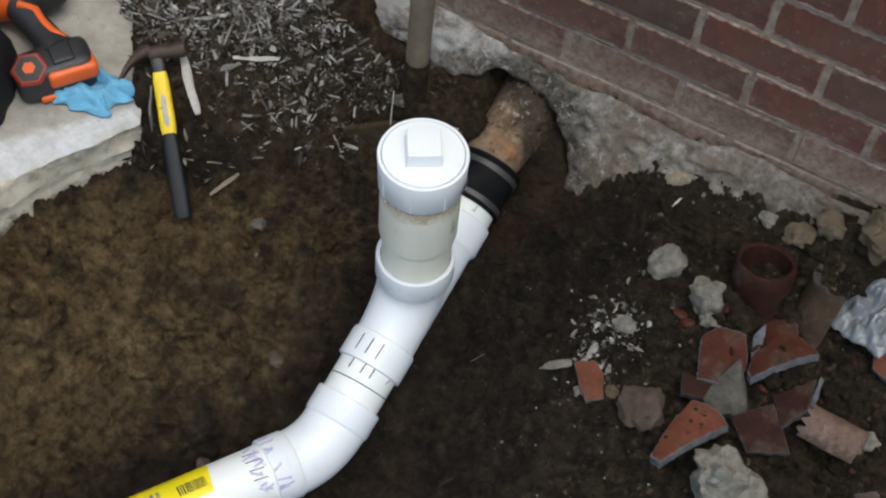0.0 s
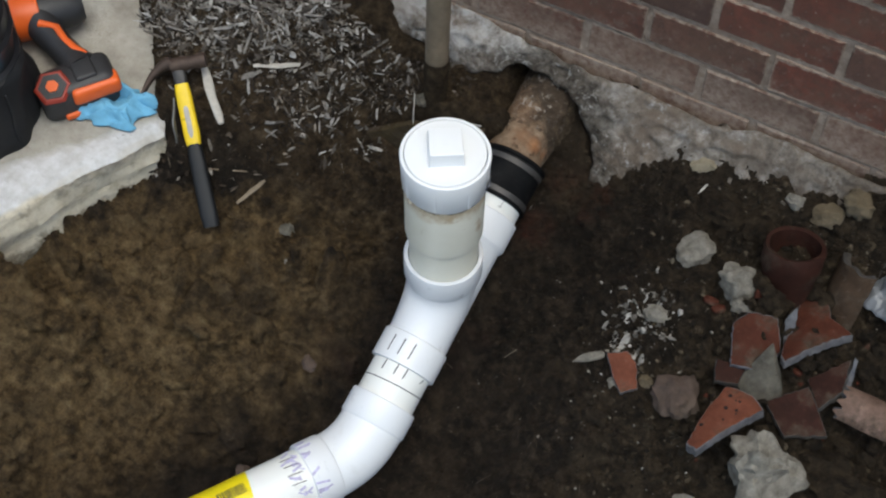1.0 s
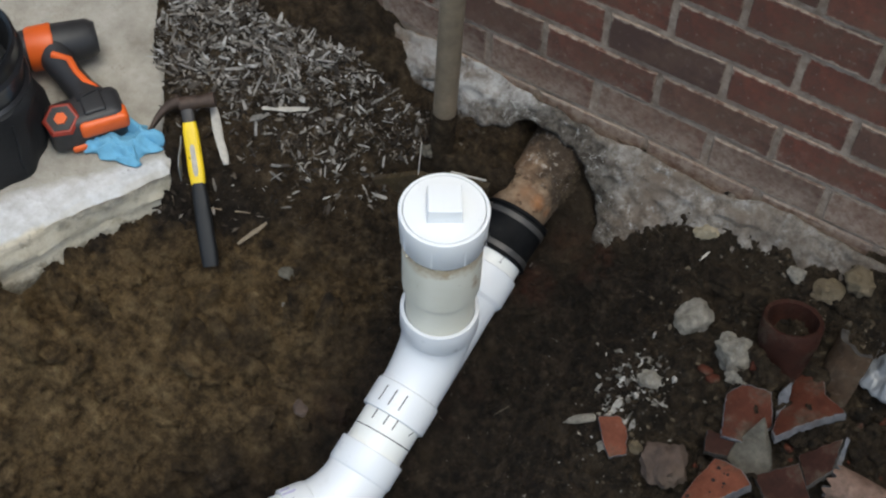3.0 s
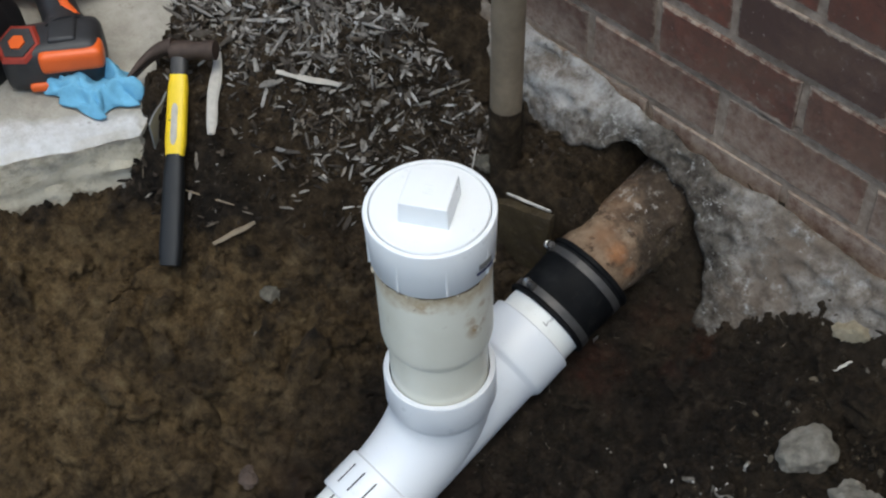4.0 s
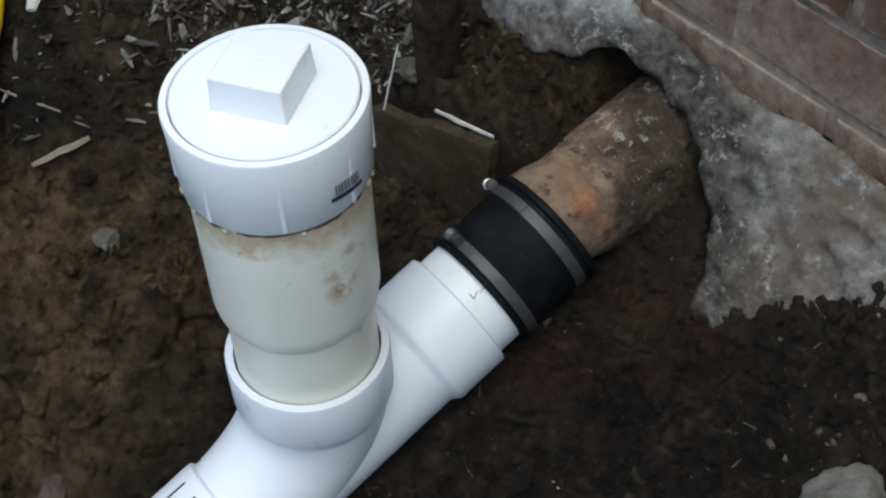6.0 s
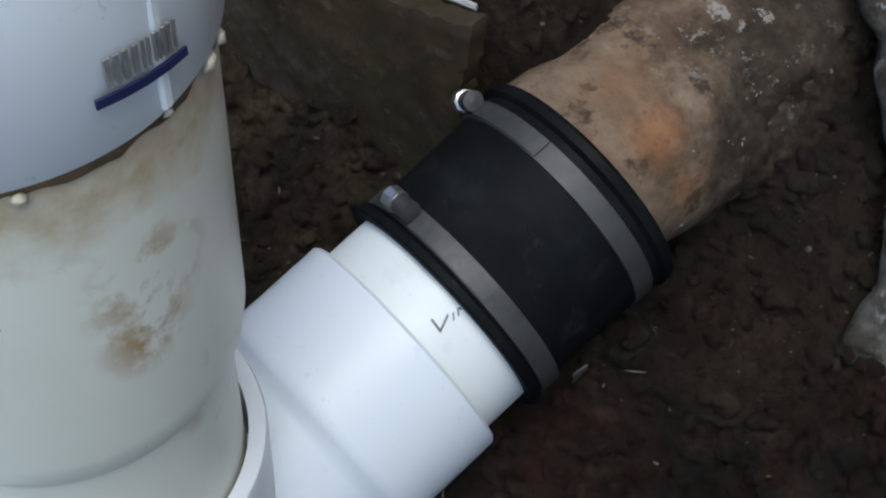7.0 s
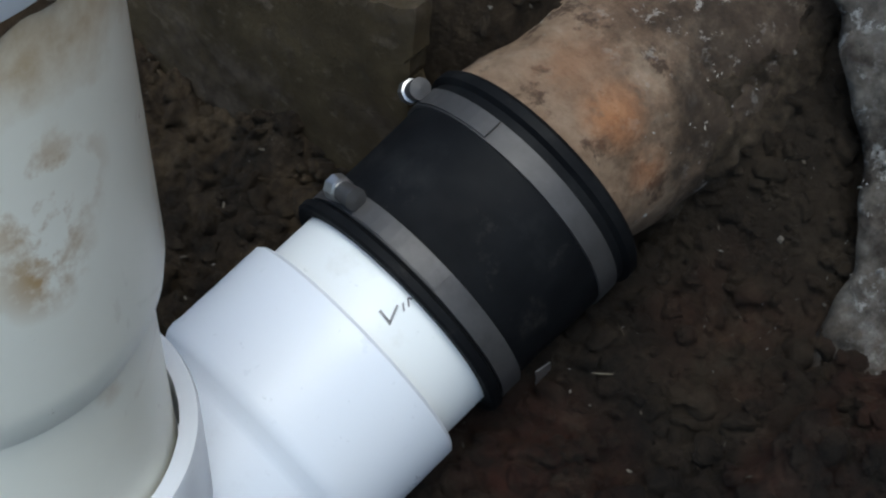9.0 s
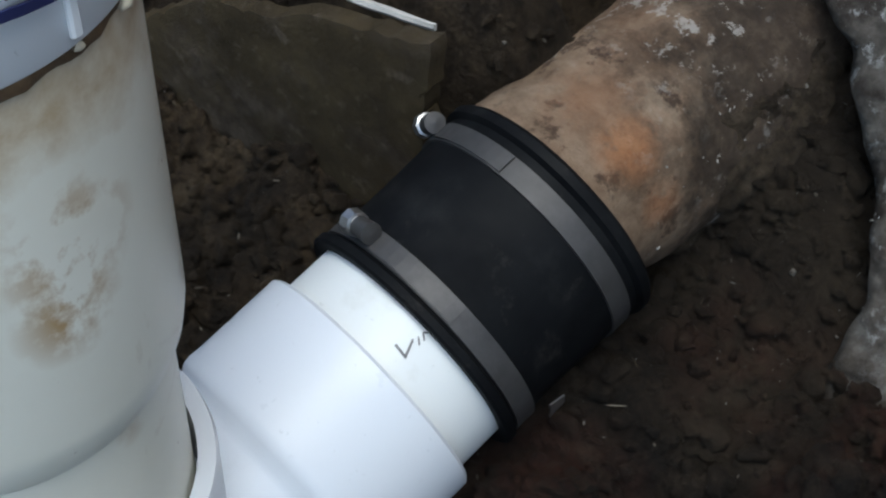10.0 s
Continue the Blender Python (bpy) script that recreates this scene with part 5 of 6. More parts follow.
def build_stones():
    g = "stones in the spoil heap"
    stone_at("mortar_lump", "pale angular mortar lump lying on dark soil", 0.146, 0.679, (0.034, 0.040, 0.024), CONCRETE_LUMP, 4, 0.30, 20, 0.2, chips=9)
    stone_at("mortar_lump", "small yellowish mortar lump near the footing", 0.093, 0.827, (0.022, 0.021, 0.016), STONE_CREAM, 9, 0.25, 0, 0.3)
    stone_at("mortar_lump", "large pale rough mortar block beside clay shards", 0.402, 0.351, (0.072, 0.062, 0.062), CONCRETE_LUMP, 12, 0.2, 35, 0.5, chips=9)
    stone_at("stone", "rounded pale grey stone beside a red fragment", 0.241, 0.637, (0.036, 0.032, 0.030), CONCRETE_LUMP, 15, 0.3, 0, 0.25, group=g)
    stone_at("stone", "flat pale stone flake on loose soil", 0.134, 0.555, (0.027, 0.018, 0.012), CONCRETE_LUMP, 17, 0.3, 15, 0.2, group=g)
    stone_at("stone", "reddish rough stone half sunk in soil", 0.222, 0.420, (0.038, 0.050, 0.032), STONE_PINK, 21, 0.3, 30, 0.25, group=g)
    stone_at("stone", "yellowish small stone by a clay shard", 0.168, 0.436, (0.018, 0.014, 0.012), STONE_TAN, 23, 0.3, 0, 0.3, group=g)
    stone_at("stone", "pale pebble beside a clay shard", 0.114, 0.416, (0.013, 0.010, 0.009), CONCRETE_LUMP, 24, 0.3, 40, 0.3, group=g)
    stone_at("stone", "tan stone at the foot of the wall", 0.373, 0.838, (0.028, 0.024, 0.026), STONE_TAN, 31, 0.3, 0, 0.3, group=g)
    stone_at("stone", "tan flat stone behind the clay socket", 0.331, 0.812, (0.030, 0.024, 0.018), STONE_TAN, 33, 0.3, 20, 0.3, group=g)
    stone_at("stone", "large tan stone at the foot of the wall", 0.459, 0.842, (0.046, 0.040, 0.036), STONE_TAN, 35, 0.3, 50, 0.3, group=g)
    stone_at("stone", "small pale stone behind the clay socket", 0.270, 0.812, (0.020, 0.014, 0.012), CONCRETE_LUMP, 37, 0.3, 0, 0.3, group=g)
    # the next two are lumps of brown soil, kept among the stones
    stone_at("stone", "brown crumbly soil lump in the heap", 0.169, 0.773, (0.042, 0.034, 0.020), SOIL, 39, 0.45, 0, 0.3, group=g)
    stone_at("stone", "brown muddy soil lump in the heap", 0.235, 0.751, (0.034, 0.030, 0.018), SOIL, 41, 0.5, 70, 0.3, group=g)
    stone_at("stone", "pale stone under the mortar lump", 0.263, 0.607, (0.022, 0.018, 0.016), CONCRETE_LUMP, 43, 0.3, 0, 0.3, group=g)
    stone_at("stone", "muddy grey stone in soil above the slate", -0.455, 0.691, (0.018, 0.014, 0.012), STONE_PINK, 45, 0.3, 0, 0.4, lift=0.0, group=g)
    stone_at("stone", "grey stone stuck in dark soil by the slate", -0.422, 0.715, (0.016, 0.013, 0.012), STONE_GREY, 47, 0.3, 20, 0.4, lift=0.0, group=g)
    stone_at("stone", "pinkish pebble in the trench bottom", -0.405, 0.246, (0.014, 0.018, 0.010), STONE_PINK, 49, 0.2, 30, 0.2, group=g)
    stone_at("stone", "pinkish pebble beside the tail pipe", -0.430, 0.040, (0.012, 0.013, 0.009), STONE_PINK, 51, 0.2, 0, 0.2, group=g)
    stone_at("stone", "small grey stone on the mulch slope", -0.544, 0.416, (0.015, 0.014, 0.010), STONE_GREY, 53, 0.25, 0, 0.3, group=g)
    stone_at("stone", "pale speck of stone on the bank", -0.517, 0.366, (0.007, 0.006, 0.005), CONCRETE_LUMP, 55, 0.25, 0, 0.3, group=g)
    stone_at("stone", "pale stone beside the mortar block", 0.316, 0.270, (0.030, 0.024, 0.018), CONCRETE_LUMP, 57, 0.3, 0, 0.3, group=g)
    stone_at("chalk_stick", "thin broken stick of pale plaster on soil", 0.061, 0.452, (0.048, 0.0080, 0.008), CONCRETE_LUMP, 61, 0.05, 39, 0.2, category="plaster")

    stone_at("stone", "pale lump resting on a larger lump", 0.223, 0.662, (0.021, 0.018, 0.016), CONCRETE_LUMP, 63, 0.25, 30, 0.3, group=g)
    stone_at("stone", "tan rounded stone at the wall foot", 0.447, 0.868, (0.030, 0.024, 0.024), STONE_TAN, 65, 0.25, 10, 0.25, group=g)
    stone_at("soil_lump", "big brown soil lump behind the mortar block", 0.520, 0.425, (0.085, 0.058, 0.050), SOIL, 67, 0.45, 10, 0.6, category="soil")
    stone_at("stone", "small pale grey stone by a half pipe", 0.584, 0.563, (0.022, 0.018, 0.016), CONCRETE_LUMP, 75, 0.25, 30, 0.3, group=g)
    # grey wedge with a sharp ridge
    bm = bmesh.new()
    for q in ((0.301, 0.479, 0.176), (0.347, 0.455, 0.176), (0.389, 0.487, 0.176), (0.369, 0.522, 0.186), (0.336, 0.529, 0.258), (0.324, 0.537, 0.206), (0.357, 0.497, 0.233)):
        bm.verts.new(q)
    bmesh.ops.convex_hull(bm, input=bm.verts[:])
    bmesh.ops.subdivide_edges(bm, edges=bm.edges[:], cuts=3, use_grid_fill=True)
    for v in bm.verts:
        v.co += Vector((wob(v.co, 60, 0.003), wob(v.co, 60, 0.003, 3), wob(v.co, 60, 0.003, 6)))
    tagged(part("stone", bm, STONE_GREY, None), "grey wedge-shaped stone between clay shards", "stone", g)


build_stones()


def build_shards():
    red = [TERRACOTTA, SHARD_EDGE]
    dark = [TERRACOTTA_DARK, SHARD_EDGE_MUDDY]
    dull = [TERRACOTTA_MID, SHARD_EDGE]
    g = "broken clay pipe shards"

    def lay(outline, mats, label, z, tilt, thick=0.017, curve=2.0, seed=1, axis=(1, 0, 0)):
        cx, cy = sum(p[0] for p in outline) / len(outline), sum(p[1] for p in outline) / len(outline)
        ob = prism([(x - cx, y - cy) for x, y in outline], thick, mats, "clay_shard", None, curve, 0.0012, seed)
        ob.matrix_basis = Matrix.Translation((cx, cy, z)) @ Matrix.Rotation(radians(tilt), 4, axis)
        return tagged(ob, label, "shard", g)
    a = lay([(0.279, 0.312), (0.299, 0.301), (0.367, 0.431), (0.344, 0.445), (0.297, 0.445), (0.284, 0.390)], red, "pitted orange-red clay pipe shard with grey broken edge", 0.203, 14, 0.019, 6.0, 2, (-0.46, -0.89, 0))
    pit = plain("clay_pit", (0.014, 0.006, 0.0045), 0.95)
    rnd = random.Random(3)
    for k in range(13):
        r = rnd.uniform(0.0014, 0.0044)
        x, y = rnd.uniform(-0.030, 0.036), rnd.uniform(-0.045, 0.045)
        if y < 1.35 * x - 0.03:
            continue
        bm = bmesh.new()
        bmesh.ops.create_cone(bm, cap_ends=True, segments=10, radius1=r, radius2=r * 0.8, depth=0.0008)
        ob = part("pit", bm, pit, a)
        ob.location = (x, y, 0.0196 - 6.0 * x * x)
        ob.rotation_euler = (0, math.atan(12 * x), 0)
    lay([(0.260, 0.564), (0.276, 0.590), (0.325, 0.600), (0.352, 0.550), (0.328, 0.500), (0.285, 0.489)], dull, "dark red clay pipe shard leaning on the heap", 0.209, 14, 0.016, 6.0, 4)
    lay([(0.350, 0.675), (0.394, 0.674), (0.407, 0.642), (0.449, 0.633), (0.369, 0.514), (0.358, 0.527), (0.351, 0.601)], dull, "large red clay shard with a pale broken edge", 0.210, 15, 0.018, 5.0, 6, (-0.56, -0.83, 0))
    lay([(0.260, 0.495), (0.312, 0.505), (0.310, 0.469), (0.272, 0.457)], dark, "dark muddy clay shard in the heap", 0.183, 8, 0.016, 1.5, 8)
    lay([(0.362, 0.469), (0.417, 0.522), (0.476, 0.457), (0.412, 0.424)], dark, "dark brown clay shard below the wedge stone", 0.173, 14, 0.016, 2.5, 20)
    lay([(0.412, 0.535), (0.467, 0.590), (0.474, 0.532), (0.446, 0.487)], dark, "muddy brown clay shard beside the large shard", 0.192, 20, 0.014, 2.0, 22, (0.6, -0.8, 0))
    lay([(0.083, 0.455), (0.116, 0.472), (0.138, 0.458), (0.158, 0.418), (0.134, 0.398), (0.112, 0.418)], red, "small orange clay shard on pale crumbs", height_at(0.122, 0.436) + 0.006, 14, 0.013, 1.0, 10)
    lay([(0.520, 0.746), (0.568, 0.736), (0.578, 0.656), (0.538, 0.671)], red, "red clay shard beside plastic film", 0.197, 20, 0.016, 1.5, 12)
    lay([(0.595, 0.447), (0.625, 0.467), (0.665, 0.432), (0.625, 0.402)], [STONE_PINK, SHARD_EDGE], "pale pinkish clay shard on the heap", 0.161, 14, 0.016, 1.0, 14)
    lay([(0.466, 0.596), (0.473, 0.592), (0.479, 0.546), (0.470, 0.539)], [SHARD_EDGE, SHARD_EDGE], "thin grey sliver standing in the heap", 0.208, 40, 0.006, 0, 16)
    lay([(0.337, 0.605), (0.347, 0.632), (0.357, 0.600), (0.350, 0.562)], [SHARD_EDGE, SHARD_EDGE], "grey broken flake between two shards", 0.224, 30, 0.008, 0, 18)
    for k, (x, y) in enumerate(((0.208, 0.599), (0.225, 0.594), (0.280, 0.628))):
        bm = lump_mesh(70 + k, (0.014, 0.011, 0.010), 0.3, 2)
        ob = part("clay_crumb", bm, TERRACOTTA_MID, None, "", True)
        place(ob, x, y, height_at(x, y) + 0.004, 0, 0, 40 * k)
        tagged(ob, "small orange crumb of broken clay pipe", "shard", g)


build_shards()


def build_socket():
    c = thing("clay_socket", "broken dark red clay pipe socket standing in the heap", "pipe", at=(0.317, 0.676, 0.178))
    d = Vector((-0.14, 0.32, 1))
    lathe("socket", [(-0.06, 0.044), (0.03, 0.046), (0.062, 0.047), (0.078, 0.053), (0.112, 0.0545), (0.118, 0.0520), (0.116, 0.0450), (0.085, 0.0435), (0.03, 0.040), (0.022, 0.039), (0.020, 0.0)], (0, 0, 0), d, TERRACOTTA_DARK, c, 64,
          wobble=lambda v: wob(v, 40, 0.0022) + wob(v, 15, 0.003))
    half_pipe((0.424, 0.694, 0.165), (0.06, 0.62, 1.0), 0.050, 0.110, 150, 385, MUDDY_CLAY, "mud-coated broken clay pipe leaning beside the socket", 3)
    half_pipe((0.474, 0.527, 0.170), (1.0, -0.05, 0.02), 0.036, 0.100, -60, 75, CLAY_PALE, "pale pinkish half pipe with a whitish rim in the heap", 6)


def half_pipe(at, d, r, length, a0, a1, mat, label, seed):
    """A broken piece of clay pipe: an arc from a0 to a1 degrees, with ragged ends."""
    d, e1, e2 = basis(d)
    verts, faces, slots, n, m = [], [], [], 30, 10
    for layer in (r, r - 0.013):
        for j in range(m + 1):
            for i in range(n + 1):
                a = radians(a0 + (a1 - a0) * i / n + (4 * noise.noise(Vector((j * 0.6, i // n, seed))) if i in (0, n) else 0))
                s = length * j / m + 0.012 * noise.noise(Vector((i * 0.30, j * 0.15, seed)))
                k = layer + 0.0015 * noise.noise(Vector((i * 0.5, j * 0.7, seed + layer * 50)))
                verts.append(d * s + (e1 * math.cos(a) + e2 * math.sin(a)) * k)
    w = (n + 1) * (m + 1)
    for j in range(m):
        for i in range(n):
            a = j * (n + 1) + i
            faces += [(a, a + 1, a + n + 2, a + n + 1), (w + a, w + a + n + 1, w + a + n + 2, w + a + 1)]
            slots += [0, 0]
    edge = [i for i in range(n + 1)] + [j * (n + 1) + n for j in range(1, m + 1)] + [m * (n + 1) + i for i in reversed(range(n))] + [j * (n + 1) for j in reversed(range(1, m))]
    for a, b in zip(edge, edge[1:] + edge[:1]):
        faces.append((a, w + a, w + b, b))
        slots.append(1)
    ob = mesh_object("clay_half_pipe", verts, faces, None, None, True, "", [mat, SHARD_EDGE_MUDDY if mat == MUDDY_CLAY else SHARD_EDGE], slots)
    ob.location = at
    tagged(sharpen(ob, 40), label, "pipe")


build_socket()


def crumple(name, size, amp, seed, mat, n=34, sharp=2.2, ragged=0.2):
    """A crumpled sheet, with thickness from a modifier."""
    verts, faces = [], []
    for j in range(n + 1):
        for i in range(n + 1):
            u, v = i / n * 2 - 1, j / n * 2 - 1
            k = 1 + ragged * noise.noise(Vector((math.atan2(v, u) * 1.3, seed, 0)))
            r = max(abs(u), abs(v))
            q = Vector((u * 1.7, v * 1.7, seed))
            fold = abs(noise.noise(q)) * 1.0 + abs(noise.noise(q * 2.3 + Vector((3, 1, 0)))) * 0.5 + 0.18 * abs(noise.noise(q * 5.5))
            z = amp * (fold * sharp) * max(0.0, 1 - r ** 2.6) + 0.0015
            x = u * size[0] * k * (1 - 0.15 * abs(noise.noise(q * 1.3)))
            y = v * size[1] * k * (1 - 0.15 * abs(noise.noise(q * 1.3 + Vector((9, 0, 0)))))
            verts.append((x, y, z))
    for j in range(n):
        for i in range(n):
            a = j * (n + 1) + i
            faces.append((a, a + 1, a + n + 2, a + n + 1))
    ob = mesh_object(name, verts, faces, mat, None, True)
    mod = ob.modifiers.new("thick", "SOLIDIFY")
    mod.thickness = 0.0012
    return ob


film = crumple("plastic_film", (0.056, 0.085), 0.026, 7.0, FILM)
film.matrix_basis = pose(0.512, 0.768, 0.232, 14, -10, -18)
tagged(film, "crumpled cloudy plastic film in the spoil heap", "plastic")

# ---- tools on the slab ----
def draped(name, corners, amp, seed, mat, label, n=52):
    """A small cloth dropped in folds, spread between four corners."""
    a, b_, c, d = [Vector(p) for p in corners]
    verts, faces = [], []
    for j in range(n + 1):
        for i in range(n + 1):
            u, v = i / n, j / n
            p = (a * (1 - u) + b_ * u) * (1 - v) + (d * (1 - u) + c * u) * v
            q = Vector((u * 3.9 + v * 1.6, v * 3.0 - u * 0.8, seed))
            ridge = 1 - abs(noise.noise(q)) * 2.2
            crease = 1 - abs(noise.noise(q * 2.1 + Vector((4, 2, 0)))) * 2.0
            rim = min(1.0, 7 * min(u, v, 1 - u, 1 - v))
            p = p + Vector((wob(q, 1.6, 0.011), wob(q, 1.6, 0.011, 3), 0)) * (1.4 - rim * 0.6)
            p.z += amp * (0.15 + 0.85 * rim) * max(0.0, 0.30 + 0.62 * ridge + 0.28 * crease)
            verts.append(p)
    for j in range(n):
        for i in range(n):
            k = j * (n + 1) + i
            faces.append((k, k + 1, k + n + 2, k + n + 1))
    ob = mesh_object(name, verts, faces, mat, None, True)
    mod = ob.modifiers.new("thick", "SOLIDIFY")
    mod.thickness = 0.0012
    tagged(ob, label, "cloth")


draped("blue_cloth", ((-0.955, 0.340, SLAB_TOP + 0.002), (-0.926, 0.447, SLAB_TOP + 0.016), (-0.806, 0.452, SLAB_TOP + 0.002), (-0.832, 0.366, SLAB_TOP + 0.002)), 0.026, 3.4, CLOTH_BLUE, "crumpled light blue cloth on the concrete slab")


def build_drill():
    c = thing("cordless_drill", "orange and charcoal cordless drill lying on the slab", "drill", at=(-0.969, 0.421, SLAB_TOP))
    c.matrix_basis = pose(-0.944, 0.388, SLAB_TOP, 0, 0, 54) @ Matrix.Scale(1.16, 4)
    # local: x along the battery, y towards the motor end, z up
    bm = block((0.120, 0.066, 0.066), 0.020, 4, (0, 0, 0.034))
    for v in bm.verts:
        if v.co.x < -0.02:
            v.co.y *= 1 + 0.10 * (v.co.x + 0.02) / 0.04
            v.co.z *= 1 - 0.10 * (v.co.x + 0.02) / -0.04
    batt = part("battery", bm, BLACK_PLASTIC, c, "charcoal battery pack", True)
    part("battery_stripe", block((0.076, 0.030, 0.030), 0.009, 3, (0.024, -0.0225, 0.046)), ORANGE, batt, "orange trim", True)
    part("battery_panel", block((0.034, 0.046, 0.010), 0.004, 2, (0.016, 0.004, 0.0655)), BLACK_PLASTIC, batt, "charcoal panel", True)
    part("battery_stripe", block((0.044, 0.010, 0.012), 0.004, 2, (-0.010, -0.031, 0.012)), ORANGE, batt, "orange trim", True)
    for name, r0, r1, h, mat, label in (("emblem_ring", 0.030, 0.026, 0.004, RED_LENS, "dark red hexagon rim"), ("emblem_field", 0.0235, 0.022, 0.007, BLACK_PLASTIC, "charcoal field"), ("emblem", 0.0125, 0.010, 0.011, ORANGE, "red emblem")):
        bm = bmesh.new()
        bmesh.ops.create_cone(bm, cap_ends=True, segments=6, radius1=r0, radius2=r1, depth=h)
        part(name, bm, mat, batt, label).matrix_basis = pose(-0.036, -0.010, 0.0625, 14, -12, 15)
    swept("handle", [(0.016, 0.020, 0.040), (0.010, 0.050, 0.043), (0.000, 0.085, 0.045), (-0.008, 0.118, 0.046), (-0.010, 0.140, 0.046)], [0.034, 0.0235, 0.0225, 0.025, 0.029], BLACK_PLASTIC, c, 28, "charcoal grip")
    swept("handle_stripe", [(0.030, 0.030, 0.0605), (0.018, 0.050, 0.0625), (0.010, 0.072, 0.0640), (0.006, 0.100, 0.0655), (-0.016, 0.118, 0.0680)], [0.0065, 0.0065, 0.006, 0.0065, 0.0065], ORANGE, c, 16, "orange grip stripe")
    axis, hub = (-1, 0.10, 0), (-0.004, 0.158, 0.046)
    lathe("motor_housing", [(-0.066, 0.0), (-0.065, 0.024), (-0.052, 0.032), (0.02, 0.035), (0.056, 0.032), (0.068, 0.027), (0.069, 0.0)], hub, axis, BLACK_PLASTIC, c, 40, "charcoal motor housing")
    lathe("housing_band", [(0.002, 0.0352), (0.004, 0.0368), (0.040, 0.0360), (0.044, 0.0335)], hub, axis, ORANGE, c, 40, "orange housing band")
    lathe("gear_collar", [(0.064, 0.027), (0.068, 0.030), (0.090, 0.029), (0.094, 0.0)], hub, axis, ORANGE, c, 40, "orange torque collar")
    lathe("chuck", [(0.090, 0.020), (0.094, 0.023), (0.122, 0.022), (0.140, 0.013), (0.141, 0.0)], hub, axis, SCREW, c, 32, "grey metal chuck")


build_drill()


def build_tool_bag():
    c = thing("tool_bag", "black canvas tool bag with glossy ringed rim on slab", "bag", at=(-1.098, 0.272, SLAB_TOP))
    o, d = Vector((0, 0, 0)), Vector((0.13, -0.03, 1.0)).normalized()
    fold = lambda v: wob(v, 9, 0.022) + wob(v, 26, 0.010) + wob(v, 60, 0.003)
    lathe("body", [(0.0, 0.0), (0.001, 0.116), (0.010, 0.126), (0.045, 0.128), (0.09, 0.122), (0.135, 0.113), (0.170, 0.104), (0.190, 0.099), (0.196, 0.09)], o, d, CANVAS, c, 96, wobble=fold, sharp=0)
    gloss = plain("glossy_black_rim", (0.017, 0.018, 0.021), 0.28, 0, 0.3, 20, 0)
    sag = lambda v: wob(v, 12, 0.004)
    lathe("rim", [(0.176, 0.098), (0.180, 0.107), (0.188, 0.109), (0.197, 0.107), (0.201, 0.100), (0.212, 0.0985), (0.240, 0.0985), (0.246, 0.104), (0.256, 0.105), (0.262, 0.099), (0.276, 0.097), (0.292, 0.096), (0.297, 0.092), (0.290, 0.086), (0.20, 0.084)], o, d, gloss, c, 80, "glossy black ringed rim", sag)
    lathe("lining", [(0.286, 0.0865), (0.21, 0.083), (0.205, 0.0)], o, d, CANVAS, c, 48)
    for a in (-72, -64, -8):
        ca, sa = math.cos(radians(a)), math.sin(radians(a))
        swept("seam", [d * (0.012 + 0.027 * k) + Vector((ca, sa, 0)) * (0.127 + 0.001 * k - 0.0007 * k * k + fold(Vector((ca * 0.126, sa * 0.126, 0.012 + 0.027 * k))) * 0.9) for k in range(6)], 0.0026, CANVAS, c, 10, "raised canvas seam")
    flap = bmesh.new()
    path = [Vector((0.050, -0.088, 0.060)), Vector((0.061, -0.096, 0.034)), Vector((0.072, -0.100, 0.009)), Vector((0.086, -0.108, 0.003)), Vector((0.107, -0.125, 0.003))]
    rows = []
    for p in path:
        side = Vector((0.72, 0.69, 0)) * 0.021
        rows.append([flap.verts.new(q) for q in (p - side, p + side, p + side + Vector((0.001, -0.001, 0.003)), p - side + Vector((0.001, -0.001, 0.003)))])
    for r0, r1 in zip(rows, rows[1:]):
        for i in range(4):
            flap.faces.new((r0[i], r0[(i + 1) % 4], r1[(i + 1) % 4], r1[i]))
    flap.faces.new(rows[0][::-1])
    flap.faces.new(rows[-1])
    part("strap", flap, CANVAS, c, "black webbing strap end")
    for a, h in ((178, 0.20), (196, 0.185)):
        ca, sa = math.cos(radians(a)), math.sin(radians(a))
        b = part("buckle", block((0.022, 0.008, 0.026), 0.003, 2), SCREW, c, "metal strap buckle", True)
        b.matrix_basis = pose(ca * 0.108 + d.x * h, sa * 0.108, h, 0, 0, a + 90)
    # tools and a cloth in its mouth
    top = Vector((-1.098, 0.272, SLAB_TOP)) + d * 0.290
    draped("blue_cloth", (top + Vector((-0.075, -0.055, 0.002)), top + Vector((0.030, -0.075, 0.004)), top + Vector((0.062, 0.040, 0.004)), top + Vector((-0.04, 0.06, 0.004))), 0.024, 6.1, CLOTH_BLUE, "light blue cloth stuffed in the tool bag", 30)
    driver = thing("screwdriver", "small screwdriver with pale handle lying across bag rim", "screwdriver", at=tuple(top + Vector((0.062, -0.060, 0.012))))
    lathe("shank", [(0.0, 0.0), (0.0005, 0.0042), (0.034, 0.0032), (0.0345, 0.0)], (0, 0, 0), (0.35, 0.93, 0.12), SCREW, driver, 16, "bright metal shank")
    lathe("handle", [(0.033, 0.0), (0.034, 0.009), (0.042, 0.012), (0.060, 0.0125), (0.068, 0.009), (0.069, 0.0)], (0, 0, 0), (0.35, 0.93, 0.12), PVC, driver, 20, "pale plastic handle")


build_tool_bag()


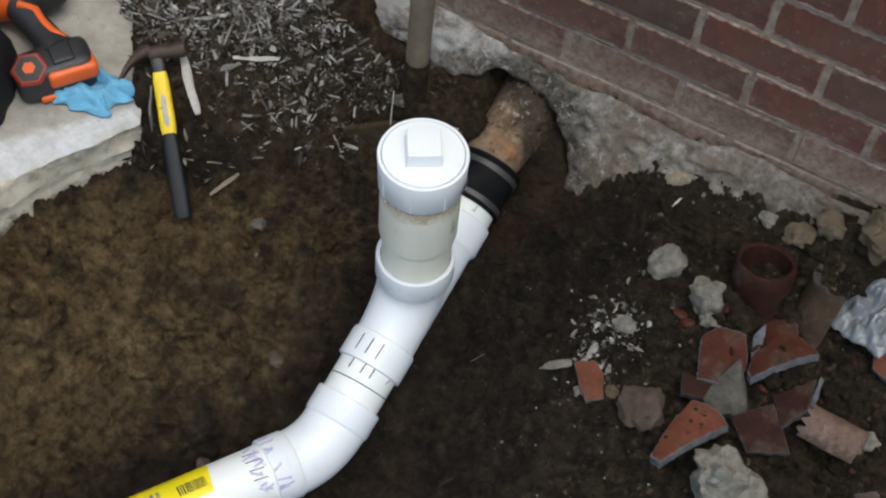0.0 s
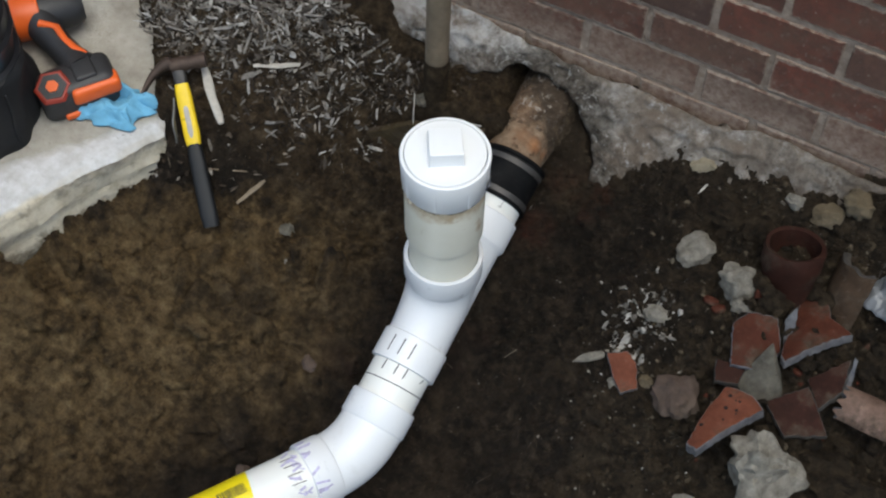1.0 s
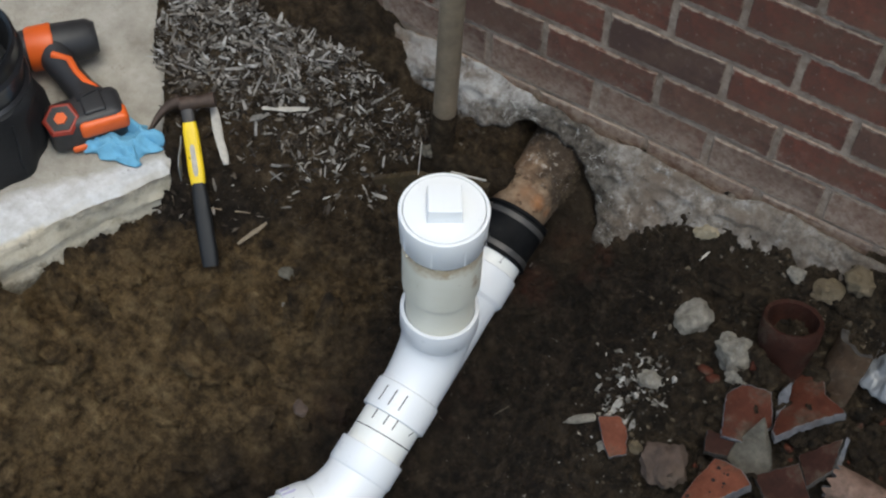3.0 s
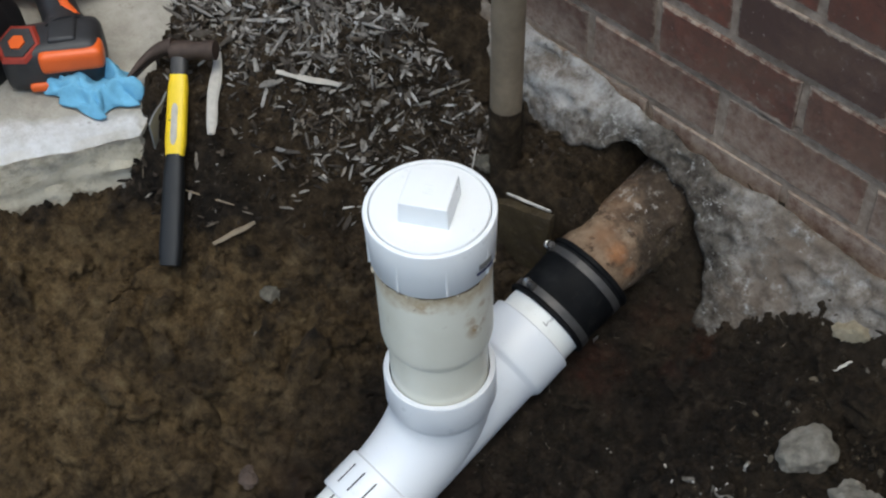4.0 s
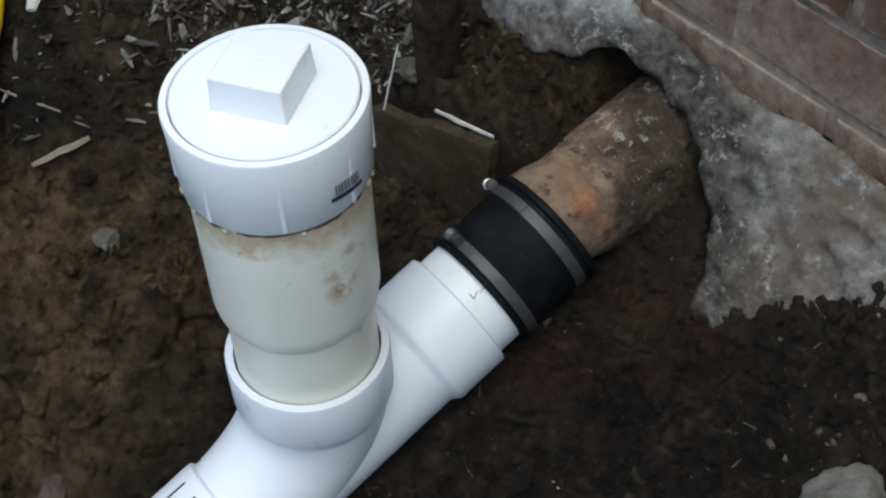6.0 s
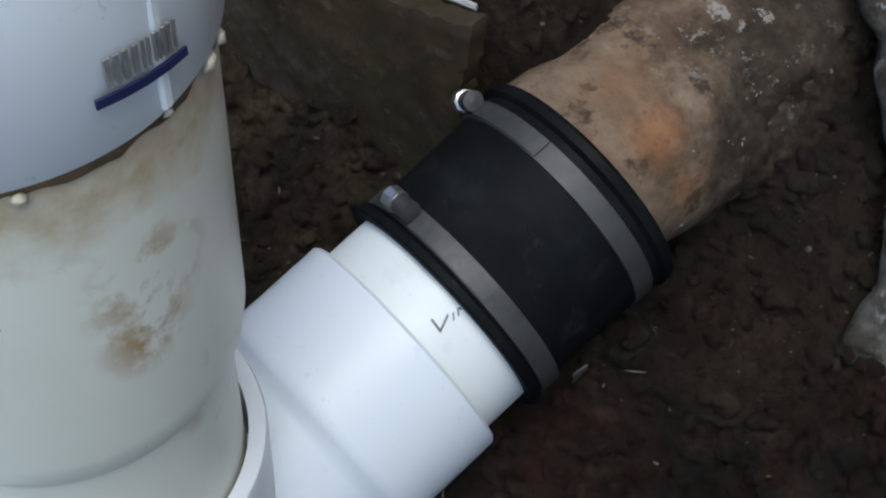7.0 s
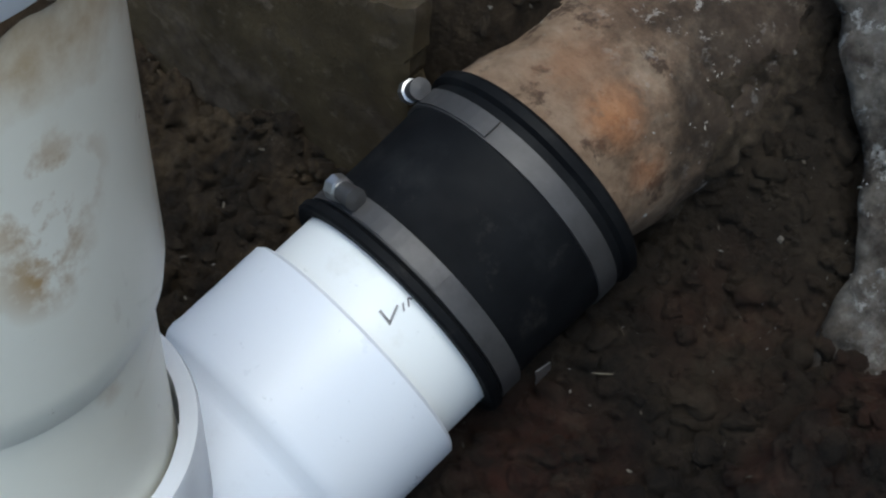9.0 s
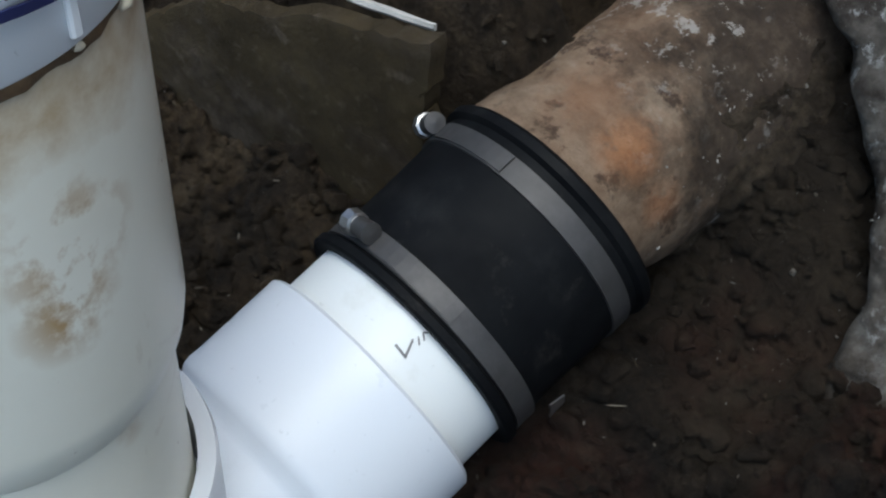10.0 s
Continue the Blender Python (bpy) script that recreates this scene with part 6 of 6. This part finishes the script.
def build_offcut():
    """A curled plastic offcut beside the bag."""
    verts, faces, n = [], [], 16
    for layer in (0.052, 0.0495):
        for j in range(7):
            for i in range(n + 1):
                a = radians(20 + 140 * i / n)
                verts.append((math.cos(a) * layer, j * 0.018, math.sin(a) * layer))
    w = 7 * (n + 1)
    for j in range(6):
        for i in range(n):
            a = j * (n + 1) + i
            faces.append((a, a + n + 1, a + n + 2, a + 1))
            faces.append((w + a, w + a + 1, w + a + n + 2, w + a + n + 1))
    edge = [i for i in range(n + 1)] + [j * (n + 1) + n for j in range(1, 7)] + [6 * (n + 1) + i for i in reversed(range(n))] + [j * (n + 1) for j in reversed(range(1, 6))]
    for a, b in zip(edge, edge[1:] + edge[:1]):
        faces.append((a, b, w + b, w + a))
    ob = mesh_object("plastic_offcut", verts, faces, FILM, None, True)
    ob.matrix_basis = pose(-1.198, 0.159, SLAB_TOP - 0.018, 0, 0, -30)
    tagged(sharpen(ob, 40), "curled pale grey plastic offcut on the slab", "offcut")


build_offcut()


def build_hammer():
    butt, top = Vector((-0.648, 0.331, 0.176)), Vector((-0.806, 0.504, 0.350))
    d = (top - butt).normalized()
    length = (top - butt).length
    c = thing("claw_hammer", "claw hammer with yellow and black handle leaning on soil bank", "hammer", at=tuple(butt))
    inv = c.matrix_basis.inverted()
    side = d.cross(Vector((0.3, -0.55, 0.78))).normalized()
    face = side.cross(d).normalized()

    def bar(name, s0, s1, w0, w1, t0, t1, mat, label):
        bm = bmesh.new()
        rings = []
        n = 20
        for k in range(7):
            u = k / 6
            s = s0 + (s1 - s0) * u
            w, t = w0 + (w1 - w0) * u, t0 + (t1 - t0) * u
            soft = 0.86 if k in (0, 6) else 1.0
            rings.append([bm.verts.new(butt + d * s + side * (w * soft * math.copysign(abs(math.cos(a)) ** 0.7, math.cos(a))) + face * (t * soft * math.copysign(abs(math.sin(a)) ** 0.7, math.sin(a)))) for a in [2 * math.pi * i / n for i in range(n)]])
        for r0, r1 in zip(rings, rings[1:]):
            for i in range(n):
                bm.faces.new((r0[i], r0[(i + 1) % n], r1[(i + 1) % n], r1[i]))
        bm.faces.new(rings[0][::-1])
        bm.faces.new(rings[-1])
        ob = part(name, bm, mat, c, label, True)
        ob.matrix_parent_inverse = inv
        return sharpen(ob, 45)
    bar("grip", 0.0, 0.152, 0.0165, 0.0140, 0.0115, 0.0100, HANDLE_BLACK, "black rubber grip")
    bar("shaft", 0.150, 0.262, 0.0150, 0.0140, 0.0095, 0.0090, HANDLE_YELLOW, "yellow shaft with a worn pale label")
    bar("shaft_label", 0.163, 0.225, 0.0075, 0.0070, 0.0105, 0.0101, WOOD_PALE, "worn pale label")
    bar("neck", 0.260, length + 0.012, 0.0115, 0.0125, 0.0085, 0.0095, STEEL, "grey metal neck")
    o = butt + d * (length + 0.004)
    head = swept("head", [o - side * 0.012, o + side * 0.012, o + side * 0.030, o + side * 0.038, o + side * 0.052], [0.0135, 0.0140, 0.0115, 0.0140, 0.0138], IRON, c, 28, "rusty hammer head")
    head.matrix_parent_inverse = inv
    for k in (-1, 1):
        pts, rad = [], []
        for i in range(9):
            u = i / 8
            pts.append(o - side * (0.010 + 0.066 * u) + d * (0.006 - 0.052 * u * u) + face * (k * (0.003 + 0.004 * u)))
            rad.append(0.0095 * (1 - u) + 0.0022)
        cl = swept("claw", pts, rad, IRON, c, 16, "rusty claw")
        cl.matrix_parent_inverse = inv


build_hammer()


def build_sheet():
    """A grey sheet strip standing along the slab's side."""
    a, b = Vector((-0.773, 0.399, 0)), Vector((-0.891, 0.586, 0))
    n, verts, faces = 14, [], []
    out = Vector((b.y - a.y, -(b.x - a.x), 0)).normalized()
    for layer in (0.016, 0.0185):
        for j, z in enumerate((0.17, 0.23, 0.285, 0.312)):
            for i in range(n + 1):
                p = a.lerp(b, i / n) + out * (layer + 0.006 * noise.noise(Vector((i * 0.3, j, 2))))
                p.z = z + (0.008 * noise.noise(Vector((i * 0.4, 0, 5))) if j == 3 else 0)
                verts.append(p)
    w = 4 * (n + 1)
    for j in range(3):
        for i in range(n):
            q = j * (n + 1) + i
            faces.append((q, q + n + 1, q + n + 2, q + 1))
            faces.append((w + q, w + q + 1, w + q + n + 2, w + q + n + 1))
    for i in range(n):
        q = 3 * (n + 1) + i
        faces.append((q, w + q, w + q + 1, q + 1))
    for j in range(3):
        q = j * (n + 1)
        faces.append((q, w + q, w + q + n + 1, q + n + 1))
    ob = mesh_object("edging_strip", verts, faces, SHEET_GREY, None, True)
    tagged(sharpen(ob, 40), "grey edging strip along the slab side", "edging")


build_sheet()

# ---- splinters and roots ----
def splinter(p0, p1, width, thick, mat, label, name="wood_splinter", seed=0, group="wood splinters on the mulch"):
    a, b = Vector(p0), Vector(p1)
    d = (b - a).normalized()
    sd = d.cross(Vector((0, 0, 1))).normalized()
    up = sd.cross(d)
    bm = bmesh.new()
    rings = []
    for k in range(9):
        u = k / 8
        w = width * (0.35 + 0.65 * math.sin(math.pi * (0.12 + 0.76 * u))) * (1 + 0.3 * noise.noise(Vector((u * 4, seed, 1))))
        c = a.lerp(b, u) + sd * width * 0.4 * noise.noise(Vector((u * 2.5, seed, 7))) + up * 0.002 * noise.noise(Vector((u * 3, seed, 3)))
        rings.append([bm.verts.new(c + sd * (w * x) + up * (thick * y)) for x, y in ((-1, 0), (-0.6, 1), (0.5, 1), (1, 0), (0.5, -1), (-0.6, -1))])
    for r0, r1 in zip(rings, rings[1:]):
        for i in range(6):
            bm.faces.new((r0[i], r0[(i + 1) % 6], r1[(i + 1) % 6], r1[i]))
    bm.faces.new(rings[0][::-1])
    bm.faces.new(rings[-1])
    ob = part(name, bm, mat, None, "", False)
    return tagged(ob, label, "splinter" if name == "wood_splinter" else "root", group)


def on_ground(x, y, lift=0.004):
    return (x, y, height_at(x, y) + lift)


splinter(on_ground(-0.795, 0.556, 0.020), on_ground(-0.693, 0.461, 0.030), 0.0085, 0.002, WOOD_PALE, "long pale wood splinter on dark mulch", seed=1)
splinter(on_ground(-0.698, 0.583, 0.012), on_ground(-0.642, 0.645, 0.012), 0.0065, 0.002, WOOD_PALE, "pale wood chip on dark mulch", seed=2)
splinter(on_ground(-0.635, 0.396, 0.008), on_ground(-0.606, 0.450, 0.010), 0.0050, 0.002, WOOD, "pale torn root on the bank", "root_piece", 3, "roots")
splinter(on_ground(-0.700, 0.408, 0.012), on_ground(-0.634, 0.439, 0.012), 0.0015, 0.0012, WOOD, "thin brown root on the bank", "root_piece", 4, "roots")
splinter((-0.362, 0.692, 0.257), (-0.296, 0.706, 0.261), 0.0022, 0.0018, WOOD_PALE, "thin pale root lying along the slate edge", "root_piece", 5, "roots")
splinter(on_ground(-0.107, 0.793, 0.005), on_ground(-0.092, 0.798, 0.005), 0.0006, 0.0006, WOOD_PALE, "thin straw on soil under the footing", "root_piece", 6, "roots")
splinter((-0.433, 0.706, 0.284), (-0.420, 0.673, 0.226), 0.0011, 0.001, WOOD_PALE, "fine pale root hanging over the slate", "root_piece", 7, "roots")
splinter(on_ground(0.114, 0.805, 0.004), on_ground(0.105, 0.781, 0.004), 0.0022, 0.0012, WOOD_PALE, "pale wood sliver near the footing", seed=8)


# ---- crumbs, chips and flecks ----
def scatter(name, label, category, mat, count, seed, region, size, shape, where, lift=0.25, fine=1):
    """Many small pieces in one mesh; shape: (x, y, z) proportions; where(x, y, rnd): whether one lies there."""
    rnd = random.Random(seed)
    bm = bmesh.new()
    bmesh.ops.create_icosphere(bm, subdivisions=fine, radius=1.0)
    base = [v.co.copy() for v in bm.verts]
    tri = [tuple(v.index for v in f.verts) for f in bm.faces]
    bm.free()
    verts, faces, made = [], [], 0
    while made < count:
        x, y = rnd.uniform(region[0], region[1]), rnd.uniform(region[2], region[3])
        if not where(x, y, rnd):
            continue
        made += 1
        s = size[0] * (size[1] / size[0]) ** (rnd.random() ** 2.2)
        turn = Euler((rnd.gauss(0, 0.5), rnd.gauss(0, 0.5), rnd.uniform(0, 6.3))).to_matrix()
        k = [s * shape[i] * rnd.uniform(0.6, 1.4) for i in range(3)]
        wx, wy = laid(x, y)
        c = Vector((wx, wy, height_at(wx, wy) + k[2] * lift))
        n = len(verts)
        shift = Vector((made * 3.7, made * 1.3, 0))
        for v in base:
            j = rnd.uniform(0.7, 1.25) if fine == 1 else 1 + 0.55 * noise.noise(v * 1.3 + shift) + 0.35 * noise.noise(v * 3.1 + shift)
            verts.append(c + turn @ Vector((v.x * k[0] * j, v.y * k[1] * j, v.z * k[2] * j)))
        faces += [tuple(i + n for i in f) for f in tri]
    ob = mesh_object(name, verts, faces, mat, None, fine > 1)
    return tagged(ob, label, category, kind="stuff")


def in_subsoil(x, y):
    return x < -0.36 and y < 0.55 + 0.1 * noise.noise(Vector((x * 6, y * 6, 0))) and plan_height(x, y) < 0.08


scatter("soil_clods", "dark crumbly soil clods", "soil", SOIL, 20000, 1, (-1.0, 0.6, -0.3, 0.93), (0.0016, 0.0085), (1, 0.9, 0.6),
        lambda x, y, r: not in_subsoil(x, y) and (abs(x + 0.27) > 0.07 or y < 0.1 or r.random() < 0.3))
scatter("subsoil_clods", "brown clay subsoil clods on the bank", "soil", SOIL, 6000, 2, (-1.15, -0.34, -0.3, 0.6), (0.0016, 0.0075), (1, 0.9, 0.5), lambda x, y, r: in_subsoil(x, y))
scatter("mulch", "dark brown shredded wood mulch", "mulch", CHIPS_DARK, 8000, 3, (-1.0, -0.40, 0.46, 0.90), (0.002, 0.016), (1.0, 0.26, 0.12),
        lambda x, y, r: plan_height(x, y) > 0.10 and r.random() < (1.0 if y > 0.66 and x < -0.5 else 0.16), 1.2)
scatter("mulch", "heap of pale grey wood shreds by the slab", "mulch", CHIPS, 5200, 14, (-1.08, -0.52, 0.58, 0.90), (0.002, 0.022), (1.15, 0.22, 0.10),
        lambda x, y, r: r.random() < math.exp(-(((x + 0.90) / 0.24) ** 2 + ((y - 0.86) / 0.14) ** 2)) + (0.10 if y > 0.72 else 0.006), 2.0)
scatter("pale_flecks", "pale flecks of plaster and root in soil", "flecks", FLECKS, 900, 4, (-0.6, 0.55, 0.0, 0.93), (0.0006, 0.0020), (1.3, 0.8, 0.6), lambda x, y, r: not in_subsoil(x, y), 0.8)
scatter("plaster_crumbs", "heap of pale plaster crumbs on soil", "plaster", PLASTER, 420, 5, (-0.04, 0.16, 0.38, 0.68), (0.0009, 0.009), (1.6, 0.75, 0.5),
        lambda x, y, r: r.random() < math.exp(-(((x - 0.062) / 0.045) ** 2 + ((y - 0.520) / 0.065) ** 2)), 0.4)

scatter("pale_flecks", "white lime specks in soil by the arch", "flecks", FLECKS, 130, 6, (-0.21, -0.04, 0.80, 0.93), (0.0003, 0.0010), (2.2, 0.6, 0.4), lambda x, y, r: True, 0.8)
scatter("pale_flecks", "white specks in soil before the slate", "flecks", FLECKS, 420, 7, (-0.56, -0.30, 0.52, 0.80), (0.0004, 0.0013), (2.6, 0.6, 0.4), lambda x, y, r: True, 0.8)
scatter("pale_flecks", "white specks on soil beside the coupling", "flecks", FLECKS, 280, 8, (-0.24, 0.02, 0.50, 0.84), (0.0004, 0.0012), (2.2, 0.6, 0.4), lambda x, y, r: True, 0.8)

scatter("heap_lumps", "soft brown soil lumps on the spoil heap", "soil", SOIL, 420, 9, (-0.05, 0.60, 0.10, 0.90), (0.006, 0.022), (1, 0.85, 0.6),
        lambda x, y, r: r.random() < 0.25 + 0.75 * float(smooth(np.array((x - 0.02) / 0.2))), -0.2, 3)
scatter("bank_lumps", "soft brown clay lumps in the bank", "soil", SOIL, 420, 10, (-1.10, -0.38, -0.25, 0.56), (0.008, 0.040), (1, 0.85, 0.5), lambda x, y, r: in_subsoil(x, y), -0.45, 3)
scatter("fine_roots", "fine pale root fibres in soil", "roots", FIBRES, 900, 12, (-0.95, 0.55, -0.1, 0.92), (0.003, 0.010), (2.0, 0.06, 0.05), lambda x, y, r: not in_subsoil(x, y), 2.5)

scatter("soil_crumbs", "rounded dark soil crumbs beside the coupling", "soil", SOIL, 5000, 13, (-0.62, 0.06, 0.46, 0.92), (0.0018, 0.0085), (1, 0.9, 0.7),
        lambda x, y, r: abs(x + 0.27) > 0.04, 0.1, 2)

scatter("heap_crumbs", "loose brown crumbs over the spoil heap", "soil", CRUMBS, 5200, 17, (-0.06, 0.62, 0.00, 0.90), (0.0016, 0.0080), (1, 0.85, 0.65), lambda x, y, r: r.random() < 0.2 + 0.8 * float(smooth(np.array((x + 0.02) / 0.2))), 0.15)
scatter("shard_soil", "dark soil packed between the clay shards", "soil", SOIL, 150, 18, (0.21, 0.52, 0.33, 0.66), (0.007, 0.017), (1, 0.85, 0.75), lambda x, y, r: True, 0.9, 3)
scatter("clay_crumbs", "small broken clay crumbs among the shards", "shards", TERRACOTTA_MID, 60, 15, (0.22, 0.58, 0.30, 0.62), (0.003, 0.011), (1, 0.8, 0.5), lambda x, y, r: True, 0.4, 2)
scatter("heap_grit", "pale grit and mortar crumbs on the heap", "grit", FLECKS, 420, 16, (-0.04, 0.58, 0.18, 0.88), (0.0008, 0.0045), (1, 0.8, 0.6), lambda x, y, r: True, 0.5, 2)

def build_rim_crumbs():
    """Lime and mortar crumbs stuck in the mud along the arch's rim."""
    rnd = random.Random(77)
    bm = bmesh.new()
    bmesh.ops.create_icosphere(bm, subdivisions=1, radius=1.0)
    ball, tri = [v.co.copy() for v in bm.verts], [tuple(v.index for v in f.verts) for f in bm.faces]
    bm.free()
    verts, faces, made = [], [], 0
    while made < 150:
        x, z = rnd.uniform(-0.20, 0.02), rnd.uniform(0.165, 0.31)
        if hole_inside(x, z) or rnd.random() > math.exp(-((math.hypot(x + 0.235, z - 0.18) - 0.135) / 0.028) ** 2) + 0.05:
            continue
        made += 1
        y = WALL_Y - 0.010 - 0.62 * min(0.20, max(0.0, 0.345 - z)) + rnd.uniform(-0.003, 0.003)
        k = 0.0004 * 3.0 ** (rnd.random() ** 2.2)
        turn = Euler((rnd.uniform(0, 6), rnd.uniform(0, 6), rnd.uniform(0, 6))).to_matrix()
        n = len(verts)
        verts += [Vector((x, y, z)) + turn @ Vector((v.x * k * 2.2, v.y * k, v.z * k * 0.6)) * rnd.uniform(0.6, 1.4) for v in ball]
        faces += [tuple(i + n for i in f) for f in tri]
    ob = mesh_object("lime_crumbs", verts, faces, PLASTER, None, True)
    tagged(ob, "whitish lime crumbs stuck along the arch rim", "lime", kind="stuff")


build_rim_crumbs()

# ---- bricks ----
def build_bricks():
    kinds = [mesh_brick(k) for k in range(9)]
    rnd = random.Random(11)
    stretcher = []
    for course in range(28):
        z = COURSE_Z + PITCH_Z * course + BRICK_H / 2
        first = -0.1885 + PITCH_X / 2 if course % 2 == 0 else -0.0775 + PITCH_X / 2
        for k in range(-16, 17):
            x = first + PITCH_X * k
            y = WALL_Y + 0.030 + rnd.uniform(-0.0015, 0.0025)
            if course == 0 and -0.50 < x < -0.06:
                continue
            if course < 9 and -1.3 < x < 1.2:
                ob = new("brick", kinds[rnd.randrange(9)])
                ob.parent = WALL
                ob.matrix_basis = Matrix.Translation((x, y, z + rnd.uniform(-0.0012, 0.0012))) @ Matrix.Rotation(rnd.uniform(-0.006, 0.006), 4, "Y") @ Matrix.Rotation(rnd.uniform(-0.008, 0.008), 4, "Z")
            else:
                stretcher.append((x, y, z))
    verts, faces = [], []
    box = [(-1, -1, -1), (1, -1, -1), (1, 1, -1), (-1, 1, -1), (-1, -1, 1), (1, -1, 1), (1, 1, 1), (-1, 1, 1)]
    for x, y, z in stretcher:
        n = len(verts)
        verts += [(x + a * BRICK_L / 2, y + b * 0.03, z + c * BRICK_H / 2) for a, b, c in box]
        faces += [tuple(i + n for i in f) for f in ((0, 1, 5, 4), (1, 2, 6, 5), (3, 0, 4, 7), (4, 5, 6, 7), (3, 2, 1, 0))]
    ob = mesh_object("upper_bricks", verts, faces, BRICK_FAR, WALL, False)
    ob["kind"] = "stuff"


build_bricks()
